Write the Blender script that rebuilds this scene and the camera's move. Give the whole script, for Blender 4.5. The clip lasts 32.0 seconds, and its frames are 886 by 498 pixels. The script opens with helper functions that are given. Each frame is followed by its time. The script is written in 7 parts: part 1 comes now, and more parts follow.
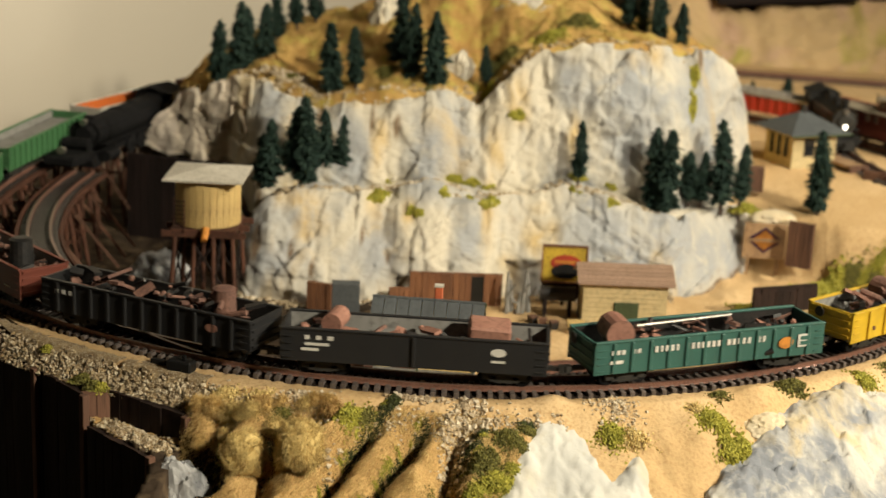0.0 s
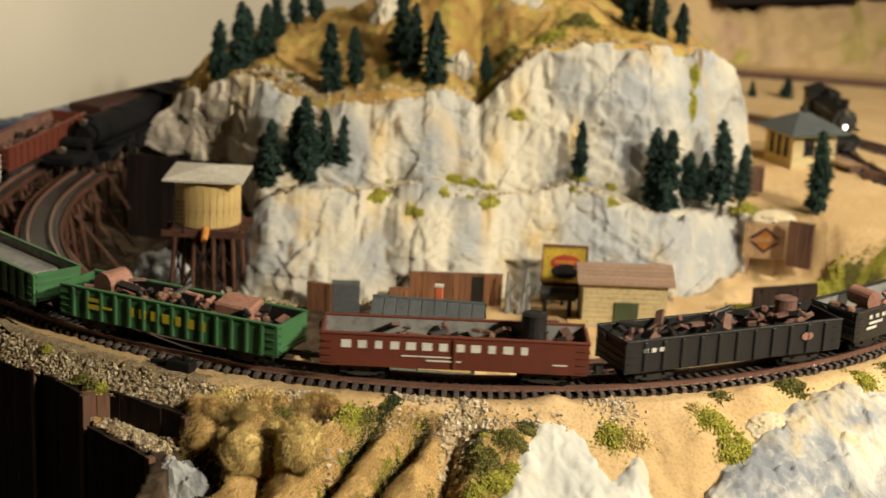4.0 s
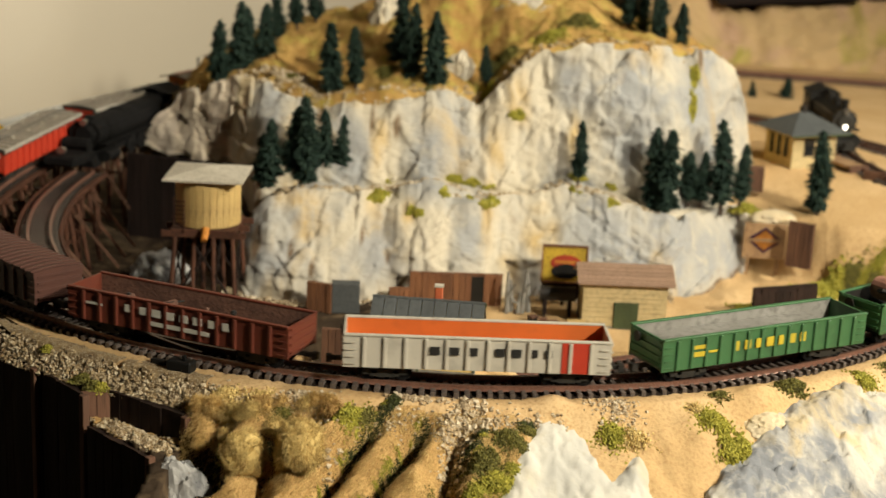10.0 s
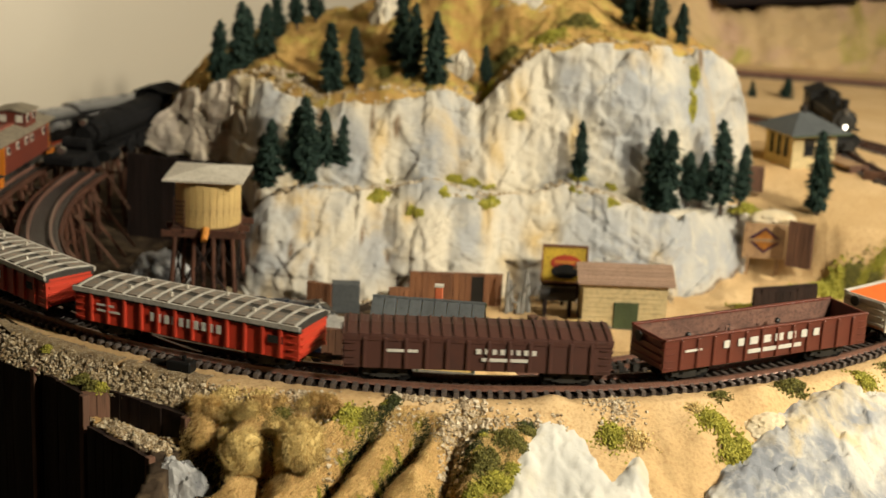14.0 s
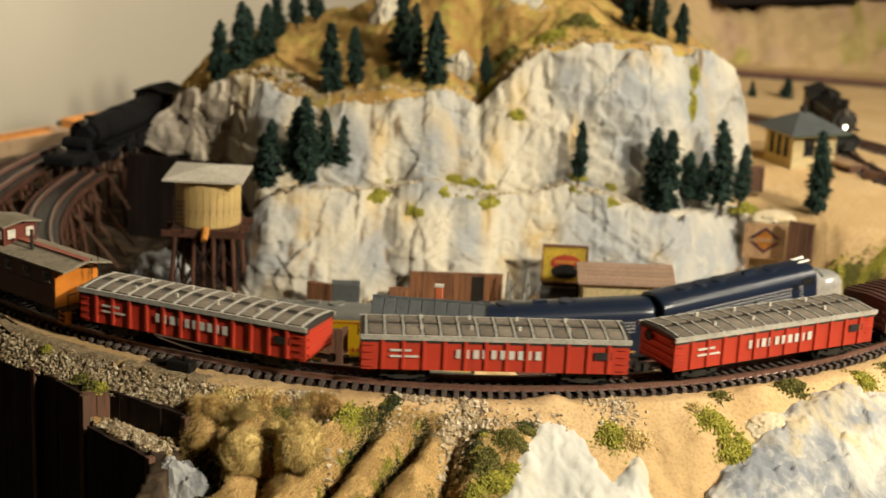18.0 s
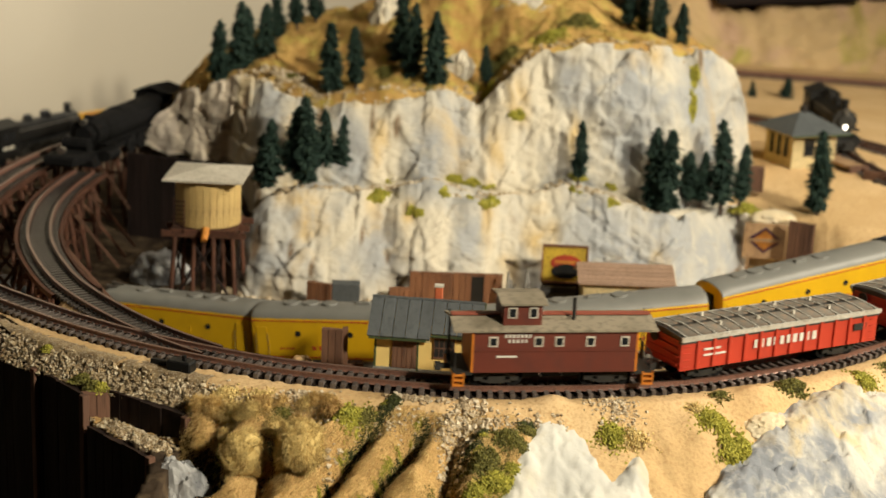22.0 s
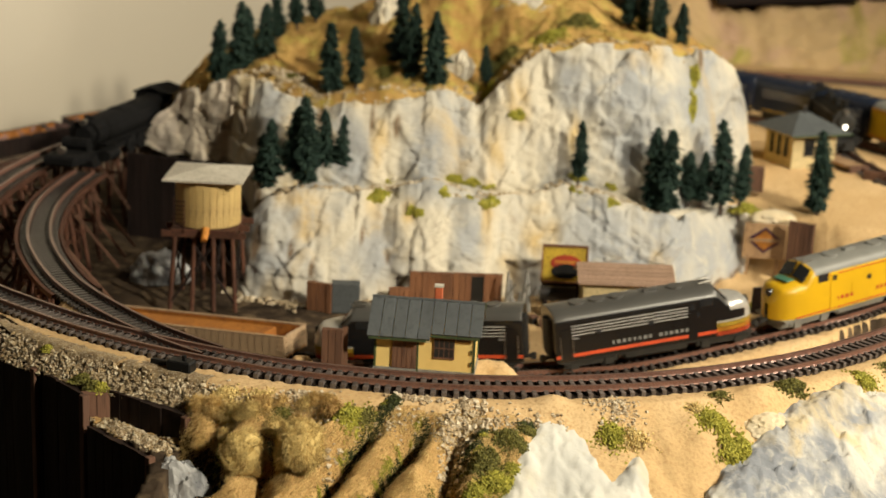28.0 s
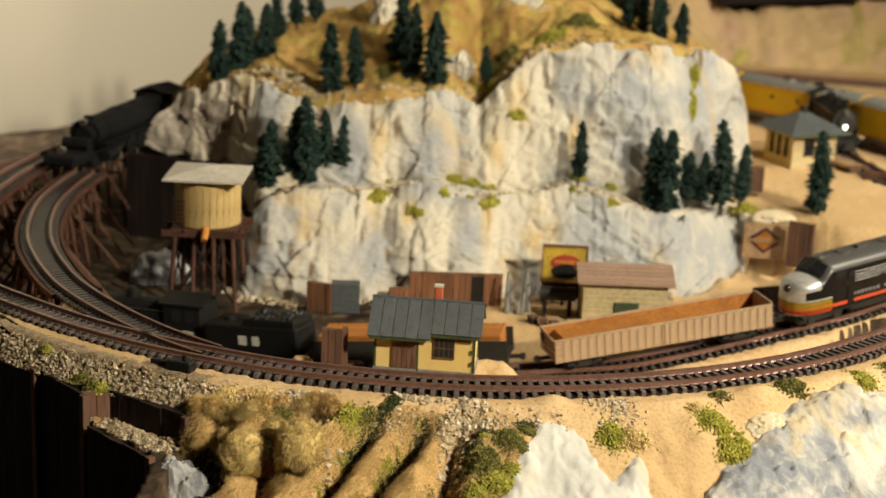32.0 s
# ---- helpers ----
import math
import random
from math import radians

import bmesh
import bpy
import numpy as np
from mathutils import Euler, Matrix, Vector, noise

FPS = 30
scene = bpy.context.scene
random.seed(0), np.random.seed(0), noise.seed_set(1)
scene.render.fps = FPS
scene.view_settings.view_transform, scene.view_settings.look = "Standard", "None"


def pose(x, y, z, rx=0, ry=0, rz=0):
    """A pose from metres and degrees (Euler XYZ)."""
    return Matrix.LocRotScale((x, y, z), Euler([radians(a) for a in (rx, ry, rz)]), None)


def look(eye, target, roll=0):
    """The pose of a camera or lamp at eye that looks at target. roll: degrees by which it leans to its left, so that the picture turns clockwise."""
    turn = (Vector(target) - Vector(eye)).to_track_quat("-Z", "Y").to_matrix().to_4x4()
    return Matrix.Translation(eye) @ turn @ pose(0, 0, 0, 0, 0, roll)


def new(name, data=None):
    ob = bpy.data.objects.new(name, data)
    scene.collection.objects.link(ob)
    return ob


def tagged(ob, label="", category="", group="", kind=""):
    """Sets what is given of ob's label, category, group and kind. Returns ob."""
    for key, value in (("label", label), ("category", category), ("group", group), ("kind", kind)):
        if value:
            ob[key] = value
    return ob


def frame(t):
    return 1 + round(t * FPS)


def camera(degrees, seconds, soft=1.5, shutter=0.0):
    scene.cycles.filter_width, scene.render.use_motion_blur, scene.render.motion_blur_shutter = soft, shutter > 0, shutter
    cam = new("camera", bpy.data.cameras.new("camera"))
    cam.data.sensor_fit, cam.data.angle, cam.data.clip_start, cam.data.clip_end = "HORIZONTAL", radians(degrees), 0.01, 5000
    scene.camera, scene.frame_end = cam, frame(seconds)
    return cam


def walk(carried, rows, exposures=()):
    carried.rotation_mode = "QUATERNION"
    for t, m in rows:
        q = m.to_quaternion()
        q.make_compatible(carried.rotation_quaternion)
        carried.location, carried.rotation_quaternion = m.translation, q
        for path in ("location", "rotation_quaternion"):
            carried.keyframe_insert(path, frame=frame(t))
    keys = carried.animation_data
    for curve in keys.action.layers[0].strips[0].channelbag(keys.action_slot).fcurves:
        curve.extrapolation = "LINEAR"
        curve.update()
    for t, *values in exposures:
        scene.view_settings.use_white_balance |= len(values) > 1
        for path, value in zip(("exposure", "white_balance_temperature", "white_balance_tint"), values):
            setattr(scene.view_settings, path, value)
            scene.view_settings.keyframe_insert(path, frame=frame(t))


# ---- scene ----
cam = camera(32.0, 32.0, soft=1.6, shutter=0.5)
cam.data.dof.use_dof, cam.data.dof.focus_distance, cam.data.dof.aperture_fstop = True, 0.90, 10.0
EYE = (0.0, 0.0, 0.3134)
PITCH = radians(15.729)
AIM = (0.0, math.cos(PITCH), 0.3134 - math.sin(PITCH))
walk(cam, [(0.0, look(EYE, AIM, 2.728)), (32.0, look(EYE, AIM, 2.728))], [(0.0, 0.0, 6500, 10), (32.0, 0.0, 6500, 10)])

# ---- light: a warm lamp low to the right of the viewer, added unseen fill and wall lights ----
world = bpy.data.worlds.new("room_air")
world.use_nodes = True
world.node_tree.nodes["Background"].inputs[0].default_value = (1.0, 0.80, 0.56, 1)
world.node_tree.nodes["Background"].inputs[1].default_value = 0.085
scene.world = world


def lamp(name, kind, place, aim, energy, size, colour):
    data = bpy.data.lights.new(name, kind)
    data.energy, data.color = energy, colour
    if kind == "AREA":
        data.shape, data.size = "DISK", size
    else:
        data.shadow_soft_size = size
    ob = new(name, data)
    ob.matrix_world = look(place, aim)
    return ob


key = lamp("work_lamp_light", "SPOT", (1.38, -0.34, 1.10), (0.14, 1.10, -0.01), 242, 0.07, (1.0, 0.90, 0.69))
key.data.spot_size, key.data.spot_blend = radians(50), 0.55
# unseen area fill, added to brighten the sand on the right
fill = lamp("ceiling_lamp_light", "AREA", (1.05, 1.0, 0.95), (0.30, 1.2, 0.0), 14, 0.4, (1.0, 0.90, 0.70))
# unseen spot added to lift the wall behind the layout
wash = lamp("wall_lamp_light", "SPOT", (-0.55, 1.35, 0.80), (-0.44, 1.87, 0.09), 64, 0.06, (1.0, 0.93, 0.78))
wash.data.spot_size, wash.data.spot_blend = radians(44), 0.6
# no fixture here: narrow spot added for the bright patch on the wall
pool = lamp("reading_lamp_light", "SPOT", (-0.25, 1.25, 0.70), (-0.535, 1.775, 0.135), 9, 0.03, (1.0, 0.93, 0.80))
pool.data.spot_size, pool.data.spot_blend = radians(15), 0.3


# ---- materials ----
def mat(name, c1, c2=None, scale=60.0, rough=0.7, metal=0.0, bump=0.2, stretch=(1, 1, 1), c3=None, fine=6.0, spec=0.5, per=0.0, emit=None, dist=0.001, island=0.0):
    """Two colours mixed by a broad noise, a third by a finer one, with relief."""
    m = bpy.data.materials.new(name)
    m.use_nodes = True
    nt = m.node_tree
    b = nt.nodes["Principled BSDF"]
    b.inputs["Roughness"].default_value = rough
    b.inputs["Metallic"].default_value = metal
    b.inputs["Specular IOR Level"].default_value = spec
    if emit:
        b.inputs["Base Color"].default_value = (*c1, 1)
        b.inputs["Emission Color"].default_value = (*c1, 1)
        b.inputs["Emission Strength"].default_value = emit
        return m
    c2 = c2 or tuple(v * 0.78 for v in c1)
    co = nt.nodes.new("ShaderNodeTexCoord")
    mp = nt.nodes.new("ShaderNodeMapping")
    mp.inputs["Scale"].default_value = stretch
    nt.links.new(co.outputs["Object"], mp.inputs["Vector"])

    def nz(sc, det):
        n = nt.nodes.new("ShaderNodeTexNoise")
        n.inputs["Scale"].default_value, n.inputs["Detail"].default_value = sc, det
        nt.links.new(mp.outputs["Vector"], n.inputs["Vector"])
        return n

    def ramp(src, a, z):
        r = nt.nodes.new("ShaderNodeMapRange")
        r.inputs["From Min"].default_value, r.inputs["From Max"].default_value = a, z
        nt.links.new(src, r.inputs["Value"])
        return r.outputs["Result"]

    def mix(f, a, z):
        x = nt.nodes.new("ShaderNodeMix")
        x.data_type = "RGBA"
        for k, v in ((0, f), (6, a), (7, z)):
            if isinstance(v, tuple):
                x.inputs[k].default_value = (*v, 1)
            elif isinstance(v, float):
                x.inputs[k].default_value = v
            else:
                nt.links.new(v, x.inputs[k])
        return x.outputs[2]

    n1, n2 = nz(scale, 5), nz(scale * fine, 6)
    col = mix(ramp(n1.outputs["Fac"], 0.36, 0.64), c1, c2)
    col = mix(ramp(n2.outputs["Fac"], 0.48, 0.72), col, c3 or tuple(v * 0.72 for v in c2))
    if island:
        ge = nt.nodes.new("ShaderNodeNewGeometry")
        col = mix(ramp(ge.outputs["Random Per Island"], 1.0 - island, 1.0), col, c3 or c2)
        h2 = nt.nodes.new("ShaderNodeHueSaturation")
        nt.links.new(ramp(ge.outputs["Random Per Island"], -1.5, 0.75), h2.inputs["Value"])
        nt.links.new(col, h2.inputs["Color"])
        col = h2.outputs["Color"]
    if per:
        oi = nt.nodes.new("ShaderNodeObjectInfo")
        hs = nt.nodes.new("ShaderNodeHueSaturation")
        nt.links.new(ramp(oi.outputs["Random"], 0.0, 1.0), hs.inputs["Fac"])
        hs.inputs["Value"].default_value = 1.0 - per
        nt.links.new(col, hs.inputs["Color"])
        col = hs.outputs["Color"]
    nt.links.new(col, b.inputs["Base Color"])
    if bump:
        bp = nt.nodes.new("ShaderNodeBump")
        bp.inputs["Strength"].default_value, bp.inputs["Distance"].default_value = bump, dist
        nt.links.new(n2.outputs["Fac"], bp.inputs["Height"])
        nt.links.new(bp.outputs["Normal"], b.inputs["Normal"])
    return m


def rock_mat(name, light, warm, grey, brown, tall=0.35, wash=0.8, relief=1.0, cover=0.44, zoom=1.0, tinted=False):
    """Painted plaster rock: pale and grey patches, ochre runs, thin brown cracks, chipped relief."""
    m = bpy.data.materials.new(name)
    m.use_nodes = True
    nt = m.node_tree
    b = nt.nodes["Principled BSDF"]
    b.inputs["Roughness"].default_value = 0.85
    b.inputs["Specular IOR Level"].default_value = 0.2
    co = nt.nodes.new("ShaderNodeTexCoord")

    def at(stretch):
        mp = nt.nodes.new("ShaderNodeMapping")
        mp.inputs["Scale"].default_value = (1, 1, stretch)
        nt.links.new(co.outputs["Object"], mp.inputs["Vector"])
        return mp.outputs["Vector"]

    upright, runs = at(tall), at(0.16)

    def nz(sc, det, vec, twist=0.0):
        n = nt.nodes.new("ShaderNodeTexNoise")
        n.inputs["Scale"].default_value, n.inputs["Detail"].default_value, n.inputs["Distortion"].default_value = sc * zoom, det, twist
        nt.links.new(vec, n.inputs["Vector"])
        return n.outputs["Fac"]

    def ramp(src, lo, hi, top=1.0):
        r = nt.nodes.new("ShaderNodeMapRange")
        r.inputs["From Min"].default_value, r.inputs["From Max"].default_value, r.inputs["To Max"].default_value = lo, hi, top
        nt.links.new(src, r.inputs["Value"])
        return r.outputs["Result"]

    def calc(op, u, v):
        n = nt.nodes.new("ShaderNodeMath")
        n.operation = op
        for k, w in enumerate((u, v)):
            if isinstance(w, float):
                n.inputs[k].default_value = w
            else:
                nt.links.new(w, n.inputs[k])
        return n.outputs[0]

    def over(src, f, c):
        x = nt.nodes.new("ShaderNodeMix")
        x.data_type = "RGBA"
        nt.links.new(f, x.inputs[0])
        if isinstance(src, tuple):
            x.inputs[6].default_value = (*src, 1)
        else:
            nt.links.new(src, x.inputs[6])
        x.inputs[7].default_value = (*c, 1)
        return x.outputs[2]

    fine = nz(150.0, 7, upright)
    col = over(light, ramp(nz(8.0, 4, upright, 0.8), cover, cover + 0.14), grey)
    col = over(col, ramp(nz(40.0, 5, upright, 1.6), 0.50, 0.68, 0.55), light)
    col = over(col, ramp(nz(13.0, 5, runs, 0.5), 0.54, 0.66, wash), warm)
    col = over(col, ramp(nz(50.0, 5, runs, 0.6), 0.55, 0.70, 0.35), grey)
    if tinted:
        at_wash = nt.nodes.new("ShaderNodeAttribute")
        at_wash.attribute_name = "wash"
        sep = nt.nodes.new("ShaderNodeSeparateColor")
        nt.links.new(at_wash.outputs["Color"], sep.inputs["Color"])
        rough_edge = ramp(nz(60.0, 5, upright, 1.0), 0.20, 0.48)
        col = over(col, calc("MULTIPLY", ramp(sep.outputs["Green"], 0.0, 0.9, 0.92), rough_edge), grey)
        col = over(col, calc("MULTIPLY", ramp(sep.outputs["Red"], 0.0, 1.0, 0.90), ramp(nz(50.0, 5, runs, 0.6), 0.30, 0.60)), warm)
        col = over(col, calc("MULTIPLY", ramp(sep.outputs["Blue"], 0.0, 0.7, 0.90), ramp(nz(90.0, 4, upright, 0.5), 0.25, 0.50)), brown)
    line = calc("ABSOLUTE", calc("SUBTRACT", nz(26.0, 5, upright, 1.4), 0.5), 0.0)
    crack = calc("MULTIPLY", ramp(line, 0.022, 0.004), ramp(nz(14.0, 3, upright), 0.54, 0.64, 0.30))
    col = over(col, crack, brown)
    col = over(col, ramp(nz(38.0, 7, upright), 0.65, 0.75, 0.35), brown)
    col = over(col, ramp(fine, 0.62, 0.76, 0.25), brown)
    nt.links.new(col, b.inputs["Base Color"])
    vo = nt.nodes.new("ShaderNodeTexVoronoi")
    vo.inputs["Scale"].default_value = 95
    ad = nt.nodes.new("ShaderNodeVectorMath")
    ad.operation = "MULTIPLY_ADD"
    ad.inputs[1].default_value = (0.03, 0.03, 0.03)
    ns = nt.nodes.new("ShaderNodeTexNoise")
    ns.inputs["Scale"].default_value, ns.inputs["Detail"].default_value = 40, 6
    nt.links.new(upright, ns.inputs["Vector"])
    nt.links.new(ns.outputs["Color"], ad.inputs[0])
    nt.links.new(upright, ad.inputs[2])
    nt.links.new(ad.outputs[0], vo.inputs["Vector"])
    last = None
    for height, strength, dist in ((nz(45.0, 7, upright, 0.6), 0.45, 0.0016 * relief), (vo.outputs["Distance"], 0.25, 0.0008 * relief), (fine, 0.4, 0.0009 * relief), (crack, -0.3, 0.0006)):
        bp = nt.nodes.new("ShaderNodeBump")
        bp.inputs["Strength"].default_value, bp.inputs["Distance"].default_value = abs(strength), dist
        bp.invert = strength < 0
        nt.links.new(height, bp.inputs["Height"])
        if last:
            nt.links.new(last, bp.inputs["Normal"])
        last = bp.outputs["Normal"]
    nt.links.new(last, b.inputs["Normal"])
    return m


M = {
    "wall": mat("beige_wall_paint", (0.33, 0.296, 0.232), (0.315, 0.28, 0.22), 0.8, 0.75, bump=0.05, c3=(0.325, 0.29, 0.226)),
    "ceil": mat("ceiling_paint", (0.7, 0.67, 0.6), (0.67, 0.64, 0.57), 2, 0.8, bump=0.05, c3=(0.68, 0.65, 0.58)),
    "floor": mat("floor_carpet", (0.12, 0.10, 0.08), (0.09, 0.08, 0.07), 20, 0.95),
    "sand": mat("sandy_ground", (0.63, 0.45, 0.245), (0.55, 0.375, 0.185), 20, 0.95, bump=0.5, c3=(0.45, 0.285, 0.135), fine=24, spec=0.1),
    "wall_plank": mat("dark_wall_plank", (0.042, 0.024, 0.018), (0.023, 0.014, 0.011), 60, 0.8, bump=0.4, stretch=(1, 1, 0.12), per=0.3, spec=0.2),
    "grit": mat("brown_coarse_gravel", (0.40, 0.29, 0.15), (0.20, 0.13, 0.065), 160, 0.95, bump=0.3, c3=(0.60, 0.52, 0.38), island=0.40),
    "slope": mat("dry_grassy_soil", (0.60, 0.40, 0.17), (0.48, 0.30, 0.12), 34, 0.97, bump=0.7, c3=(0.30, 0.18, 0.07), fine=22, spec=0.1, dist=0.002),
    "hill_soil": mat("ochre_hill_soil", (0.55, 0.37, 0.13), (0.34, 0.20, 0.065), 18, 0.97, bump=0.8, c3=(0.42, 0.37, 0.09), fine=3, spec=0.1, dist=0.003),
    # dark soil; its colour also stands in for shade on low ground
    "soil_and_shade": mat("dark_brown_soil", (0.066, 0.047, 0.032), (0.026, 0.019, 0.014), 14, 0.97, bump=0.8, c3=(0.14, 0.10, 0.062), fine=5, spec=0.05, dist=0.003),
    "rock": rock_mat("pale_plaster_rock", (0.56, 0.51, 0.41), (0.51, 0.37, 0.17), (0.32, 0.33, 0.34), (0.17, 0.11, 0.06), tall=0.7, cover=0.48, wash=0.75, relief=1.5, tinted=True),
    "rock_brown": rock_mat("brown_washed_rock", (0.70, 0.61, 0.49), (0.50, 0.38, 0.24), (0.48, 0.42, 0.36), (0.07, 0.042, 0.026), 0.25, 0.8),
    "rock_white": rock_mat("white_rock", (0.61, 0.595, 0.54), (0.58, 0.48, 0.28), (0.49, 0.485, 0.455), (0.42, 0.36, 0.24), 0.8, 0.5, 0.8, 0.50, 1.6),
    "rock_blue": rock_mat("bluish_rock", (0.57, 0.545, 0.49), (0.56, 0.44, 0.235), (0.24, 0.255, 0.285), (0.12, 0.125, 0.14), 0.9, 0.80, 1.3, 0.43, 2.4),
    "rock_cream": rock_mat("cream_rock", (0.66, 0.55, 0.37), (0.56, 0.44, 0.26), (0.60, 0.54, 0.42), (0.34, 0.26, 0.16), 0.8, 0.7, 1.3, 0.46, 2.0),
    "rock_wet": rock_mat("wet_streaked_rock", (0.38, 0.38, 0.38), (0.12, 0.12, 0.13), (0.10, 0.11, 0.13), (0.03, 0.03, 0.035), 0.35, 0.9, 1.5, 0.47, 2.6),
    "rock_tan": rock_mat("tan_backdrop_rock", (0.56, 0.40, 0.21), (0.40, 0.35, 0.09), (0.54, 0.36, 0.24), (0.26, 0.18, 0.06), 1.2, 0.95, 1.8, 0.50, 1.3),
    "rail": mat("rusty_rail", (0.24, 0.125, 0.092), (0.185, 0.092, 0.068), 90, 0.32, 0.2, 0.1),
    "railtop": mat("worn_rail_top", (0.20, 0.115, 0.09), (0.15, 0.085, 0.065), 40, 0.34, 0.45, 0.05),
    "tie": mat("dark_grey_plastic_tie", (0.125, 0.102, 0.092), (0.090, 0.073, 0.066), 200, 0.38, bump=0.2, c3=(0.165, 0.14, 0.125), per=0.35),
    "tie_black": mat("black_plastic_tie", (0.060, 0.050, 0.045), (0.042, 0.036, 0.033), 200, 0.40, bump=0.2, per=0.3),
    # near-black: shade of the gaps between ties, put into a strip's colour
    "bed": mat("grimy_roadbed", (0.022, 0.017, 0.014), (0.030, 0.022, 0.017), 150, 0.9, bump=0.5, spec=0.1),
    "grass": mat("golden_grass_fibre", (0.64, 0.43, 0.16), (0.52, 0.33, 0.11), 40, 0.97, bump=0, c3=(0.68, 0.50, 0.20), island=0.5),
    "grass_dk": mat("brown_grass_fibre", (0.17, 0.095, 0.03), (0.11, 0.06, 0.02), 40, 0.97, bump=0, c3=(0.24, 0.15, 0.05), island=0.5),
    "grass_brown": mat("russet_grass_fibre", (0.48, 0.29, 0.10), (0.36, 0.20, 0.065), 40, 0.97, bump=0, c3=(0.54, 0.36, 0.13), island=0.5),
    "ballast": mat("pale_gravel", (0.42, 0.35, 0.22), (0.30, 0.24, 0.14), 300, 0.9, bump=0.3, per=0.3),
    "stone": mat("loose_stone", (0.50, 0.39, 0.24), (0.38, 0.28, 0.16), 120, 0.9, bump=0.3, c3=(0.64, 0.56, 0.43), island=0.4),
    "moss": mat("yellow_green_foam", (0.36, 0.33, 0.035), (0.25, 0.25, 0.028), 200, 0.95, bump=0.2, c3=(0.44, 0.40, 0.07), island=0.5),
    # near-black green: foam colour with the gullies' shade put into it
    "moss_and_shade": mat("deep_green_foam", (0.042, 0.052, 0.014), (0.022, 0.028, 0.010), 200, 0.95, bump=0.2, c3=(0.085, 0.095, 0.02), island=0.5),
    "moss_dk": mat("olive_foam", (0.14, 0.13, 0.022), (0.09, 0.085, 0.018), 200, 0.95, bump=0.2, c3=(0.2, 0.18, 0.04), island=0.5),
    "bush": mat("tan_clump_foliage", (0.68, 0.50, 0.19), (0.56, 0.40, 0.14), 150, 0.97, bump=0.4, c3=(0.72, 0.57, 0.25), island=0.5),
    "pine": mat("dark_green_needles", (0.020, 0.040, 0.032), (0.011, 0.025, 0.021), 120, 0.85, bump=0.2, c3=(0.034, 0.058, 0.042), spec=0.15, island=0.4),
    "bark": mat("dark_bark", (0.06, 0.04, 0.03), None, 200, 0.9),
    "wood": mat("weathered_brown_wood", (0.19, 0.095, 0.055), (0.13, 0.062, 0.038), 70, 0.8, bump=0.4, stretch=(1, 1, 0.12), per=0.3),
    "wood_dk": mat("dark_stained_wood", (0.024, 0.014, 0.012), (0.014, 0.009, 0.008), 60, 0.8, bump=0.4, stretch=(1, 1, 0.12), per=0.3, spec=0.2),
    "wood_red": mat("reddish_trestle_timber", (0.13, 0.054, 0.032), (0.08, 0.034, 0.021), 70, 0.75, bump=0.3, per=0.35, spec=0.3),
    "plank": mat("orange_brown_plank", (0.26, 0.115, 0.05), (0.19, 0.08, 0.036), 60, 0.8, bump=0.4, stretch=(1, 1, 0.15), per=0.35),
    "yellow_wall": mat("cream_yellow_siding", (0.76, 0.57, 0.21), (0.74, 0.545, 0.195), 30, 0.6, bump=0.08, c3=(0.70, 0.50, 0.17), fine=3),
    "tank": mat("ochre_tank_staves", (0.58, 0.42, 0.165), (0.52, 0.36, 0.14), 60, 0.7, bump=0.2, stretch=(1, 1, 0.2), per=0.15),
    "green_trim": mat("dark_green_trim", (0.05, 0.075, 0.03), None, 80, 0.6),
    "grey_roof": mat("blue_grey_roofing", (0.085, 0.095, 0.10), (0.07, 0.078, 0.083), 60, 0.7, bump=0.3, per=0.15),
    "pink_roof": mat("pinkish_brown_shingle", (0.33, 0.215, 0.15), (0.29, 0.185, 0.125), 80, 0.8, bump=0.3, per=0.2),
    "white": mat("dirty_white_paint", (0.62, 0.58, 0.50), (0.52, 0.48, 0.40), 60, 0.6),
    "cream": mat("cream_wall_paint", (0.55, 0.45, 0.25), (0.48, 0.39, 0.21), 50, 0.7),
    "glass": mat("dark_window_glass", (0.02, 0.022, 0.025), None, 50, 0.12, bump=0),
    "brick": mat("orange_chimney_paint", (0.55, 0.13, 0.05), None, 80, 0.7),
    "black": mat("black_plastic", (0.012, 0.012, 0.012), (0.008, 0.008, 0.008), 120, 0.5, bump=0.1, spec=0.3),
    "soot": mat("sooty_black_paint", (0.008, 0.008, 0.009), (0.005, 0.005, 0.005), 40, 0.8, bump=0.3, c3=(0.013, 0.013, 0.014), spec=0.12),
    "dirtyblack": mat("grimy_black", (0.020, 0.019, 0.018), (0.03, 0.028, 0.024), 60, 0.65, bump=0.1, spec=0.3),
    "steel": mat("dull_wheel_metal", (0.42, 0.40, 0.37), (0.3, 0.28, 0.25), 80, 0.35, 0.9, 0.05),
    "brass": mat("bronze_wheel", (0.30, 0.2, 0.09), None, 80, 0.4, 0.8, 0.05),
    "chrome": mat("silver_nose_paint", (0.66, 0.65, 0.62), (0.58, 0.57, 0.54), 60, 0.28, 0.5, 0.02),
    "sign_wood": mat("faded_sign_board", (0.36, 0.23, 0.12), (0.28, 0.17, 0.09), 40, 0.8),
    "purple": mat("purple_paint", (0.10, 0.035, 0.07), None, 60, 0.7),
    "orange": mat("orange_paint", (0.56, 0.22, 0.03), None, 60, 0.6),
    "sign_yellow": mat("yellow_sign_paint", (0.58, 0.40, 0.04), None, 60, 0.6),
    "red": mat("red_sign_paint", (0.45, 0.05, 0.02), None, 60, 0.6),
    "scrap": mat("rusty_scrap", (0.20, 0.10, 0.07), (0.12, 0.06, 0.045), 90, 0.8, bump=0.5),
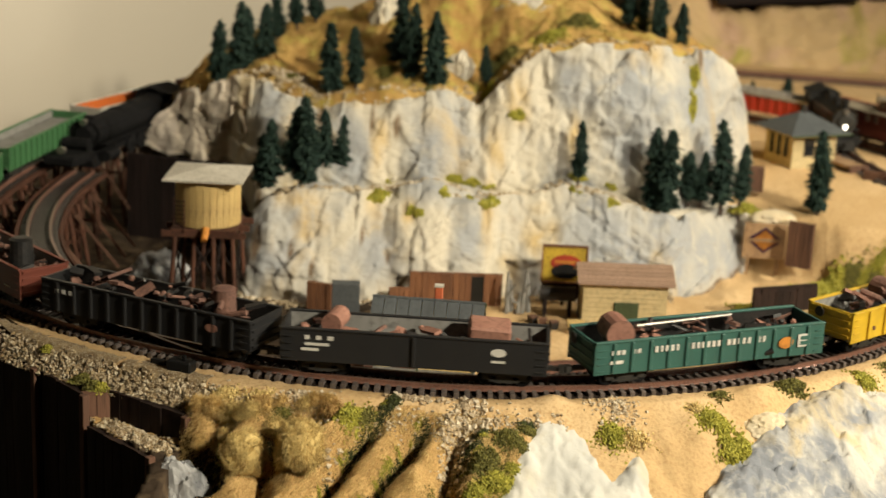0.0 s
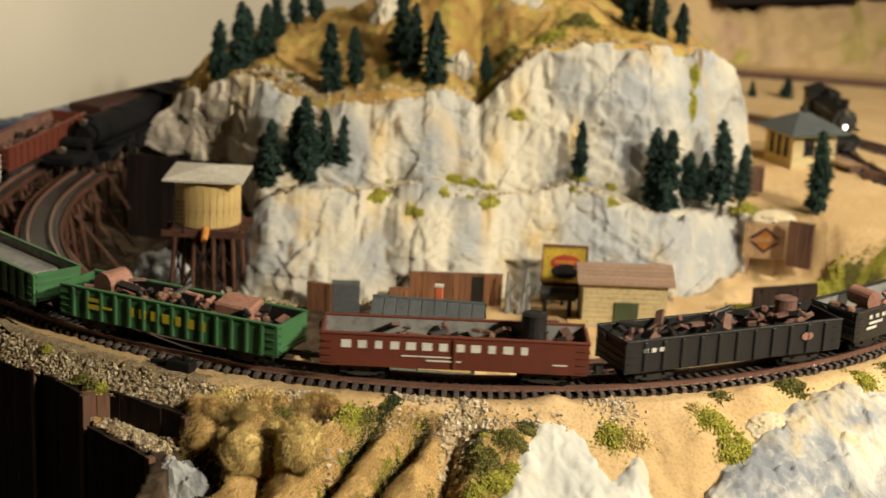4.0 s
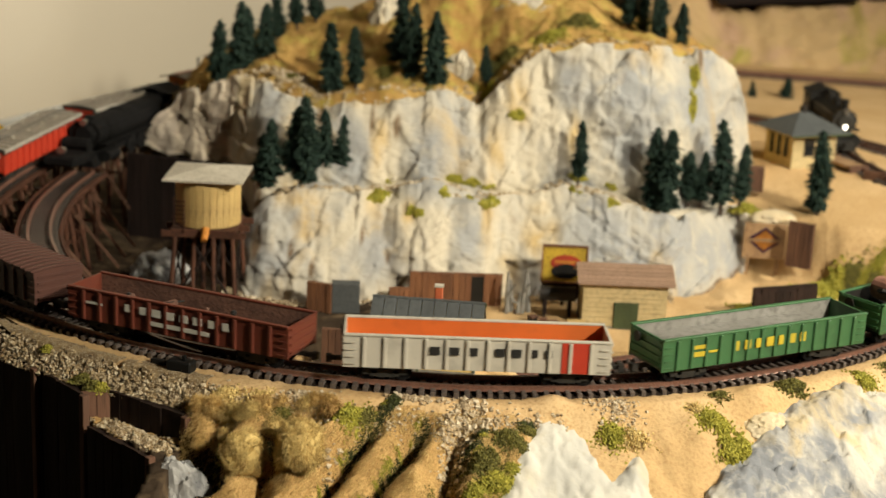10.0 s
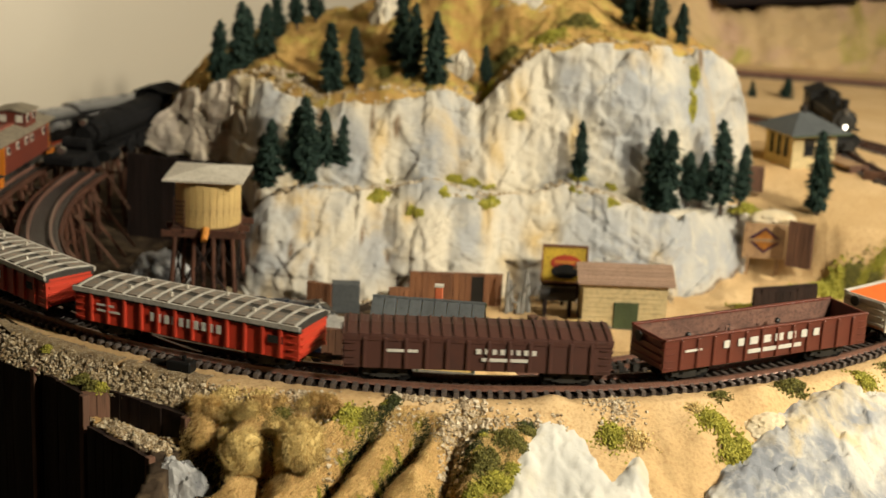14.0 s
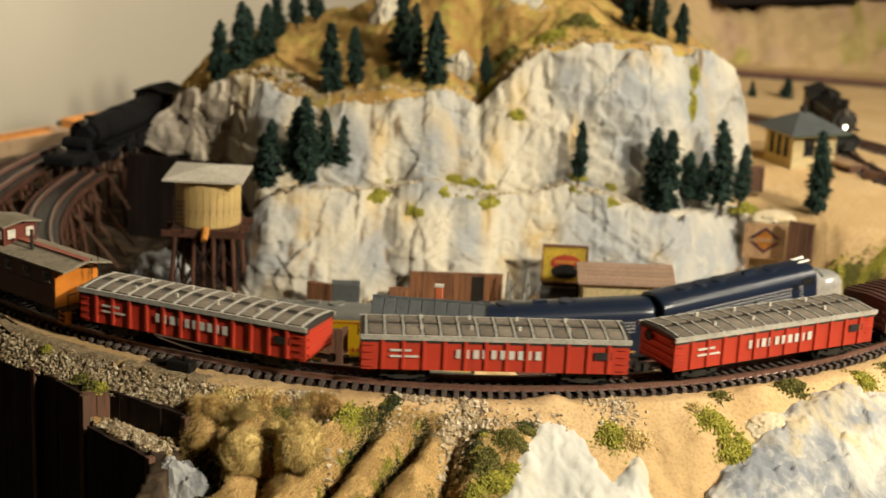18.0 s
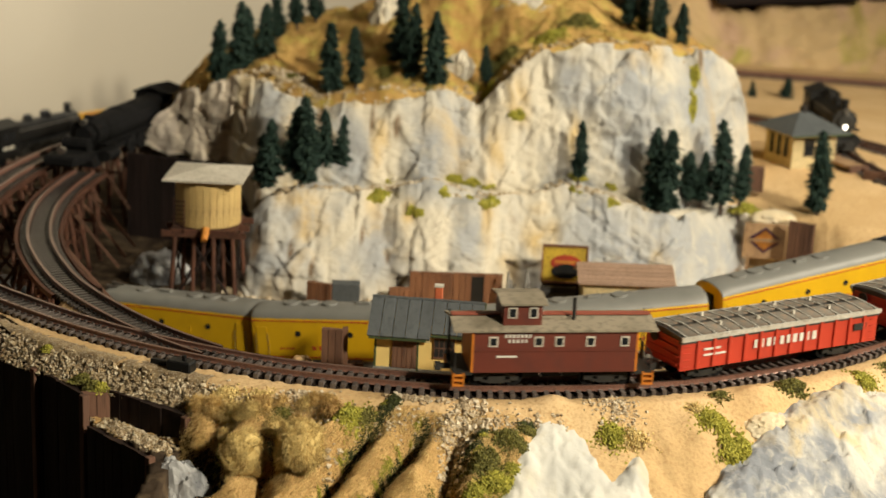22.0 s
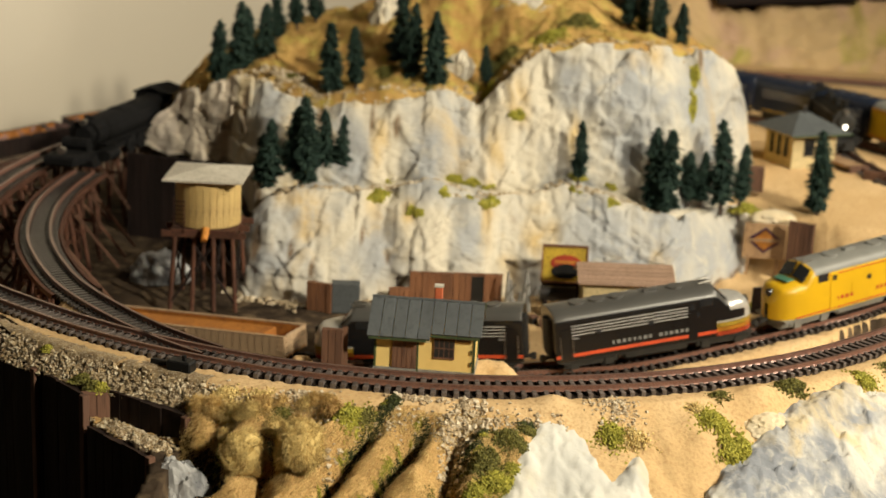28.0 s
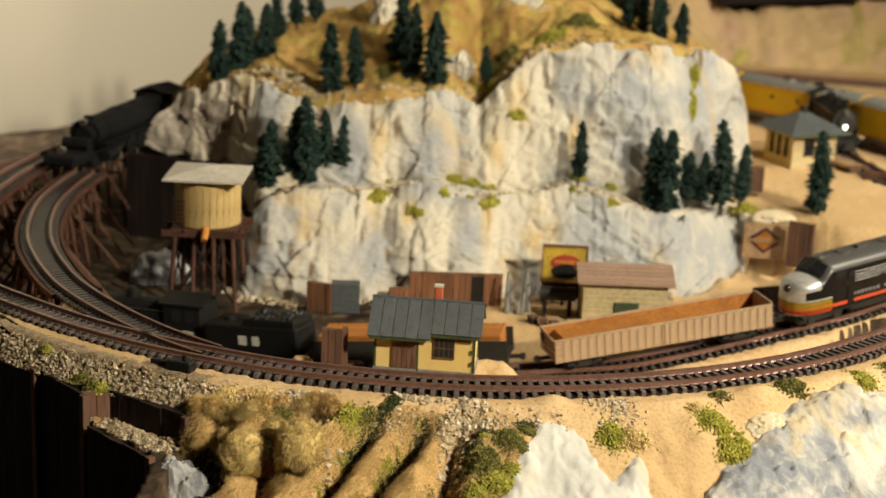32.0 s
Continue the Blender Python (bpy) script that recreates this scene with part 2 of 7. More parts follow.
    "scrap_pink": mat("pinkish_rusty_sheet", (0.34, 0.17, 0.12), (0.26, 0.12, 0.085), 60, 0.75),
    "scrap_dk": mat("dark_scrap", (0.035, 0.03, 0.028), (0.02, 0.02, 0.02), 90, 0.5, 0.4),
    "grey_in": mat("grey_floor_paint", (0.26, 0.255, 0.24), (0.2, 0.195, 0.18), 40, 0.7),
    "lamp_glow": mat("lit_headlight", (1.0, 0.93, 0.75), emit=6.0),
}


def paint(name, c, dirt=0.25, rough=0.5):
    d = tuple(v * (1 - dirt) + 0.02 * dirt for v in c)
    return mat(name, c, tuple(v * 0.9 for v in c), 30, rough, bump=0.05, c3=d, fine=3)


# ---- small mesh kit ----
def part(name, bm, material, parent=None, label="", smooth=False, at=None):
    """Link a bmesh or a mesh as one object, under parent where given."""
    if isinstance(bm, bpy.types.Mesh):
        me = bm
    else:
        me = bpy.data.meshes.new(name)
        bm.normal_update()
        bm.to_mesh(me)
        bm.free()
        if smooth:
            for f in me.polygons:
                f.use_smooth = True
        for k in material if isinstance(material, (list, tuple)) else [material]:
            me.materials.append(k)
    ob = new(name, me)
    if at is not None:
        ob.matrix_basis = at
    if parent is not None:
        ob.parent = parent
    if label:
        ob["label"] = label
    return ob


def empty(name, m=None):
    ob = new(name)
    ob.empty_display_size = 0.01
    if m is not None:
        ob.matrix_basis = m
    return ob


def box(bm, x0, x1, y0, y1, z0, z1, m=None, mi=0, bevel=0.0):
    vs = [bm.verts.new((x, y, z)) for z in (z0, z1) for y in (y0, y1) for x in (x0, x1)]
    fs = [bm.faces.new([vs[i] for i in q]) for q in ((0, 2, 3, 1), (4, 5, 7, 6), (0, 1, 5, 4), (2, 6, 7, 3), (0, 4, 6, 2), (1, 3, 7, 5))]
    for f in fs:
        f.material_index = mi
    if bevel:
        es = list({e for f in fs for e in f.edges})
        r = bmesh.ops.bevel(bm, geom=es, offset=bevel, segments=1, affect="EDGES", clamp_overlap=True)
        vs = list({v for f in r["faces"] for v in f.verts} | {v for v in vs if v.is_valid})
    if m is not None:
        bmesh.ops.transform(bm, matrix=m, verts=vs)
    return bm


def tube(bm, a, b, r0, r1=None, n=8, mi=0):
    a, b = Vector(a), Vector(b)
    r1 = r0 if r1 is None else r1
    q = (b - a).to_track_quat("Z", "Y").to_matrix()
    A, B = [], []
    for i in range(n):
        w = 2 * math.pi * i / n
        d = q @ Vector((math.cos(w), math.sin(w), 0))
        A.append(bm.verts.new(a + d * r0))
        B.append(bm.verts.new(b + d * max(r1, 1e-6)))
    for i in range(n):
        f = bm.faces.new((A[i], A[(i + 1) % n], B[(i + 1) % n], B[i]))
        f.material_index = mi
    bm.faces.new(A[::-1]).material_index = mi
    bm.faces.new(B).material_index = mi
    return bm


def prism(bm, outline, x0, x1, mi=0):
    """An outline of (y, z) drawn out along x."""
    A = [bm.verts.new((x0, y, z)) for y, z in outline]
    B = [bm.verts.new((x1, y, z)) for y, z in outline]
    n = len(A)
    for i in range(n):
        bm.faces.new((A[i], A[(i + 1) % n], B[(i + 1) % n], B[i])).material_index = mi
    bm.faces.new(A[::-1]).material_index = mi
    bm.faces.new(B).material_index = mi
    bmesh.ops.recalc_face_normals(bm, faces=bm.faces)
    return bm


def B():
    return bmesh.new()


# ---- the line: one long folded track, in the direction of travel ----
LINE = [(4.2, 2.16, -0.075), (2.5, 2.16, -0.075), (1.0, 2.16, -0.075), (0.3, 2.14, -0.072), (0.0, 2.06, -0.07), (-0.24, 1.93, -0.07), (-0.40, 1.77, -0.07), (-0.47, 1.62, -0.07),
        (-0.60, 1.47, -0.072), (-0.67, 1.32, -0.088), (-0.58, 1.195, -0.098), (-0.40, 1.155, -0.0985), (-0.30, 1.148, -0.0985), (-0.230, 1.131, -0.0965), (-0.15, 1.097, -0.090), (-0.05, 1.060, -0.0785),
        (0.032, 1.049, -0.070), (0.09, 1.060, -0.068), (0.131, 1.0625, -0.064), (0.172, 1.073, -0.058), (0.214, 1.0895, -0.052), (0.260, 1.110, -0.046), (0.307, 1.133, -0.040),
        (0.342, 1.157, -0.036), (0.465, 1.235, -0.022), (0.54, 1.34, -0.012), (0.525, 1.46, -0.004), (0.465, 1.565, 0.0), (0.37, 1.70, 0.0), (0.20, 1.81, 0.0), (0.0, 1.80, 0.003),
        (-0.19, 1.68, 0.007), (-0.321, 1.426, 0.010), (-0.356, 1.318, 0.009), (-0.370, 1.20, 0.006), (-0.362, 1.10, 0.003), (-0.340, 1.025, 0.0), (-0.304, 0.975, 0.0), (-0.267, 0.943, 0.0), (-0.227, 0.913, 0.0),
        (-0.184, 0.887, 0.0), (-0.138, 0.866, 0.0), (-0.091, 0.850, 0.0), (-0.042, 0.841, 0.0), (0.008, 0.837, 0.0), (0.057, 0.841, 0.0), (0.106, 0.851, 0.0), (0.154, 0.867, 0.0),
        (0.198, 0.889, 0.0), (0.240, 0.916, 0.0), (0.279, 0.948, 0.0), (0.318, 0.983, 0.0), (0.375, 1.025, 0.0), (0.47, 1.060, 0.0), (0.62, 1.065, 0.0), (1.0, 1.0, 0.0), (2.0, 0.86, 0.0), (4.2, 0.75, 0.0)]


def spline(points, step=0.004):
    P = np.array(points, float)
    P = np.vstack([2 * P[0] - P[1], P, 2 * P[-1] - P[-2]])
    out = []
    for i in range(1, len(P) - 2):
        a, b, c, d = P[i - 1:i + 3]
        k = [0.0]
        for u, w in ((a, b), (b, c), (c, d)):
            k.append(k[-1] + np.linalg.norm(w - u) ** 0.5)
        n = max(4, int(np.linalg.norm(c - b) / step))
        for t in np.linspace(k[1], k[2], n, endpoint=False):
            A1 = (k[1] - t) / (k[1] - k[0]) * a + (t - k[0]) / (k[1] - k[0]) * b
            A2 = (k[2] - t) / (k[2] - k[1]) * b + (t - k[1]) / (k[2] - k[1]) * c
            A3 = (k[3] - t) / (k[3] - k[2]) * c + (t - k[2]) / (k[3] - k[2]) * d
            B1 = (k[2] - t) / (k[2] - k[0]) * A1 + (t - k[0]) / (k[2] - k[0]) * A2
            B2 = (k[3] - t) / (k[3] - k[1]) * A2 + (t - k[1]) / (k[3] - k[1]) * A3
            out.append((k[2] - t) / (k[2] - k[1]) * B1 + (t - k[1]) / (k[2] - k[1]) * B2)
    out.append(P[-2])
    out = np.array(out)
    s = np.concatenate([[0], np.cumsum(np.linalg.norm(np.diff(out, axis=0), axis=1))])
    return out, s


class Way:
    def __init__(self, points, zero=None):
        self.p, self.s = spline(points)
        if zero is not None:
            self.s = self.s - self.s[np.argmin(np.linalg.norm(self.p - np.array(zero), axis=1))]

    def at(self, s):
        return Vector([float(np.interp(s, self.s, self.p[:, i])) for i in range(3)])

    def stance(self, s):
        a, b = self.at(s - 0.004), self.at(s + 0.004)
        d = b - a
        return Matrix.Translation(self.at(s)) @ Matrix.Rotation(math.atan2(d.y, d.x), 4, "Z") @ Matrix.Rotation(-math.asin(d.z / d.length), 4, "Y")

    def span(self, s0, s1, step=0.004):
        return [self.at(s) for s in np.arange(s0, s1, step)]


MAIN = Way(LINE, (0.008, 0.837, 0.0))
TRESTLE = Way([(-0.125, 0.862, 0.0), (-0.160, 0.888, 0.0), (-0.196, 0.922, 0.0), (-0.246, 0.984, 0.0), (-0.276, 1.040, 0.0), (-0.296, 1.09, 0.0), (-0.309, 1.14, 0.0), (-0.319, 1.21, 0.0),
               (-0.318, 1.29, 0.0), (-0.305, 1.38, 0.0), (-0.28, 1.48, 0.0), (-0.25, 1.58, 0.0)])
SIDING = Way([(0.475, 1.34, 0.0), (0.425, 1.44, 0.0), (0.404, 1.53, 0.0), (0.402, 1.62, 0.0), (0.395, 1.78, 0.0)])
SB = float(MAIN.s[np.argmin(np.linalg.norm(MAIN.p - np.array((0.214, 1.0895, -0.052)), axis=1))])


from mathutils.bvhtree import BVHTree

# ---- room ----
def slab(name, x0, x1, y0, y1, z0, z1, m, label):
    return tagged(part(name, box(B(), x0, x1, y0, y1, z0, z1), m), label, kind="structure")


slab("floor", -3.2, 5.2, -3.2, 2.6, -1.06, -1.0, M["floor"], "dark carpeted room floor")
slab("ceiling", -3.2, 5.2, -3.2, 2.6, 2.2, 2.26, M["ceil"], "plain off-white room ceiling")
slab("wall_west", -3.2, -3.1, -3.1, 2.5, -1.0, 2.2, M["wall"], "plain beige painted room wall")
slab("wall_east", 5.1, 5.2, -3.1, 2.5, -1.0, 2.2, M["wall"], "plain beige painted room wall")
tagged(part("wall_behind_layout", box(B(), -2.2, 1.3, 0, 0.05, -1.0, 2.2, pose(-0.45, 1.86, 0, 0, 0, 43)), M["wall"]), "plain beige painted wall close behind the layout", kind="structure")
slab("wall_north", -3.2, 5.2, 2.5, 2.6, -1.0, 2.2, M["wall"], "plain beige painted room wall behind the layout")
slab("wall_south", -3.2, 5.2, -3.2, -3.1, -1.0, 2.2, M["wall"], "plain beige painted room wall")


# ---- terrain ----
def lerp_at(x, table, i):
    return np.interp(x, [r[0] for r in table], [r[i] for r in table])


CLIFF_BASE = [(-0.186, 1.33), (-0.178, 1.265), (-0.170, 1.225), (-0.160, 1.206), (-0.101, 1.195), (-0.028, 1.217), (0.057, 1.238), (0.13, 1.250), (0.196, 1.253), (0.236, 1.291), (0.285, 1.37), (0.335, 1.43)]
RIM_LOW = [(-0.186, 1.345, -0.030), (-0.172, 1.28, -0.024), (-0.164, 1.25, -0.019), (-0.145, 1.25, 0.004), (-0.109, 1.26, 0.008), (-0.066, 1.27, 0.003), (-0.043, 1.28, 0.006), (-0.014, 1.28, 0.012), (0.035, 1.285, 0.0),
           (0.07, 1.30, -0.002), (0.103, 1.31, 0.009), (0.147, 1.30, 0.001), (0.197, 1.30, -0.012), (0.266, 1.38, -0.021), (0.322, 1.42, -0.032)]
RIM_HIGH = [(-0.295, 1.43, 0.0), (-0.28, 1.42, 0.024), (-0.251, 1.42, 0.052), (-0.206, 1.40, 0.071), (-0.167, 1.38, 0.079), (-0.139, 1.365, 0.064), (-0.104, 1.36, 0.061), (-0.049, 1.36, 0.07), (-0.004, 1.37, 0.075), (0.027, 1.38, 0.062),
            (0.054, 1.38, 0.092), (0.081, 1.39, 0.109), (0.131, 1.39, 0.121), (0.179, 1.40, 0.118), (0.228, 1.42, 0.113), (0.264, 1.44, 0.097), (0.282, 1.445, 0.06), (0.292, 1.45, 0.0)]
HILL = [(-0.31, 0.0), (-0.25, 0.06), (-0.177, 0.098), (-0.107, 0.115), (-0.005, 0.165), (0.06, 0.170), (0.113, 0.158), (0.18, 0.122), (0.218, 0.112), (0.262, 0.09), (0.30, 0.0)]
VALLEY = -0.0745
GULLIES = [[(-0.0215, 0.8145), (-0.0356, 0.7983), (-0.0455, 0.7865), (-0.070, 0.755)], [(-0.0040, 0.8015), (-0.0146, 0.7883), (-0.0231, 0.7772), (-0.045, 0.748)], [(-0.0665, 0.8083), (-0.0860, 0.7974), (-0.0930, 0.786), (-0.094, 0.770)],
           [(0.0205, 0.8125), (0.0145, 0.8001), (0.0103, 0.7878), (0.004, 0.758)], [(-0.121, 0.8065), (-0.129, 0.7969), (-0.135, 0.78)]]


def near(way, s0, s1, X, Y):
    """Distance to a stretch of track, the side (positive towards the right hand), the level there."""
    P = np.array(way.span(s0, s1, 0.01))
    d = np.full(X.shape, 9.0)
    side = np.zeros(X.shape)
    lev = np.zeros(X.shape)
    for i in range(len(P) - 1):
        q = (X - P[i, 0]) ** 2 + (Y - P[i, 1]) ** 2
        m = q < d ** 2
        t = P[i + 1] - P[i]
        d[m] = np.sqrt(q[m])
        side[m] = ((X - P[i, 0]) * t[1] - (Y - P[i, 1]) * t[0])[m]
        lev[m] = P[i, 2]
    return d, np.sign(side), lev


def smooth(a, b, v):
    t = np.clip((v - a) / (b - a), 0, 1)
    return t * t * (3 - 2 * t)


def fbm(X, Y, Z, sc, octaves=4):
    out = np.empty(X.shape)
    flat = out.ravel()
    for i, (x, y, z) in enumerate(zip(X.ravel(), Y.ravel(), Z.ravel())):
        flat[i] = noise.fractal((x * sc, y * sc, z * sc), 1.0, 2.0, octaves)
    return out


def terrain():
    xs = np.concatenate([np.arange(-0.70, -0.31, 0.006), np.arange(-0.31, 0.34, 0.0026), np.arange(0.34, 0.92, 0.006)])
    ys = np.concatenate([np.arange(0.58, 0.72, 0.005), np.arange(0.72, 0.86, 0.0022), np.arange(0.86, 1.10, 0.003), np.arange(1.10, 1.9, 0.006), np.arange(1.9, 2.49, 0.02)])
    X, Y = np.meshgrid(xs, ys)
    n1 = fbm(X, Y, 0 * X, 30)
    n2 = fbm(X, Y, 0 * X + 3, 110, 3)
    dA, sideA, levA = near(MAIN, -0.37, 0.62, X, Y)
    dB, sideB, levB = near(MAIN, SB - 0.62, SB + 0.45, X, Y)
    dI, sideI, levI = near(TRESTLE, 0.0, 0.17, X, Y)
    dR, _, levR = near(MAIN, SB + 0.45, -1.6, X, Y)
    Z = np.full(X.shape, VALLEY) + n1 * 0.002
    # sand rising from the lower line to the station plateau
    edge = np.interp(X, [0.20, 0.26, 0.31, 0.36, 0.45, 0.60], [1.47, 1.40, 1.335, 1.295, 1.25, 1.20]) + n1 * 0.012
    plateau = (0.80 * smooth(-0.018, 0.022, Y - edge) + 0.20 * smooth(0.0, 0.16, Y - edge)) * smooth(0.19, 0.25, X)
    Z = Z + n1 * 0.006 * smooth(0.22, 0.26, X) * (1 - smooth(0.02, 0.10, Y - edge))
    Z = Z + (-0.006 - Z) * plateau
    # level of the lower line
    w = 1 - smooth(0.022, 0.05, dB)
    Z = Z * (1 - w) + (levB - 0.0055) * w
    w = (1 - smooth(0.03, 0.08, dR)) * (X > 0.2)
    Z = Z * (1 - w) + (levR - 0.0055) * w
    # mountain body behind its rock faces
    yr, zr, zh = lerp_at(X, RIM_HIGH, 1), lerp_at(X, RIM_HIGH, 2), lerp_at(X, HILL, 1)
    yl, zl = lerp_at(X, RIM_LOW, 1), lerp_at(X, RIM_LOW, 2)
    body = zr + (zh - zr) * smooth(0, 0.22, Y - yr) + n1 * 0.006 + n2 * 0.002
    ledge = zl - 0.004 + n1 * 0.003
    inside = (X > -0.183) & (X < 0.335)
    m = smooth(0.0, 0.012, Y - yl) * inside
    Z = Z * (1 - m) + np.maximum(Z, ledge) * m
    core = (X > -0.29) & (X < 0.295)
    m = smooth(0.0, 0.012, Y - yr - 0.004) * core * (1 - smooth(1.60, 1.68, Y - 0.1 * np.abs(X)))
    Z = Z * (1 - m) + np.maximum(Z, body) * m
    # embankment of the upper line: shoulder, inner bank, long outer slope
    outer = (sideA > 0)
    bank = np.where(outer, -0.0055 - np.clip(dA - 0.026, 0, 1) * (0.78 + 0.62 * (1 - smooth(-0.16, -0.125, X))), -0.0055 - np.clip(dA - 0.017, 0, 1) * 1.6)
    # rounded mounds parted by gullies that run down the front bank
    dG = np.full(X.shape, 9.0)
    for gully in GULLIES:
        for (ax, ay), (bx, by) in zip(gully[:-1], gully[1:]):
            u = np.clip(((X - ax) * (bx - ax) + (Y - ay) * (by - ay)) / ((bx - ax) ** 2 + (by - ay) ** 2), 0, 1)
            dG = np.minimum(dG, np.hypot(X - ax - u * (bx - ax), Y - ay - u * (by - ay)))
    band = smooth(-0.16, -0.12, X) * (1 - smooth(0.045, 0.065, X))
    ridge = (np.sqrt(np.clip((dG - 0.0012 + 0.0012 * n1) / 0.014, 0, 1)) - 0.62) * 0.026 * band + n1 * 0.0026 + n2 * 0.0012
    bank = bank + np.where(outer, ridge * smooth(0.03, 0.05, dA), n2 * 0.0015)
    for hx, hy, hz, hr in ((0.066, 0.822, 0.004, 0.009), (0.190, 0.848, 0.006, 0.012), (0.150, 0.815, 0.005, 0.014)):
        bank = bank + np.where(outer, hz * np.exp(-((X - hx) ** 2 + (Y - hy) ** 2) / hr ** 2), 0)
    bank = np.maximum(bank, -0.20)
    take = (outer & (dA < 0.6)) | (~outer & (bank > Z))
    Z = np.where(take & (X > -0.45), np.where(outer, bank, np.maximum(bank, Z)), Z)
    bankI = -0.0055 - np.clip(dI - 0.016, 0, 1) * 1.7
    Z = np.where((bankI > Z) & (~outer), bankI, Z)
    # stepped retaining walls at the far end of the front bank
    wall = np.interp(X, [-0.70, -0.273, -0.2056, -0.2, -0.157, -0.150], [1.362, 0.920, 0.849, 0.833, 0.791, 0.55])
    upper = np.interp(X, [-0.2056, -0.190, -0.142], [0.843, 0.8495, 0.818])
    shelf = (X > -0.209) & (X < -0.142) & (Y < upper) & (Y > wall)
    Z = np.where(shelf, -0.037 + n2 * 0.002, Z)
    low = (X < -0.152) & (Y < wall)
    Z = np.where(low, -0.20, Z)
    # pad of the depot
    pad = smooth(0.0, 0.03, 0.062 - np.abs(X - 0.011) + 0.006 * n1) * smooth(0.0, 0.016, 0.034 - np.abs(Y - 0.960) + 0.004 * n1)
    Z = np.where(pad > 0, np.maximum(Z, (-0.0372 + n2 * 0.001) * pad + Z * (1 - pad)), Z)
    u = np.clip(((X - 0.296) * 0.0400 + (Y - 1.080) * 0.0320) / 0.002624, 0, 1)
    pit = smooth(0.0, 0.005, 0.0155 + 0.003 * n1 - np.hypot(X - 0.296 - u * 0.0400, Y - 1.080 - u * 0.0320))
    Z = Z * (1 - pit) + (-0.075 + 0.004 * n1) * pit
    ledge_d = np.minimum(np.hypot((X + 0.1201) / 2.2, Y - 0.9673), np.hypot((X + 0.0903) / 1.5, Y - 0.9699))
    heap = smooth(0.0, 0.010, 0.013 + 0.002 * n1 - ledge_d) * (~outer)
    Z = np.where(heap > 0, np.maximum(Z, -0.046 * heap - 0.075 * (1 - heap) + 0.0015 * n1 + 0.008 * heap), Z)
    # hollows dug where the bushes' shadows lie
    for hx, hy, hr, hd in ((-0.1235, 0.788, 0.0085, 0.028), (-0.088, 0.784, 0.0050, 0.022), (-0.120, 0.775, 0.008, 0.02)):
        Z = Z - np.where(outer, hd * np.exp(-(((X - hx) ** 2 + (Y - hy) ** 2) / hr ** 2) ** 2), 0)
    Z += n2 * 0.0008
    Z = np.where(dA < 0.0145, np.minimum(Z, -0.0074), np.where(dB < 0.0145, np.minimum(Z, levB - 0.0074), Z))
    bm = B()
    vs = [[bm.verts.new((X[j, i], Y[j, i], Z[j, i])) for i in range(len(xs))] for j in range(len(ys))]
    mi = np.zeros(X.shape, int)
    mi[outer & (dA > 0.034 + 0.012 * n1) & (X < 0.05)] = 1
    mi[inside & (Y > yl - 0.02) & (Y <= yr + 0.02) & (Z > VALLEY + 0.012) & (plateau < 0.4)] = 3
    mi[core & (Y > yr + 0.006) & (Y < 1.75)] = 4
    # left valley floor: soil darkened to carry the shade lying there
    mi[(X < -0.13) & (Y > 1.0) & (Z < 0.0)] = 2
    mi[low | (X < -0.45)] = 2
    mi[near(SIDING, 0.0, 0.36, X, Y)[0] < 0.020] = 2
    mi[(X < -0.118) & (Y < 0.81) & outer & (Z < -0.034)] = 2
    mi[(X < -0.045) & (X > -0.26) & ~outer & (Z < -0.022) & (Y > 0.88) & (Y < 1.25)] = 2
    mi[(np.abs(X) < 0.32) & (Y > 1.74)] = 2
    # pit floor: the trench's shade put into the colour
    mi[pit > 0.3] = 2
    mi[heap > 0.15] = 0
    # shadows left of the bushes, painted as dark patches
    for hx, hy, hr in ((-0.1235, 0.788, 0.0085), (-0.088, 0.784, 0.0048), (-0.120, 0.775, 0.008)):
        mi[outer & (np.hypot(X - hx, Y - hy) < hr * (0.95 + 0.2 * n1))] = 2
    for j in range(len(ys) - 1):
        for i in range(len(xs) - 1):
            f = bm.faces.new((vs[j][i], vs[j][i + 1], vs[j + 1][i + 1], vs[j + 1][i]))
            f.material_index = int(mi[j, i])
            f.smooth = True
    beyond = [f for f in bm.faces if f.calc_center_median().y > 1.86 + (f.calc_center_median().x + 0.45) * math.tan(radians(43)) + 0.03]
    bmesh.ops.delete(bm, geom=beyond, context="FACES")
    ob = part("ground", bm, [M["sand"], M["slope"], M["soil_and_shade"], M["rock"], M["hill_soil"]])
    tagged(ob, "sandy and grassy model railway terrain with banks", kind="structure")
    return X, Y, Z


TX, TY, TZ = terrain()
GX, GY, GZ = TX[0].tolist(), TY[:, 0].tolist(), TZ.tolist()


def place_in(row, v):
    lo, hi = 0, len(row)
    while lo < hi:
        mid = (lo + hi) // 2
        if row[mid] < v:
            lo = mid + 1
        else:
            hi = mid
    return min(max(lo, 1), len(row) - 1)


def ground(x, y):
    j = place_in(GY, y)
    i = place_in(GX, x)
    u = min(1.0, max(0.0, (x - GX[i - 1]) / (GX[i] - GX[i - 1])))
    v = min(1.0, max(0.0, (y - GY[j - 1]) / (GY[j] - GY[j - 1])))
    a, b = GZ[j - 1], GZ[j]
    return (a[i - 1] * (1 - u) + a[i] * u) * (1 - v) + (b[i - 1] * (1 - u) + b[i] * u) * v


# benchwork under the scenery, reaching back and to the side for the rest of the line
slab("benchwork", -0.72, 4.6, 0.60, 2.48, -0.34, -0.215, M["wood_dk"], "dark wooden benchwork under the scenery")
slab("side_deck", 0.915, 4.6, 0.60, 2.48, -0.014, -0.006, M["sand"], "sandy deck at the side of the layout")


FACES = {}


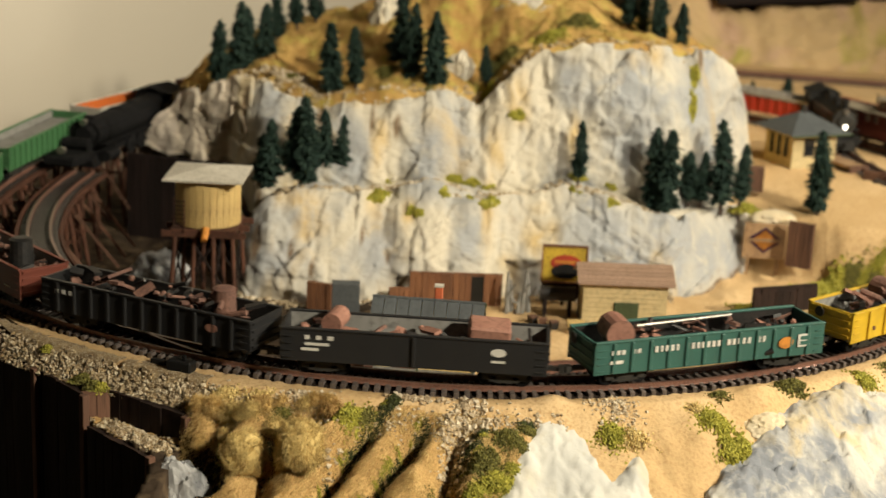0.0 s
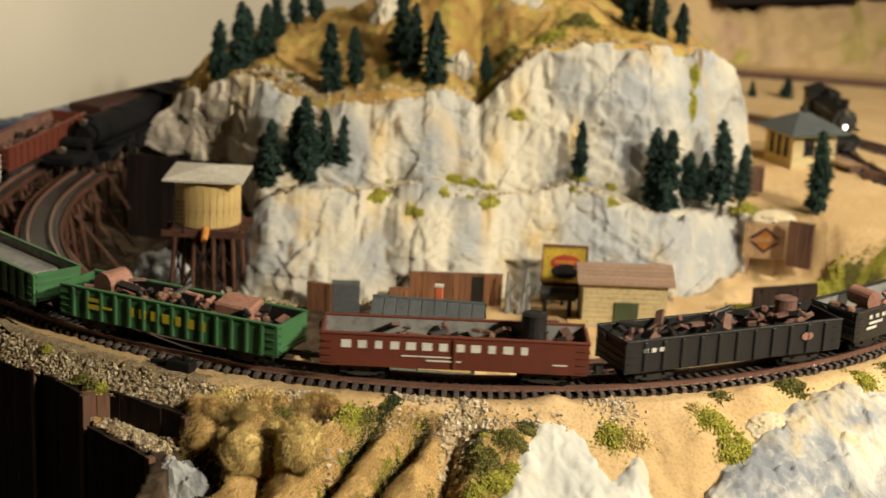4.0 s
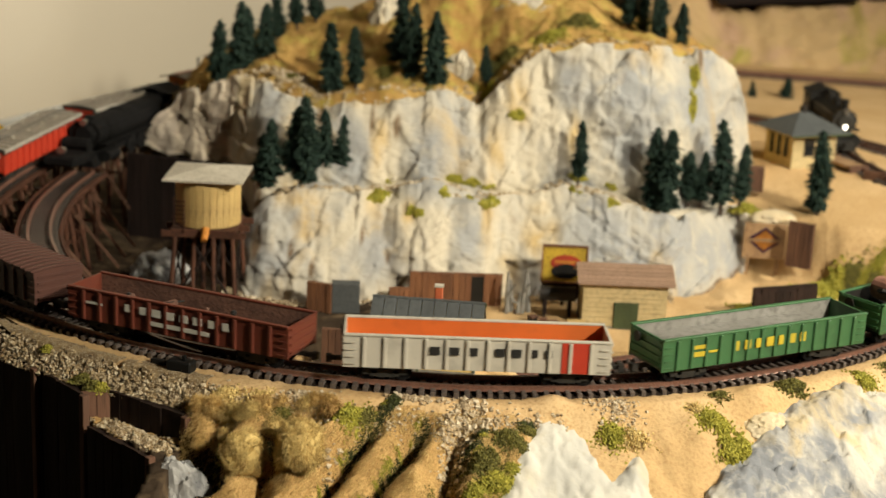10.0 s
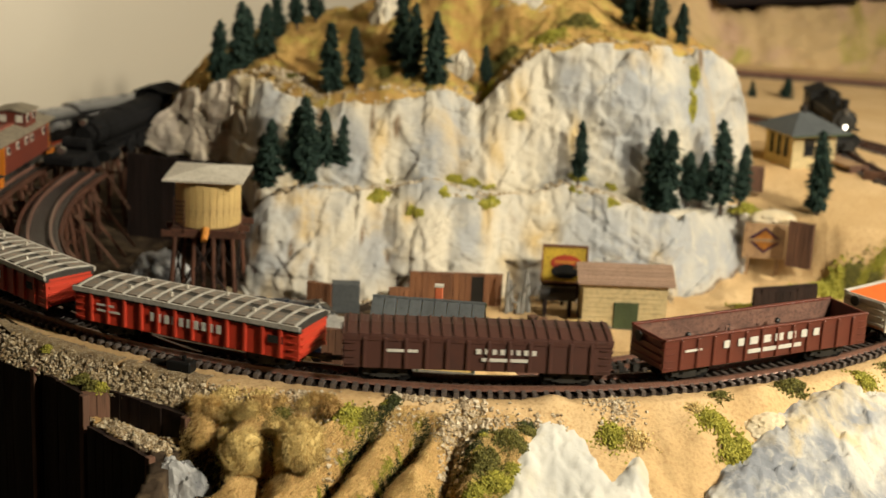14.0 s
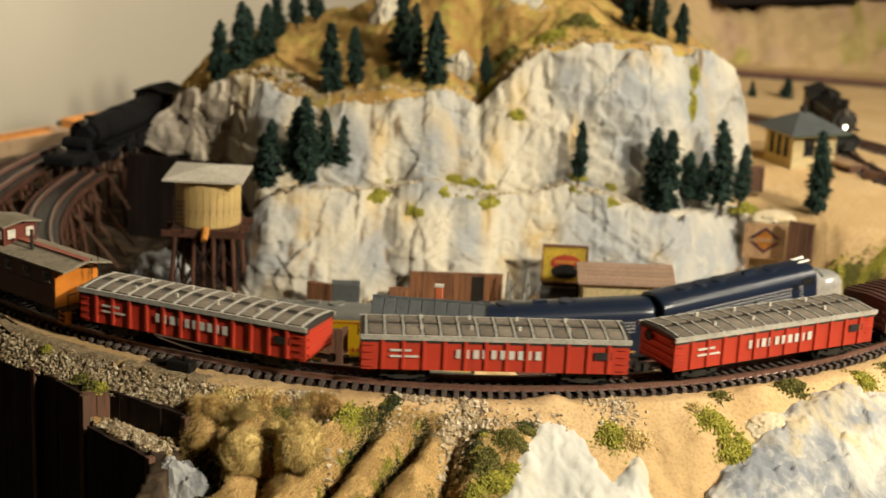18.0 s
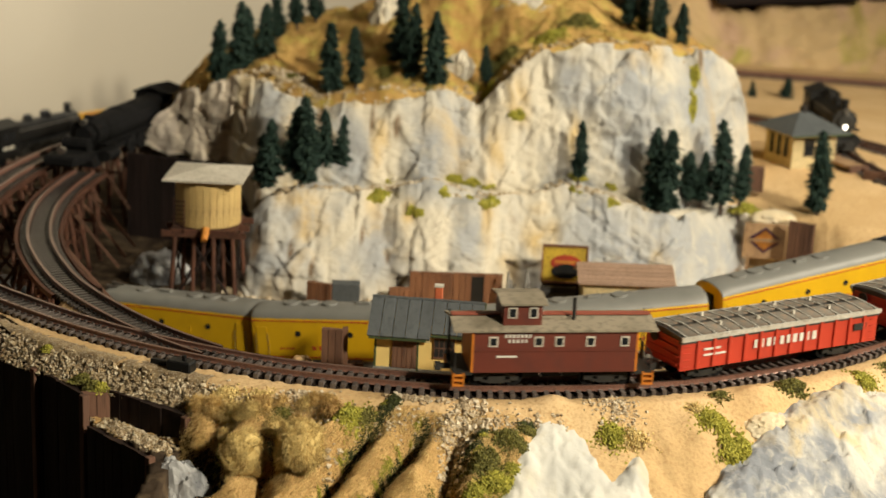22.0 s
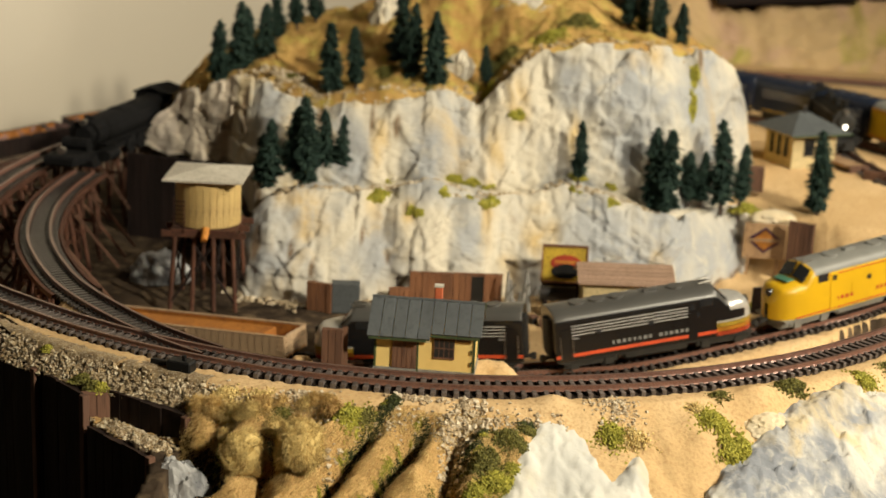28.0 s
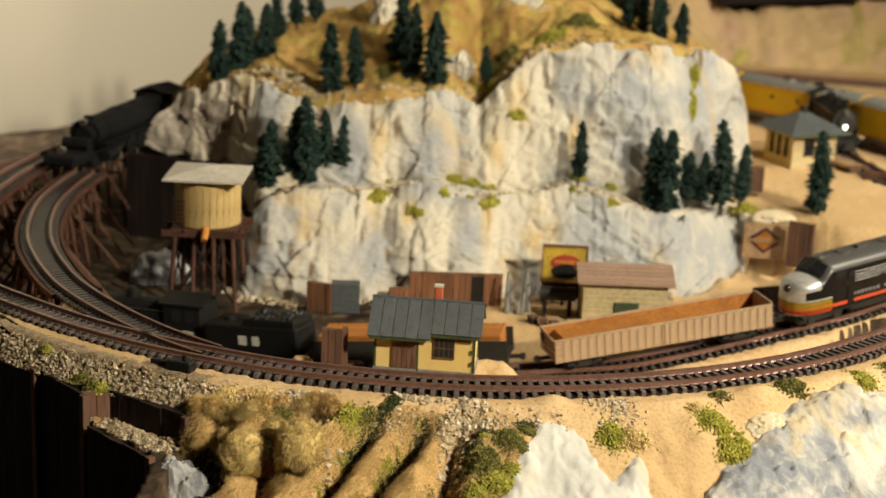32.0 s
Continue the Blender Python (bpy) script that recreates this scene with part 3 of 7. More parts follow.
def cliff(name, base, rim, m, amp, label, back=0.05, x0=None, x1=None, step=0.0017, seed=0.0, zb=None, hgt=76, rag=0.004, soft=True, masses=()):
    x0 = base[0][0] if x0 is None else x0
    x1 = base[-1][0] if x1 is None else x1
    us = np.arange(x0, x1, step)
    rows = []
    for v in list(np.linspace(-0.08, 1, hgt)) + [1.25, 1.6, 2.0]:
        row = []
        for x in us:
            yb, yr, zr = np.interp(x, [r[0] for r in base], [r[1] for r in base]), lerp_at(x, rim, 1), lerp_at(x, rim, 2)
            z0 = VALLEY if zb is None else float(lerp_at(x, zb, 2)) - 0.004
            if v <= 1:
                y = yb + (yr - yb) * max(v, 0) ** 1.4
                z = z0 + (zr - z0) * v
            else:
                y = yr + back * (v - 1)
                z = zr - 0.016 * (v - 1) ** 1.5
            if v > 0:
                z += min(1.0, v * v) * rag * (noise.cell((x * 55 + seed + noise.noise((x * 40, 0, seed)), 0, seed)) - 0.5 + 0.6 * noise.noise((x * 90, seed, 0)))
            fade = min(1.0, (2.0 - v) / 0.8) if v > 1.2 else 1.0
            wob = 0.35 * noise.noise((x * 30, z * 22, seed)) + 0.12 * noise.noise((x * 90, z * 70, seed))
            ax, az = x * 22 + seed + wob, z * 22 + wob
            dd, pp = noise.voronoi((ax, az, seed))
            c = noise.cell_vector((pp[0][0] * 7.3, pp[0][1] * 5.1, seed))
            facet = (ax - pp[0][0]) * (c[0] - 0.5) * 1.5 + (az - pp[0][1]) * (c[1] - 0.15) * 1.5 + (c[2] - 0.5) * 0.5
            bx, bz = x * 62 + seed + 2.2 * wob, z * 60 - 1.5 * wob
            d2, p2 = noise.voronoi((bx, bz, seed + 2))
            c2 = noise.cell_vector((p2[0][0] * 3.3, p2[0][1] * 6.1, seed))
            chip = (bx - p2[0][0]) * (c2[0] - 0.5) + (bz - p2[0][1]) * (c2[1] - 0.3) + (c2[2] - 0.5) * 0.4
            mass = 0.0
            for mx, mz, rx, rz, mh in masses:
                q = 1 - abs((x - mx) / rx + 0.25 * wob) ** 2.6 - abs((z - mz) / rz + 0.25 * wob) ** 2.6
                if q > 0:
                    mass = max(mass, 0.75 * mh * q ** 0.6)
            d = mass + amp * (0.50 * noise.fractal((x * 11 + seed, y * 8, z * 15), 1.0, 2.1, 3) + 0.40 * facet + 0.34 * chip) + 0.0014 * noise.fractal((x * 110, y * 100, z * 105), 0.7, 2.1, 4)
            row.append((x, y - d * fade, z + 0.35 * amp * noise.noise((x * 40, z * 50, seed + 5)) * fade + (0.3 * d if v > 0.9 else 0) * fade))
        rows.append(row)
    bm = B()
    vs = [[bm.verts.new(p) for p in row] for row in rows]
    for j in range(len(vs) - 1):
        for i in range(len(us) - 1):
            bm.faces.new((vs[j][i], vs[j][i + 1], vs[j + 1][i + 1], vs[j + 1][i])).smooth = soft
    FACES[name] = BVHTree.FromBMesh(bm)
    tint = bm.verts.layers.float_color.new("wash")
    for vert in bm.verts:
        x, z = vert.co.x, vert.co.z
        wx, wz = 0.006 * noise.noise((x * 60, z * 50, 1.0)) + 0.003 * noise.noise((x * 200, z * 160, 1.0)), 0.010 * noise.noise((x * 60, z * 40, 7.0))
        v4 = [0.0, 0.0, 0.0, 1.0]
        for k, spots in enumerate((OCHRE, GREY, BROWN)):
            for sx, sz, rx, rz in spots:
                v4[k] = max(v4[k], 1.3 - 1.3 * math.hypot((x + wx * min(1.0, rx * 60) - sx) / rx, (z + wz * min(1.0, rx * 60) - sz) / rz))
        vert[tint] = v4
    ob = part(name, bm, m)
    return tagged(ob, label, kind="structure")


def on_face(x, z, y0=0.6):
    """The nearest rock surface straight ahead at this place and height."""
    best = None
    for tree in FACES.values():
        q, nrm, _, d = tree.ray_cast(Vector((x, y0, z)), Vector((0, 1, 0)), 1.2)
        if q is not None and (best is None or q.y < best[0].y):
            best = (q, nrm)
    return best


def top_of(x, y):
    """Height of the highest surface, rock or ground."""
    z = ground(x, y)
    for tree in FACES.values():
        q = tree.ray_cast(Vector((x, y, 0.4)), Vector((0, 0, -1)), 0.8)[0]
        if q is not None:
            z = max(z, q.z)
    return z


# paint washes on the faces, with some painted shade in BROWN: place and half size
OCHRE = [(-0.060, 0.038, 0.011, 0.038), (0.044, 0.033, 0.014, 0.041), (-0.079, 0.078, 0.014, 0.020), (0.060, 0.070, 0.015, 0.031), (0.112, 0.037, 0.009, 0.031), (-0.112, -0.017, 0.018, 0.028), (-0.125, 0.001, 0.021, 0.012), (0.038, -0.014, 0.010, 0.033), (0.083, -0.031, 0.021, 0.019), (-0.031, -0.012, 0.012, 0.014), (0.175, 0.111, 0.020, 0.015)]
GREY = [(-0.019, 0.025, 0.028, 0.041), (-0.087, 0.019, 0.018, 0.036), (0.160, 0.039, 0.036, 0.046), (0.221, 0.067, 0.023, 0.046), (0.106, 0.092, 0.023, 0.026), (-0.054, -0.038, 0.028, 0.033), (0.021, -0.029, 0.019, 0.037), (0.129, -0.014, 0.040, 0.033), (0.187, -0.016, 0.028, 0.028), (-0.143, -0.047, 0.028, 0.019), (-0.159, 0.054, 0.020, 0.031), (0.205, -0.030, 0.034, 0.042), (0.230, -0.048, 0.034, 0.036), (0.258, -0.046, 0.026, 0.034)]
# first two: shade of the undercut at the right foot, painted brown
BROWN = [(0.264, -0.068, 0.012, 0.007), (0.236, -0.074, 0.022, 0.004), (-0.125, -0.037, 0.003, 0.008), (-0.106, -0.049, 0.003, 0.009), (-0.155, -0.033, 0.006, 0.019), (-0.161, -0.007, 0.005, 0.014), (-0.046, -0.042, 0.003, 0.007), (-0.102, -0.060, 0.003, 0.004), (-0.045, 0.047, 0.004, 0.014), (-0.114, 0.056, 0.006, 0.020), (-0.068, 0.051, 0.003, 0.015), (0.227, 0.113, 0.003, 0.020), (-0.068, -0.026, 0.002, 0.009), (-0.184, 0.043, 0.005, 0.031)]
# buttresses that stand out of the faces: place, half size, depth
MASSES = [(-0.134, -0.022, 0.035, 0.035, 0.010), (-0.087, -0.020, 0.026, 0.037, 0.007), (-0.019, -0.022, 0.030, 0.035, 0.012), (0.023, -0.024, 0.024, 0.035, 0.010), (0.073, -0.027, 0.028, 0.026, 0.006), (0.119, -0.010, 0.047, 0.040, 0.012), (0.185, -0.012, 0.033, 0.033, 0.010), (-0.078, 0.038, 0.031, 0.046, 0.008), (-0.025, 0.035, 0.031, 0.049, 0.010), (0.039, 0.038, 0.031, 0.049, 0.007), (0.084, 0.040, 0.026, 0.041, 0.009), (0.141, 0.089, 0.056, 0.046, 0.013), (0.199, 0.056, 0.036, 0.056, 0.010), (0.236, 0.068, 0.028, 0.061, 0.012)]
LEDGE = [(-0.30, 1.38, 0.004), (-0.19, 1.36, 0.004)] + RIM_LOW[2:]
UPPER_BASE = [(-0.296, 1.425), (-0.25, 1.405), (-0.20, 1.375)] + [(r[0], min(r[1] + 0.035, float(lerp_at(r[0], RIM_HIGH, 1)) - 0.012)) for r in RIM_LOW if -0.17 < r[0] < 0.29] + [(0.292, 1.43)]
cliff("rock_face_lower", CLIFF_BASE, RIM_LOW, M["rock"], 0.013, "pale plaster rock face with ochre washes above the valley", 0.03, seed=2.0, masses=MASSES[:7])
cliff("rock_face_upper", UPPER_BASE, RIM_HIGH, M["rock"], 0.013, "pale upper rock face of the mountain with brown cracks", 0.022, seed=9.0, zb=LEDGE, x0=-0.1946, masses=MASSES[7:])
cliff("rock_face_shoulder", UPPER_BASE, RIM_HIGH, M["rock_brown"], 0.015, "brown rock shoulder of the mountain above the trestle", 0.022, seed=9.0, zb=LEDGE, x1=-0.1925)


# ---- track ----
def rails(way, s0, s1, holder):
    for off in (-0.00825, 0.00825):
        bm = B()
        prof = [(-0.0014, -0.0032, 0), (0.0014, -0.0032, 0), (0.0007, -0.0025, 0), (0.0006, -0.0010, 0), (0.0010, -0.0008, 0), (0.0010, 0.0, 1), (-0.0010, 0.0, 0), (-0.0010, -0.0008, 0), (-0.0006, -0.0010, 0), (-0.0007, -0.0025, 0)]
        last = None
        for s in np.arange(s0, s1, 0.008):
            m = way.stance(s)
            ring = [bm.verts.new(m @ Vector((0, off + a, z))) for a, z, _ in prof]
            if last:
                for i in range(len(prof)):
                    f = bm.faces.new((last[i], ring[i], ring[(i + 1) % len(prof)], last[(i + 1) % len(prof)]))
                    f.material_index = prof[i][2]
            last = ring
        part("rail", bm, [M["rail"], M["railtop"]], holder)


def tie_mesh(m):
    bm = box(B(), -0.0015, 0.0015, -0.0139, 0.0139, -0.0066, -0.0032, bevel=0.0002)
    for y in (-0.00825, 0.00825):
        box(bm, -0.0012, 0.0012, y - 0.0023, y + 0.0023, -0.0032, -0.0025)
    me = bpy.data.meshes.new("tie")
    bm.to_mesh(me)
    bm.free()
    me.materials.append(m)
    return me


TIE, TIE_BLACK = tie_mesh(M["tie"]), tie_mesh(M["tie_black"])


def track(way, s0, s1, label, singles=True, step=0.0063, bed=-0.0052):
    holder = tagged(empty("track"), label, "track", kind="structure")
    rails(way, s0, s1, holder)
    # strip under the ties, coloured dark as the shade in their gaps
    bm, last = B(), None
    lo, hi = (s0, 0.17) if way is TRESTLE else (max(s0, -0.38) if s1 > -0.5 and s0 > -0.9 and singles else s0, s1)
    for s in np.arange(lo, hi, 0.008):
        m = way.stance(s)
        ring = [bm.verts.new(m @ Vector((0, y, z))) for y, z in ((-0.0134, -0.0068), (0.0134, -0.0068), (0.0130, bed), (-0.0130, bed))]
        if last:
            for i in range(4):
                bm.faces.new((last[i], ring[i], ring[(i + 1) % 4], last[(i + 1) % 4]))
        last = ring
    part("roadbed", bm, M["bed"], holder, "dark strip standing in for the shade between the ties")
    if singles:
        for s in np.arange(s0, s1, step):
            part("tie", TIE_BLACK if way is TRESTLE or s < -0.30 else TIE, None, holder, at=way.stance(s) @ pose(random.uniform(-3e-4, 3e-4), 0, 0, 0, 0, random.uniform(-1.5, 1.5)))
    else:
        bm = B()
        for s in np.arange(s0, s1, step):
            box(bm, -0.0015, 0.0015, -0.0139, 0.0139, -0.0066, -0.0032, way.stance(s))
        tagged(part("ties", bm, M["tie"], holder), kind="stuff")
    return holder


track(MAIN, -0.86, 0.42, "upper curved track with brown rails and black ties")
track(MAIN, SB - 0.52, SB + 0.20, "lower track with brown rails beside the cliff")
track(TRESTLE, 0.012, 0.52, "curved track on a timber trestle", step=0.0055, bed=-0.0056)
track(SIDING, 0.0, 0.36, "siding track by the station", False)
track(MAIN, SB + 0.20, -0.86, "track looping behind the mountain", False, 0.009)
track(MAIN, 0.42, 4.2, "track leading away along the side deck", False, 0.009)
track(MAIN, SB - 3.6, SB - 0.52, "lower track leading back behind the mountain", False, 0.009)
# ---- rolling stock, built along x with the rail tops at z = 0 ----
def wheel_mesh():
    bm = tube(B(), (0, -0.0082, 0.0055), (0, -0.0060, 0.0055), 0.0055, n=14)
    tube(bm, (0, 0.0060, 0.0055), (0, 0.0082, 0.0055), 0.0055, n=14)
    tube(bm, (0, -0.006, 0.0055), (0, 0.006, 0.0055), 0.0010, n=6)
    me = bpy.data.meshes.new("wheelset")
    bm.to_mesh(me)
    bm.free()
    me.materials.append(M["steel"])
    return me


def sideframe_mesh():
    bm = B()
    for sy in (-1, 1):
        y0, y1 = sorted((sy * 0.0086, sy * 0.0108))
        box(bm, -0.013, 0.013, y0, y1, 0.0062, 0.0088)
        box(bm, -0.0050, 0.0050, y0, y1, 0.0024, 0.0062)
        box(bm, -0.0128, -0.0078, y0, y1, 0.0040, 0.0064)
        box(bm, 0.0078, 0.0128, y0, y1, 0.0040, 0.0064)
        box(bm, -0.0085, -0.0045, y0, y1, 0.0030, 0.0044)
        box(bm, 0.0045, 0.0085, y0, y1, 0.0030, 0.0044)
    box(bm, -0.003, 0.003, -0.0086, 0.0086, 0.0055, 0.0085)
    me = bpy.data.meshes.new("side_frames")
    bm.to_mesh(me)
    bm.free()
    me.materials.append(M["dirtyblack"])
    return me


WHEEL, FRAME = wheel_mesh(), sideframe_mesh()


def bogie(car, x):
    t = part("truck", FRAME, None, car, at=pose(x, 0, 0))
    for dx in (-0.0102, 0.0102):
        part("wheelset", WHEEL, None, t, at=pose(dx, 0, 0))


def couplers(car, half, z=0.0095):
    for s in (-1, 1):
        bm = B()
        a, b = sorted((s * (half - 0.012), s * (half + 0.0085)))
        box(bm, a, b, -0.0012, 0.0012, z - 0.0012, z + 0.0012)
        a, b = sorted((s * (half + 0.0068), s * (half + 0.0102)))
        box(bm, a, b, -0.0026, 0.0020, z - 0.0020, z + 0.0020)
        part("coupler", bm, M["dirtyblack"], car)


def glyphs(car, x0, x1, z, h, count, m, side=-1, y=0.0178, skip=(), name="lettering"):
    """A word as plain letter-sized bars on the car's side."""
    bm = B()
    w = (x1 - x0) / count
    rnd = random.Random(count * 7 + int(h * 1e5))
    for i in range(count):
        if i in skip:
            continue
        c = x0 + (i + 0.5) * w
        half = w * rnd.choice((0.22, 0.27, 0.31))
        ya, yb = sorted((side * y, side * (y + 0.00022)))
        box(bm, c - half, c + half, ya, yb, z, z + h)
    return part(name, bm, m, car)


def disc(car, x, z, r, m, side=-1, y=0.0178, name="emblem", flat=0.7):
    bm = tube(B(), (x, side * y, z), (x, side * (y + 0.0003), z), r, n=20)
    bmesh.ops.scale(bm, vec=(1, 1, flat), space=Matrix.Translation((-x, 0, -z)), verts=bm.verts)
    return part(name, bm, m, car)


def plate(car, x0, x1, z0, z1, m, y=0.0178, side=-1, name="panel", t=0.0003):
    ya, yb = sorted((side * y, side * (y + t)))
    return part(name, box(B(), x0, x1, ya, yb, z0, z1), m, car)


WHITE = paint("white_lettering", (0.66, 0.64, 0.58), 0.2)
YEL = paint("yellow_lettering", (0.55, 0.43, 0.03), 0.2)
BLK = paint("black_lettering", (0.02, 0.02, 0.02), 0.1)


def gondola(name, colour, inner, length=0.152, ribs=12, top=0.0295, low=0.0102, label="", ends=True):
    """An open car: floor, two ribbed sides, ribbed ends, top rail, trucks, couplers."""
    car = tagged(empty(name), label, "gondola car", "cars of the freight train")
    h, w, t = length / 2, 0.0168, 0.0011
    part("floor", box(B(), -h, h, -w + t, w - t, low + 0.001, low + 0.003), inner, car)
    for s in (-1, 1):
        ya, yb = sorted((s * w, s * (w - t)))
        part("side", box(B(), -h, h, ya, yb, low, top), [colour], car)
        ya, yb = sorted((s * (w - t), s * (w - t - 0.0003)))
        part("side_lining", box(B(), -h + t, h - t, ya, yb, low + 0.003, top - 0.0006), inner, car)
        ya, yb = sorted((s * (w + 0.0009), s * (w - t - 0.0006)))
        part("top_rail", box(B(), -h, h, ya, yb, top - 0.0006, top + 0.0006, bevel=0.0002), colour, car)
    me = None
    for i in range(ribs):
        x = -h + length * (i + 0.5) / ribs + length * 0.5 / ribs
        if i == ribs - 1:
            break
        for s in (-1, 1):
            ya, yb = -0.0008, 0.0008
            if me is None:
                bm = box(B(), -0.0010, 0.0010, -0.0015, 0.0004, low + 0.0004, top - 0.0008, bevel=0.0003)
                me = part("rib", bm, colour, car, at=pose(x, s * w, 0, 0, 0, 0 if s < 0 else 180)).data
            else:
                part("rib", me, None, car, at=pose(x, s * w, 0, 0, 0, 0 if s < 0 else 180))
    for s in (-1, 1):
        xa, xb = sorted((s * h, s * (h - t)))
        bm = box(B(), xa, xb, -w + t, w - t, low + 0.001, top)
        for k in range(4):
            z = low + 0.003 + k * 0.0046
            xa2, xb2 = sorted((s * h, s * (h + 0.0009)))
            box(bm, xa2, xb2, -w + 0.002, w - 0.002, z, z + 0.0016)
        part("end_wall", bm, colour, car)
        part("brake_wheel", tube(B(), (s * (h + 0.0016), 0.007, top - 0.004), (s * (h + 0.0022), 0.007, top - 0.004), 0.0034, n=12), M["dirtyblack"], car) if s < 0 else None
        for k in (-1, 1):
            bm = B()
            for r in range(4):
                z = low + 0.002 + r * 0.0042
                box(bm, s * (h - 0.004) - 0.0026, s * (h - 0.004) + 0.0026, k * (w + 0.0008) - 0.0003, k * (w + 0.0008) + 0.0003, z, z + 0.0005)
            part("ladder", bm, colour, car)
    part("underframe", box(B(), -h + 0.008, h - 0.008, -0.003, 0.003, 0.0078, low + 0.001), M["dirtyblack"], car)
    bogie(car, -h + 0.024)
    bogie(car, h - 0.024)
    couplers(car, h)
    return car


def scrap(car, length, seed, hi=0.030, dense=40, mats=("scrap", "scrap_dk", "scrap_pink")):
    """A heap of scrap: bent sheets, pipes, drums, bars."""
    rnd = random.Random(seed)
    h = length / 2 - 0.008
    heap = {k: B() for k in mats}
    for i in range(int(dense * 1.5)):
        x, y = rnd.uniform(-h, h), rnd.uniform(-0.012, 0.012)
        z = rnd.uniform(0.016, hi)
        k = rnd.choice(mats)
        m = pose(x, y, z, rnd.uniform(-40, 40), rnd.uniform(-30, 30), rnd.uniform(0, 180))
        a = rnd.uniform(0.002, 0.008)
        bm = B()
        if rnd.random() < 0.45:
            box(bm, -a, a, -0.0025, 0.0025, -0.0010, 0.0010, m)
        elif rnd.random() < 0.5:
            tube(bm, m @ Vector((-a, 0, 0)), m @ Vector((a, 0, 0)), rnd.uniform(0.0005, 0.0022), n=7)
        else:
            bmesh.ops.create_icosphere(bm, subdivisions=1, radius=rnd.uniform(0.0014, 0.0032), matrix=m)
        part("scrap_piece", bm, M[k], car)
    part("scrap_bed", box(B(), -h, h, -0.0145, 0.0145, 0.0125, 0.018), M[mats[1]], car, "dark rusty layer of scrap metal")


def big_scrap(car, x, kind="sheet", r=0.007, m="scrap_pink"):
    bm = B()
    if kind == "drum":
        tube(bm, (x, 0.001, 0.022), (x, 0.001, 0.040), r, r * 0.9, n=16)
        tube(bm, (x, 0.001, 0.040), (x, 0.001, 0.0412), r * 0.95, r * 0.6, n=16)
    elif kind == "roll":
        tube(bm, (x, -0.010, 0.031), (x + 0.003, 0.008, 0.031), r, n=16)
    else:
        box(bm, -0.012, 0.012, -0.009, 0.009, -0.005, 0.005, pose(x, 0, 0.030, 8, 3, 4), bevel=0.0012)
    part("scrap_piece", bm, M[m], car)


def roof_cover(car, length, m, mrib, top=0.0295, arch=0.0026, ribs=14, bumps=True, mpan=None):
    """A covered gondola's arched hood with cross ribs and lifting eyes."""
    h, w = length / 2 + 0.0006, 0.0175
    ol = [(-w, top - 0.0028), (-w, top + 0.0012), (-w * 0.55, top + arch * 0.75), (0, top + arch), (w * 0.55, top + arch * 0.75), (w, top + 0.0012), (w, top - 0.0028)]
    part("hood", prism(B(), ol, -h, h), m, car, "weathered ribbed hood")
    me = None
    for i in range(ribs + 1):
        x = -h + 0.003 + (2 * h - 0.006) * i / ribs
        if me is None:
            o = [(-w - 0.0003, top - 0.0015), (-w - 0.0003, top + 0.0020), (-w * 0.55, top + arch * 0.75 + 0.0010), (0, top + arch + 0.0010), (w * 0.55, top + arch * 0.75 + 0.0010), (w + 0.0003, top + 0.0020), (w + 0.0003, top - 0.0015)]
            me = part("hood_rib", prism(B(), o, -0.0006, 0.0006), mrib, car, at=pose(x, 0, 0)).data
        else:
            part("hood_rib", me, None, car, at=pose(x, 0, 0))
    if bumps:
        step = (2 * h - 0.006) / ribs
        pm = None
        for i in range(ribs):
            for s in (-1, 1):
                x = -h + 0.003 + step * (i + 0.5)
                if pm is None:
                    o = [(-w * 0.92, top + 0.0008), (-w * 0.92, top + 0.0020), (-w * 0.5, top + arch * 0.78 + 0.0008), (-w * 0.16, top + arch + 0.0006), (-w * 0.16, top)]
                    pm = part("hood_panel", prism(B(), o, -step * 0.36, step * 0.36), mpan or mrib, car, at=pose(x, 0, 0)).data
                else:
                    part("hood_panel", pm, None, car, at=pose(x, 0, 0, 0, 0, 0 if s < 0 else 180))
        for x in (-0.55, -0.18, 0.18, 0.55):
            for y in (-1, 1):
                part("lifting_eye", box(B(), x * h - 0.0008, x * h + 0.0008, y * w * 0.5 - 0.0006, y * w * 0.5 + 0.0006, top + arch * 0.7, top + arch + 0.0026), M["white"], car)


def edge_strip(car, length, m, top=0.0295):
    for s in (-1, 1):
        ya, yb = sorted((s * 0.0172, s * 0.0186))
        part("hood_edge", box(B(), -length / 2 - 0.001, length / 2 + 0.001, ya, yb, top - 0.0012, top + 0.0016), m, car, "pale metal hood edge")


def caboose(label):
    car = tagged(empty("caboose"), label, "caboose", "cars of the freight train")
    body = paint("caboose_red_brown", (0.135, 0.030, 0.018), 0.3)
    end = paint("orange_end_paint", (0.62, 0.20, 0.02), 0.2)
    roofm = mat("grey_brown_roof", (0.26, 0.22, 0.16), (0.2, 0.17, 0.12), 40, 0.8)
    h, w = 0.047, 0.0165
    part("cabin", box(B(), -h, h, -w, w, 0.011, 0.036), body, car)
    for x in (-h - 0.0006, h + 0.0006):
        part("end_panel", box(B(), x - 0.0006, x + 0.0006, -w, w, 0.011, 0.036), end, car, "bright orange end wall")
    part("roof", prism(B(), [(-w - 0.0022, 0.0355), (0, 0.0392), (w + 0.0022, 0.0355), (w + 0.0022, 0.0366), (0, 0.0404), (-w - 0.0022, 0.0366)], -h - 0.012, h + 0.012), roofm, car)
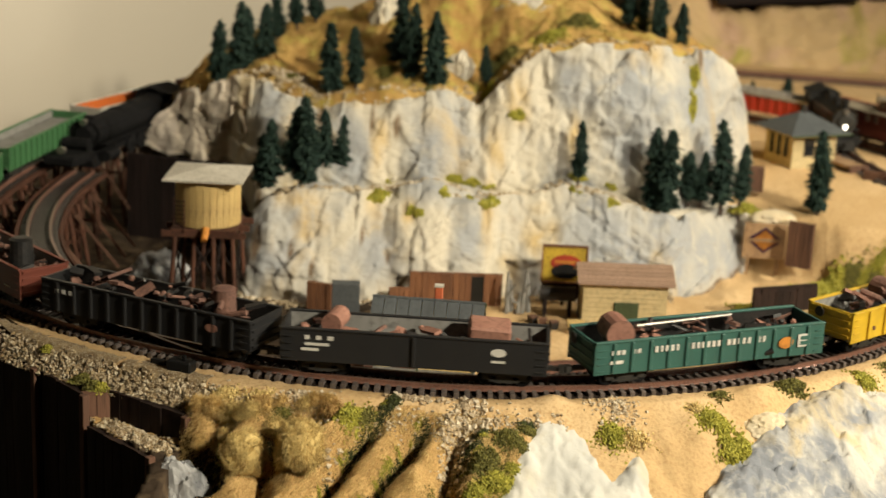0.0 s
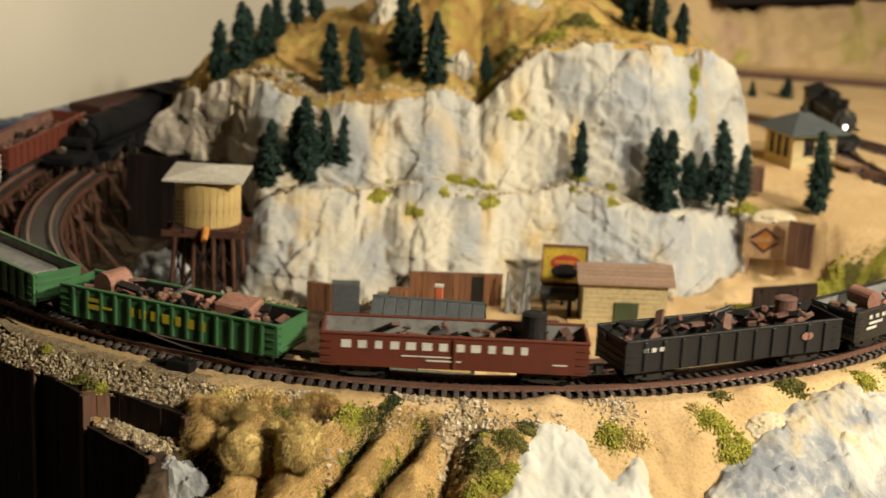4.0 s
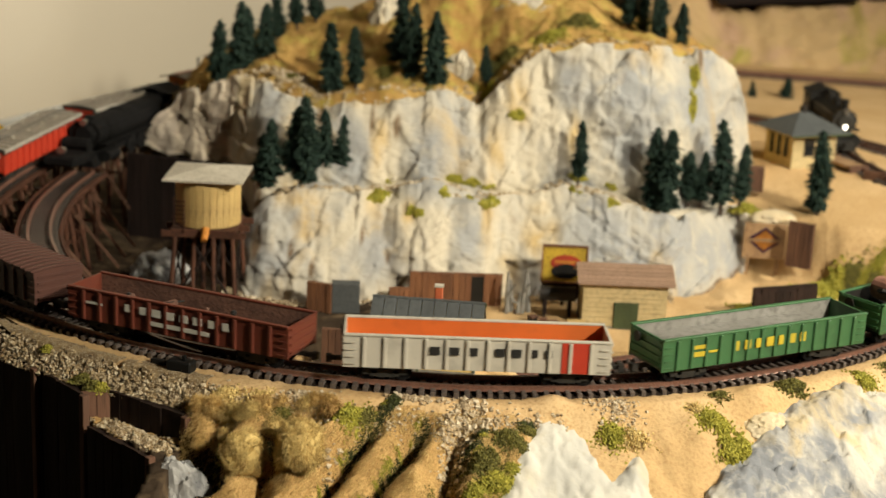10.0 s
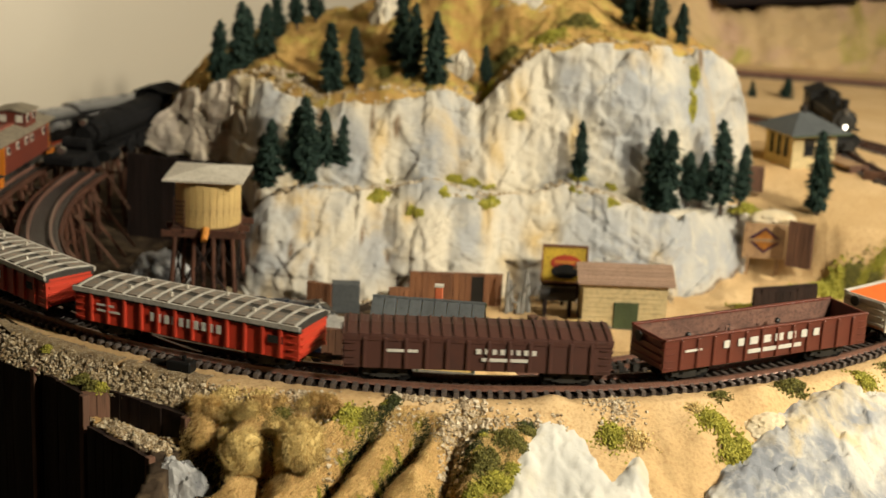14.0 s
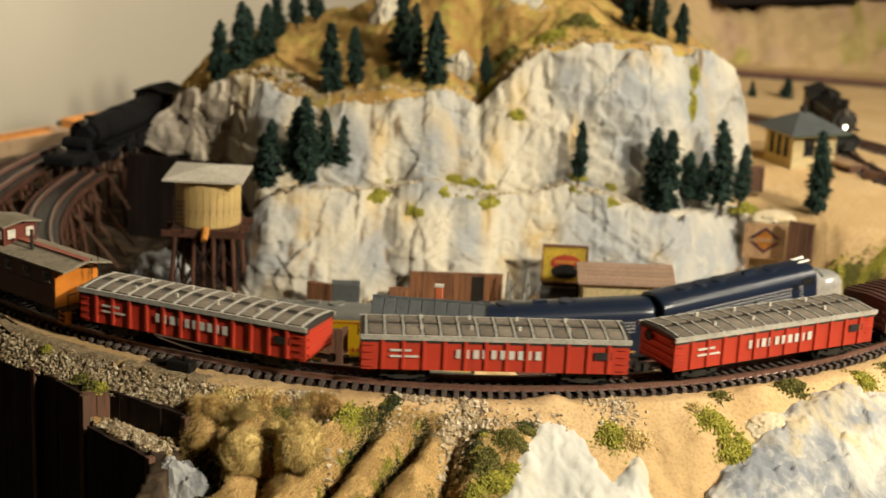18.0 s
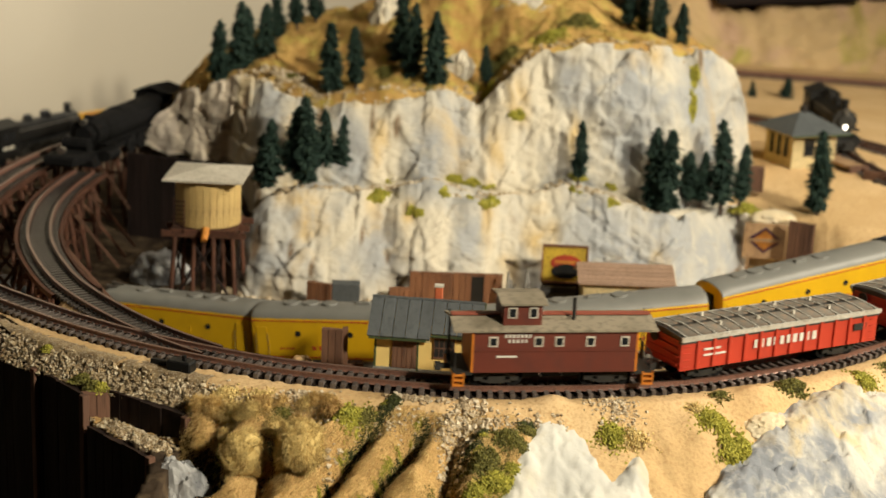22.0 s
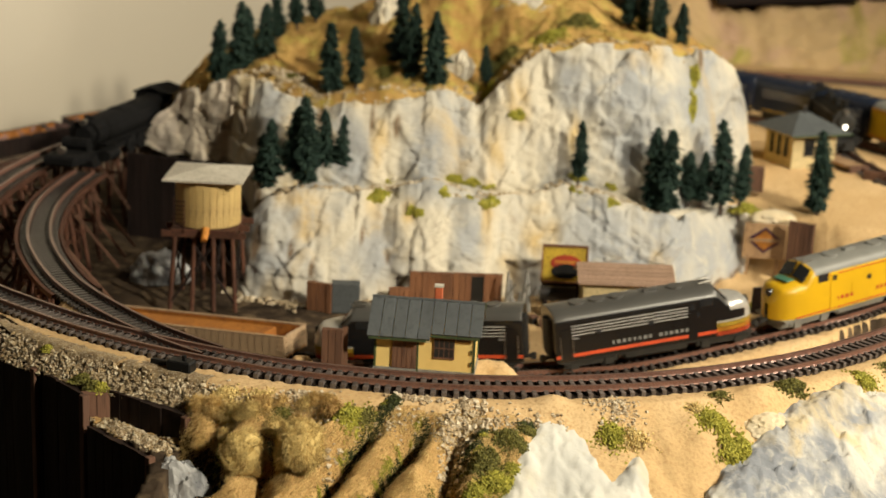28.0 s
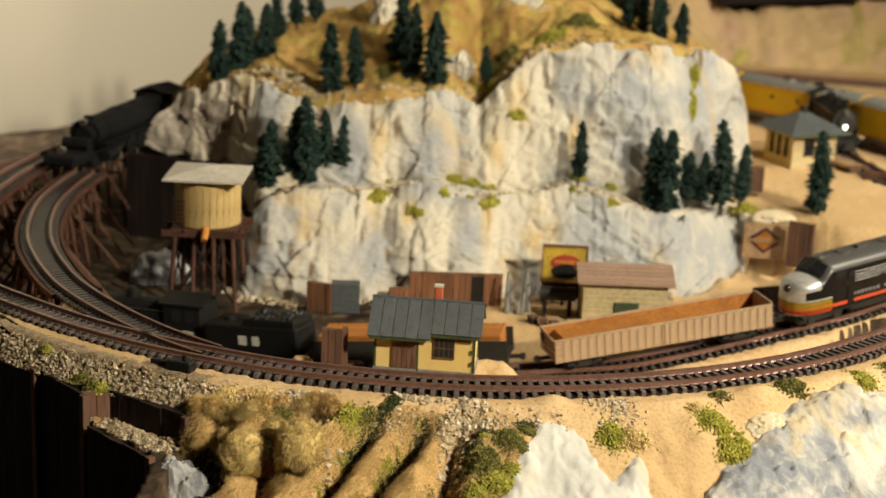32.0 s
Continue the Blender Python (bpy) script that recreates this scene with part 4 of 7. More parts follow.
    part("roof_walk", box(B(), -h - 0.011, h + 0.011, -0.0025, 0.0025, 0.0406, 0.0414), paint("red_roof_walk", (0.30, 0.08, 0.05)), car)
    part("cupola", box(B(), -0.030, -0.008, -0.0125, 0.0125, 0.037, 0.0505), body, car)
    part("cupola_roof", prism(B(), [(-0.0150, 0.0500), (0, 0.0525), (0.0150, 0.0500), (0.0150, 0.0511), (0, 0.0537), (-0.0150, 0.0511)], -0.0325, -0.0055), roofm, car)
    for s in (-1, 1):
        for x in (-0.036, -0.010, 0.002, 0.020, 0.040):
            f = plate(car, x - 0.0026, x + 0.0026, 0.0265, 0.0325, M["white"], w, s, "window_frame", 0.0005)
            plate(f, x - 0.0017, x + 0.0017, 0.0274, 0.0316, M["glass"], w + 0.0005, s, "pane", 0.0003)
        for x in (-0.025, -0.013):
            f = plate(car, x - 0.0026, x + 0.0026, 0.0420, 0.0485, M["white"], 0.0125, s, "cupola_window", 0.0004)
            plate(f, x - 0.0017, x + 0.0017, 0.0428, 0.0477, M["glass"], 0.0129, s, "pane", 0.0003)
        plate(car, -h, h, 0.0236, 0.0243, body, w, s, "side_band", 0.0005)
    glyphs(car, -0.030, -0.014, 0.0318, 0.0020, 7, WHITE, -1, w + 0.0002)
    glyphs(car, -0.028, -0.016, 0.0288, 0.0020, 5, WHITE, -1, w + 0.0002)
    plate(car, -0.034, -0.022, 0.0200, 0.0212, WHITE, w + 0.0001, -1, "number_bar", 0.0002)
    for x in (-0.0225, -0.0155):
        part("cupola_front_window", box(B(), -0.0077, -0.0073, (x + 0.019) * 2 - 0.003, (x + 0.019) * 2 + 0.003, 0.042, 0.048), M["white"], car)
    for s in (-1, 1):
        part("platform", box(B(), *sorted((s * h, s * (h + 0.011))), -w, w, 0.0095, 0.0112), M["dirtyblack"], car)
        for y in (-1, 1):
            bm = B()
            for k in range(3):
                box(bm, *sorted((s * (h + 0.005), s * (h + 0.011))), *sorted((y * (w - 0.004), y * (w + 0.0006))), 0.003 + k * 0.003, 0.0042 + k * 0.003)
            box(bm, *sorted((s * (h + 0.0105), s * (h + 0.0113))), *sorted((y * (w - 0.004), y * (w + 0.0006))), 0.003, 0.011)
            box(bm, *sorted((s * (h + 0.0047), s * (h + 0.0055))), *sorted((y * (w - 0.004), y * (w + 0.0006))), 0.003, 0.011)
            part("steps", bm, end, car, "orange end steps")
        bm = B()
        for y in (-0.014, -0.005, 0.005, 0.014):
            tube(bm, (s * (h + 0.010), y, 0.011), (s * (h + 0.010), y, 0.021), 0.0004, n=5)
        tube(bm, (s * (h + 0.010), -0.014, 0.021), (s * (h + 0.010), 0.014, 0.021), 0.0004, n=5)
        for y in (0.004, 0.009):
            tube(bm, (s * (h + 0.0105), y, 0.011), (s * (h + 0.0105), y, 0.041), 0.0004, n=5)
        part("railing", bm, M["dirtyblack"], car)
    part("smokestack", tube(B(), (0.012, -0.006, 0.038), (0.012, -0.006, 0.052), 0.0011, n=8), M["dirtyblack"], car)
    for x in (-0.012, 0.0, 0.012):
        part("tool_box", box(B(), x - 0.005, x + 0.005, -0.010, 0.010, 0.006, 0.0105), M["dirtyblack"], car)
    bogie(car, -0.032)
    bogie(car, 0.032)
    couplers(car, h + 0.009)
    return car


def shell(length, nose, n=28):
    """Cross sections of a streamlined diesel body along x; with nose, the front end is rounded and raked."""
    w, sill, roof = 0.0172, 0.0105, 0.0482
    h = length / 2
    sec = [(-1, 0.0), (-1, 0.35), (-1, 0.70), (-0.985, 0.815), (-0.90, 0.895), (-0.66, 0.955), (-0.33, 0.988), (0, 1.0)]
    sec = sec + [(-y, z) for y, z in sec[-2::-1]]
    rows = []
    xs = [-h, -h + 0.0012] + list(np.linspace(-h + 0.01, h - 0.040, 8)) + list(np.linspace(h - 0.036, h, 18) if nose else [h - 0.01, h - 0.0012, h])
    for x in xs:
        f, top = 1.0, roof
        if nose:
            u = (x - (h - 0.036)) / 0.036
            if u > 0:
                f = math.sqrt(max(0.0, 1 - max(0.0, (u - 0.28) / 0.72) ** 2.9)) * (1 - 0.05 * u)
                v = (u - 0.36) / 0.64
                top = roof if u < 0.14 else roof - 0.0105 * min(1.0, (u - 0.14) / 0.22) if v < 0 else roof - 0.0105 - 0.0040 * v ** 2 - 0.0110 * max(0, (v - 0.70) / 0.30) ** 2
        edge = 0.0006 if x in (xs[0], xs[-1]) and not nose or x == xs[0] else 0.0
        rows.append([(x, y * w * max(f, 0.10) * (1 - edge * 20), sill + (top - edge * 0.6 - sill) * z) for y, z in sec])
    return rows, len(sec)


def diesel(name, nose, low, roofc, nosec, label, stripes, length=0.162, under=None, nosemid=None):
    """A cab or booster unit: body shell, nose, windshield, grilles, portholes, fans, skirts, trucks."""
    car = tagged(empty(name), label, "locomotive", "units of the passenger train")
    rows, n = shell(length, nose)
    h = length / 2
    bm = B()
    vs = [[bm.verts.new(p) for p in r] for r in rows]
    for j in range(len(vs) - 1):
        for i in range(n - 1):
            f = bm.faces.new((vs[j][i], vs[j][i + 1], vs[j + 1][i + 1], vs[j + 1][i]))
            f.smooth = True
            x = (rows[j][i][0] + rows[j + 1][i][0]) / 2
            z = sum(rows[a][b][2] for a in (j, j + 1) for b in (i, i + 1)) / 4
            k = 1 if 3 <= i < n - 4 else 0
            if nose and x > h - 0.031 and nosec is not None:
                if nosemid is None:
                    k = 2 if z > 0.0215 else 0
                elif x > h - 0.022:
                    k = 2 if 2 <= i <= n - 4 or x > h - 0.008 else 0
            f.material_index = k
    bm.faces.new([v for v in vs[0]][::-1]).material_index = 0
    if not nose:
        bm.faces.new(vs[-1])
    bmesh.ops.recalc_face_normals(bm, faces=bm.faces)
    part("body_shell", bm, [low, roofc, nosec or low], car)
    w = 0.0172
    for z0, z1, c, xa, xb in stripes:
        for s in (-1, 1):
            plate(car, -h + xa, h - xb, z0, z1, c, w, s, "stripe", 0.00025)
    if nose:
        for s in (-1, 1):
            q = [(h - 0.0312, s * 0.0016, 0.0470), (h - 0.0312, s * 0.0128, 0.0450), (h - 0.0233, s * 0.0128, 0.0372), (h - 0.0237, s * 0.0016, 0.0390)]
            bm = B()
            a = [bm.verts.new(Vector(p) + Vector((0.0008, 0, 0.0007))) for p in q]
            b = [bm.verts.new(Vector(p) - Vector((0.001, 0, 0.001))) for p in q]
            bm.faces.new(a)
            for i in range(4):
                bm.faces.new((a[i], b[i], b[(i + 1) % 4], a[(i + 1) % 4]))
            bmesh.ops.recalc_face_normals(bm, faces=bm.faces)
            part("windshield", bm, M["glass"], car)
            plate(car, h - 0.0445, h - 0.0345, 0.0355, 0.0415, M["glass"], w, s, "cab_window", 0.0003)
            plate(car, h - 0.0540, h - 0.0470, 0.0125, 0.0400, low, w, s, "cab_door", 0.0004)
            plate(car, h - 0.0525, h - 0.0485, 0.0345, 0.0385, M["glass"], w + 0.0004, s, "door_window", 0.0002)
        part("headlight", tube(B(), (h - 0.006, 0, 0.0300), (h - 0.0012, 0, 0.0300), 0.0030, n=14), M["glass"], car)
        part("pilot", box(B(), h - 0.014, h - 0.003, -0.0125, 0.0125, 0.0030, 0.0108, bevel=0.002), under or M["dirtyblack"], car)
        part("number_board", box(B(), h - 0.020, h - 0.014, -0.0150, 0.0150, 0.0292, 0.0322, bevel=0.0008), M["white"] if nosemid is None else low, car)
        for y in (-0.004, 0.004):
            part("horn", tube(B(), (h - 0.040, y, 0.0490), (h - 0.030, y, 0.0494), 0.0006, 0.0015, n=8), M["steel"], car)
    else:
        part("end_diaphragm", box(B(), h, h + 0.002, -0.006, 0.006, 0.012, 0.040), M["dirtyblack"], car)
    part("end_diaphragm", box(B(), -h - 0.002, -h, -0.006, 0.006, 0.012, 0.040), M["dirtyblack"], car)
    for s in (-1, 1):
        for x in (-0.045, -0.005, 0.030):
            bm = tube(B(), (x, s * w, 0.0300), (x, s * (w + 0.0003), 0.0300), 0.0022, n=14)
            part("porthole", bm, M["glass"], car)
        plate(car, -h + 0.004, -h + 0.012, 0.0125, 0.0350, low, w, s, "side_door", 0.0005)
        for x in (-h + 0.0033, -h + 0.0127):
            part("grab_iron", tube(B(), (x, s * (w + 0.0009), 0.0130), (x, s * (w + 0.0009), 0.0300), 0.00025, n=5), M["steel"], car)
        for x in (-0.030, 0.012):
            plate(car, x - 0.0003, x + 0.0003, 0.0170, 0.0290, low, w, s, "panel_seam", 0.0003)
        for k in range(3):
            part("step", box(B(), -h + 0.005, -h + 0.011, *sorted((s * 0.0160, s * 0.0178)), 0.0030 + 0.0026 * k, 0.0037 + 0.0026 * k), under or M["dirtyblack"], car)
    for x in (-0.055, -0.040, -0.025, 0.020):
        part("roof_fan", tube(B(), (x, 0, 0.0472), (x, 0, 0.0491), 0.0062, 0.0058, n=16), roofc, car)
    part("exhaust", box(B(), -0.004, 0.006, -0.002, 0.002, 0.0477, 0.0500), roofc, car)
    part("fuel_tank", box(B(), -0.026, 0.024, -0.0145, 0.0145, 0.0035, 0.0108, bevel=0.002), under or M["dirtyblack"], car)
    part("frame_sill", box(B(), -h + 0.002, h - 0.004, -0.0166, 0.0166, 0.0092, 0.0108), under or M["dirtyblack"], car)
    for x in (-0.050, 0.050):
        bm = B()
        for s in (-1, 1):
            box(bm, -0.020, 0.020, *sorted((s * 0.0095, s * 0.0135)), 0.0036, 0.0090, bevel=0.001)
            for k in (-0.013, 0.013):
                box(bm, k - 0.0032, k + 0.0032, *sorted((s * 0.0135, s * 0.0148)), 0.0030, 0.0080)
        t = part("truck", bm, under or M["dirtyblack"], car, at=pose(x, 0, 0))
        for dx in (-0.013, 0.013):
            part("wheelset", WHEEL, None, t, at=pose(dx, 0, 0))
    couplers(car, h - 0.003)
    return car


def flat_load_car(label, body, load, length=0.165, lattice=True):
    car = tagged(empty("flat_car"), label, "flat car", "cars of the passenger train")
    h = length / 2
    part("deck", box(B(), -h, h, -0.0165, 0.0165, 0.0105, 0.0125), body, car)
    for s in (-1, 1):
        part("sill", box(B(), -h, h, *sorted((s * 0.0165, s * 0.0175)), 0.0085, 0.0262), body, car)
    me = None
    if lattice:
        for i in range(56):
            x = -h + 0.006 + (length - 0.012) * i / 55
            if me is None:
                bm = B()
                tube(bm, (0, -0.0150, 0.0285), (0.0006, 0.0150, 0.0285), 0.0014, n=6)
                me = part("timber", bm, load, car, at=pose(x, 0, 0)).data
            else:
                part("timber", me, None, car, at=pose(x, 0, 0, 0, 0, 1.5 * (i % 3 - 1)))
        part("load_base", box(B(), -h + 0.005, h - 0.005, -0.0145, 0.0145, 0.0125, 0.0280), load, car)
    bogie(car, -h + 0.024)
    bogie(car, h - 0.024)
    couplers(car, h)
    return car


def steam(name, label, length=0.150, group="", low=False):
    """A black steam locomotive: boiler, smokebox, domes, stack, cab, cylinders, drivers, pilot."""
    car = tagged(empty(name), label, "steam locomotive", group)
    k = M["black"]
    h = length / 2
    part("frame", box(B(), -h, h - 0.008, -0.008, 0.008, 0.008, 0.014), k, car)
    part("boiler", tube(B(), (-h + 0.030, 0, 0.030), (h - 0.030, 0, 0.030), 0.0135, 0.0125, n=24), k, car, smooth=False)
    part("smokebox", tube(B(), (h - 0.030, 0, 0.030), (h - 0.010, 0, 0.030), 0.0122, n=24), M["dirtyblack"], car)
    part("smokebox_door", tube(B(), (h - 0.010, 0, 0.030), (h - 0.0075, 0, 0.030), 0.0095, 0.006, n=20), M["dirtyblack"], car)
    part("headlight", tube(B(), (h - 0.012, 0, 0.0405), (h - 0.0065, 0, 0.0405), 0.0028, n=12), M["steel"], car)
    top = 0.0045 if low else 0.0115
    part("smokestack", tube(B(), (h - 0.019, 0, 0.040), (h - 0.019, 0, 0.040 + top), 0.0036, 0.0044, n=16), k, car)
    for x, r in ((0.018, 0.0062), (-0.012, 0.0054)):
        bm = tube(B(), (x, 0, 0.038), (x, 0, 0.039 + top * 0.7), r, n=16)
        tube(bm, (x, 0, 0.039 + top * 0.7), (x, 0, 0.040 + top * 0.83), r, r * 0.45, n=16)
        part("dome", bm, k, car)
    bm = box(B(), -h, -h + 0.030, -0.0155, 0.0155, 0.014, 0.043)
    part("cab", bm, k, car)
    part("cab_roof", prism(B(), [(-0.0172, 0.043), (0, 0.0485), (0.0172, 0.043), (0.0172, 0.0443), (0, 0.0499), (-0.0172, 0.0443)], -h - 0.004, -h + 0.033), k, car)
    for s in (-1, 1):
        plate(car, -h + 0.006, -h + 0.013, 0.030, 0.039, M["glass"], 0.0155, s, "cab_window")
        plate(car, -h + 0.016, -h + 0.023, 0.030, 0.039, M["glass"], 0.0155, s, "cab_window")
        plate(car, -h + 0.004, -h + 0.022, 0.021, 0.0235, M["white"], 0.0155, s, "number_bar")
        part("running_board", box(B(), -h + 0.028, h - 0.012, *sorted((s * 0.011, s * 0.0165)), 0.0205, 0.0218), k, car)
        part("cylinder", tube(B(), (h - 0.034, s * 0.0140, 0.0105), (h - 0.012, s * 0.0140, 0.0105), 0.0052, n=14), k, car)
        for x in (-0.028, -0.009, 0.010):
            part("driving_wheel", tube(B(), (x, s * 0.0080, 0.0085), (x, s * 0.0102, 0.0085), 0.0085, n=18), M["dirtyblack"], car)
        part("side_rod", box(B(), -0.030, 0.012, *sorted((s * 0.0108, s * 0.0118)), 0.0068, 0.0088), M["steel"], car)
        bm = B()
        tube(bm, (-h + 0.03, s * 0.0132, 0.0365), (h - 0.014, s * 0.0125, 0.0365), 0.0004, n=5)
        part("handrail", bm, M["steel"], car)
    part("pilot", prism(B(), [(-0.012, 0.002), (0.012, 0.002), (0.009, 0.011), (-0.009, 0.011)], h - 0.012, h), M["dirtyblack"], car)
    for x in (h - 0.02, -h + 0.012):
        part("wheelset", WHEEL, None, car, at=pose(x, 0, 0))
    couplers(car, h)
    return car


def tender(name, label, length=0.085, group=""):
    car = tagged(empty(name), label, "tender", group)
    h = length / 2
    k = M["black"]
    part("tank", box(B(), -h, h, -0.0155, 0.0155, 0.0105, 0.032, bevel=0.0012), k, car)
    part("coal_bunker", box(B(), -0.006, h - 0.002, -0.0145, 0.0145, 0.0315, 0.0375, bevel=0.001), k, car)
    bm = B()
    rnd = random.Random(4)
    for i in range(40):
        bmesh.ops.create_icosphere(bm, subdivisions=1, radius=rnd.uniform(0.0016, 0.0028), matrix=pose(rnd.uniform(-0.004, h - 0.005), rnd.uniform(-0.012, 0.012), 0.0375, rnd.uniform(0, 90), rnd.uniform(0, 90)))
    part("coal", bm, M["scrap_dk"], car)
    part("water_hatch", tube(B(), (-h + 0.014, 0, 0.032), (-h + 0.014, 0, 0.0348), 0.0046, n=14), k, car)
    glyphs(car, -0.012, 0.010, 0.0175, 0.0072, 2, WHITE, -1, 0.0156)
    glyphs(car, -0.012, 0.010, 0.0175, 0.0072, 2, WHITE, 1, 0.0156)
    bogie(car, -h + 0.018)
    bogie(car, h - 0.018)
    couplers(car, h)
    return car


TRAIN = []


def put(car, start, ahead, behind, speed, wheelbase, flip=False):
    """Queue a car whose front and rear couplings lie at these distances along the line at the start."""
    TRAIN.append((car, start + (ahead + behind) / 2, speed, wheelbase, flip))


VA, VB = 0.08794, 0.0945


def freight_train():
    grn = paint("bright_green_paint", (0.050, 0.150, 0.058), 0.35)
    gry = M["grey_in"]
    brn = paint("oxide_red_paint", (0.135, 0.032, 0.018), 0.3)
    dkb = paint("dark_brown_paint", (0.080, 0.032, 0.024), 0.3)
    blk = paint("matt_black_paint", (0.016, 0.016, 0.017), 0.3)
    tea = paint("teal_green_paint", (0.035, 0.115, 0.095), 0.2)
    yel = paint("yellow_paint", (0.55, 0.36, 0.02), 0.25)
    wht = paint("dirty_white_car_paint", (0.55, 0.52, 0.45), 0.3)
    ora = paint("orange_lining", (0.62, 0.15, 0.03), 0.2)
    red = paint("scarlet_paint", (0.50, 0.045, 0.02), 0.2)
    gaps = [0.415, 0.240, 0.0626, -0.105, -0.264, -0.437, -0.603, -0.778, -0.953, -1.130, -1.304, -1.470, -1.648, -1.822]
    L = 0.152
    cars = []
    c = gondola("gondola_car", yel, gry, L, 9, label="yellow gondola car loaded with dark scrap metal")
    scrap(c, L, 1, 0.033)
    big_scrap(c, -0.02, "roll", 0.008, "scrap")
    disc(c, -0.03, 0.020, 0.004, M["red"])
    cars.append(c)
    c = gondola("gondola_car", tea, M["scrap_dk"], L + 0.003, 13, label="teal green gondola car with scrap load and white lettering")
    scrap(c, L, 2, 0.031)
    big_scrap(c, -0.058, "roll", 0.0085)
    part("scrap_pipe", tube(B(), (-0.045, -0.004, 0.0335), (0.020, -0.002, 0.0345), 0.0012, n=8), M["steel"], c)
    glyphs(c, -0.040, 0.036, 0.0215, 0.0036, 22, WHITE, skip=(5, 13, 19))
    glyphs(c, -0.068, -0.048, 0.0220, 0.0026, 6, WHITE, skip=(3,))
    plate(c, -0.068, -0.060, 0.0165, 0.0185, WHITE, name="number_bar")
    disc(c, 0.050, 0.0195, 0.0052, M["orange"], y=0.0179)
    plate(c, 0.0585, 0.0665, 0.0160, 0.0240, WHITE)
    plate(c, 0.0600, 0.0650, 0.0172, 0.0196, tea, y=0.0181)
    plate(c, 0.0600, 0.0650, 0.0204, 0.0228, tea, y=0.0181)
    cars.append(c)
    c = gondola("gondola_car", blk, gry, L, 2, label="black smooth sided gondola car with pinkish scrap")
    scrap(c, L, 3, 0.027, 26)
    big_scrap(c, 0.042)
    big_scrap(c, -0.048, "roll", 0.006)
    glyphs(c, -0.064, -0.044, 0.0235, 0.0024, 3, WHITE, y=0.0170)
    plate(c, -0.062, -0.048, 0.0200, 0.0216, WHITE, y=0.0170, name="number_bar")
    plate(c, -0.064, -0.054, 0.0168, 0.0184, WHITE, y=0.0170, name="number_bar")
    disc(c, 0.048, 0.0225, 0.0044, WHITE, y=0.0170, flat=0.55)
    plate(c, 0.044, 0.052, 0.0165, 0.0178, WHITE, y=0.0170, name="number_bar")
    cars.append(c)
    c = gondola("gondola_car", blk, M["scrap_dk"], L, 12, label="black ribbed gondola car heaped with rusty scrap")
    scrap(c, L, 4, 0.034, 60, ("scrap", "scrap_dk", "scrap"))
    big_scrap(c, 0.046, "drum", 0.0075, "scrap")
    glyphs(c, -0.066, -0.050, 0.0225, 0.0026, 3, WHITE, y=0.0180)
    disc(c, 0.050, 0.0215, 0.0042, M["scrap_pink"], y=0.0180, flat=0.6)
    cars.append(c)
    c = gondola("gondola_car", brn, gry, L, 2, label="oxide red gondola car with white lettering and a scrap load")
    scrap(c, L, 5, 0.029, 46, ("scrap", "scrap_dk", "scrap"))
    big_scrap(c, 0.045, "drum", 0.0080, "scrap_dk")
    glyphs(c, -0.066, 0.044, 0.0212, 0.0046, 12, WHITE, y=0.0170)
    plate(c, -0.030, -0.002, 0.0172, 0.0180, WHITE, y=0.0170, name="number_bar")
    plate(c, -0.016, 0.004, 0.0148, 0.0158, WHITE, y=0.0170, name="number_bar")
    plate(c, 0.056, 0.064, 0.0155, 0.0163, WHITE, y=0.0170, name="number_bar")
    cars.append(c)
    for k in (0, 1):
        c = gondola("gondola_car", grn, gry if k else M["scrap_dk"], L, 15, label="bright green gondola car with yellow lettering and " + ("grey deck" if k else "pinkish scrap"))
        if k:
            part("load_deck", box(B(), -L / 2 + 0.004, L / 2 - 0.022, -0.015, 0.015, 0.0132, 0.0235), gry, c)
        else:
            scrap(c, L, 6, 0.032, 60)
            big_scrap(c, -0.050, "roll", 0.0075)
            big_scrap(c, 0.040)
        glyphs(c, -0.028, 0.030, 0.0178, 0.0058, 7, YEL)
        plate(c, -0.055, -0.047, 0.0222, 0.0245, YEL)
        plate(c, -0.055, -0.047, 0.0175, 0.0205, YEL)
        plate(c, -0.044, -0.038, 0.0190, 0.0204, YEL, name="number_bar")
        cars.append(c)
    c = gondola("gondola_car", wht, ora, L, 13, label="dirty white gondola car with empty orange interior and red panel")
    glyphs(c, -0.0295, 0.002, 0.0195, 0.0048, 3, BLK)
    glyphs(c, 0.008, 0.045, 0.0195, 0.0048, 4, BLK)
    plate(c, 0.0478, 0.0640, 0.0106, 0.0288, red, y=0.0170)
    cars.append(c)
    c = gondola("gondola_car", brn, M["scrap"], L, 13, label="oxide red gondola car with white lettering and a low load")
    scrap(c, L, 9, 0.024, 30, ("scrap", "scrap_dk", "scrap"))
    glyphs(c, -0.036, 0.040, 0.0205, 0.0046, 8, WHITE)
    plate(c, -0.016, 0.024, 0.0150, 0.0175, WHITE, name="number_bar")
    plate(c, -0.062, -0.050, 0.0212, 0.0226, WHITE, name="number_bar")
    cars.append(c)
    c = gondola("covered_gondola_car", dkb, dkb, L, 13, label="dark brown gondola car under a ribbed brown hood")
    roof_cover(c, L, dkb, dkb, bumps=False, ribs=22)
    glyphs(c, -0.002, 0.034, 0.0208, 0.0030, 8, WHITE)
    plate(c, 0.002, 0.030, 0.0165, 0.0185, WHITE, name="number_bar")
    plate(c, -0.052, -0.034, 0.0205, 0.0222, WHITE, name="number_bar")
    cars.append(c)
    hood = mat("dark_hood_metal", (0.06, 0.055, 0.05), (0.04, 0.038, 0.034), 60, 0.5, 0.2, 0.1)
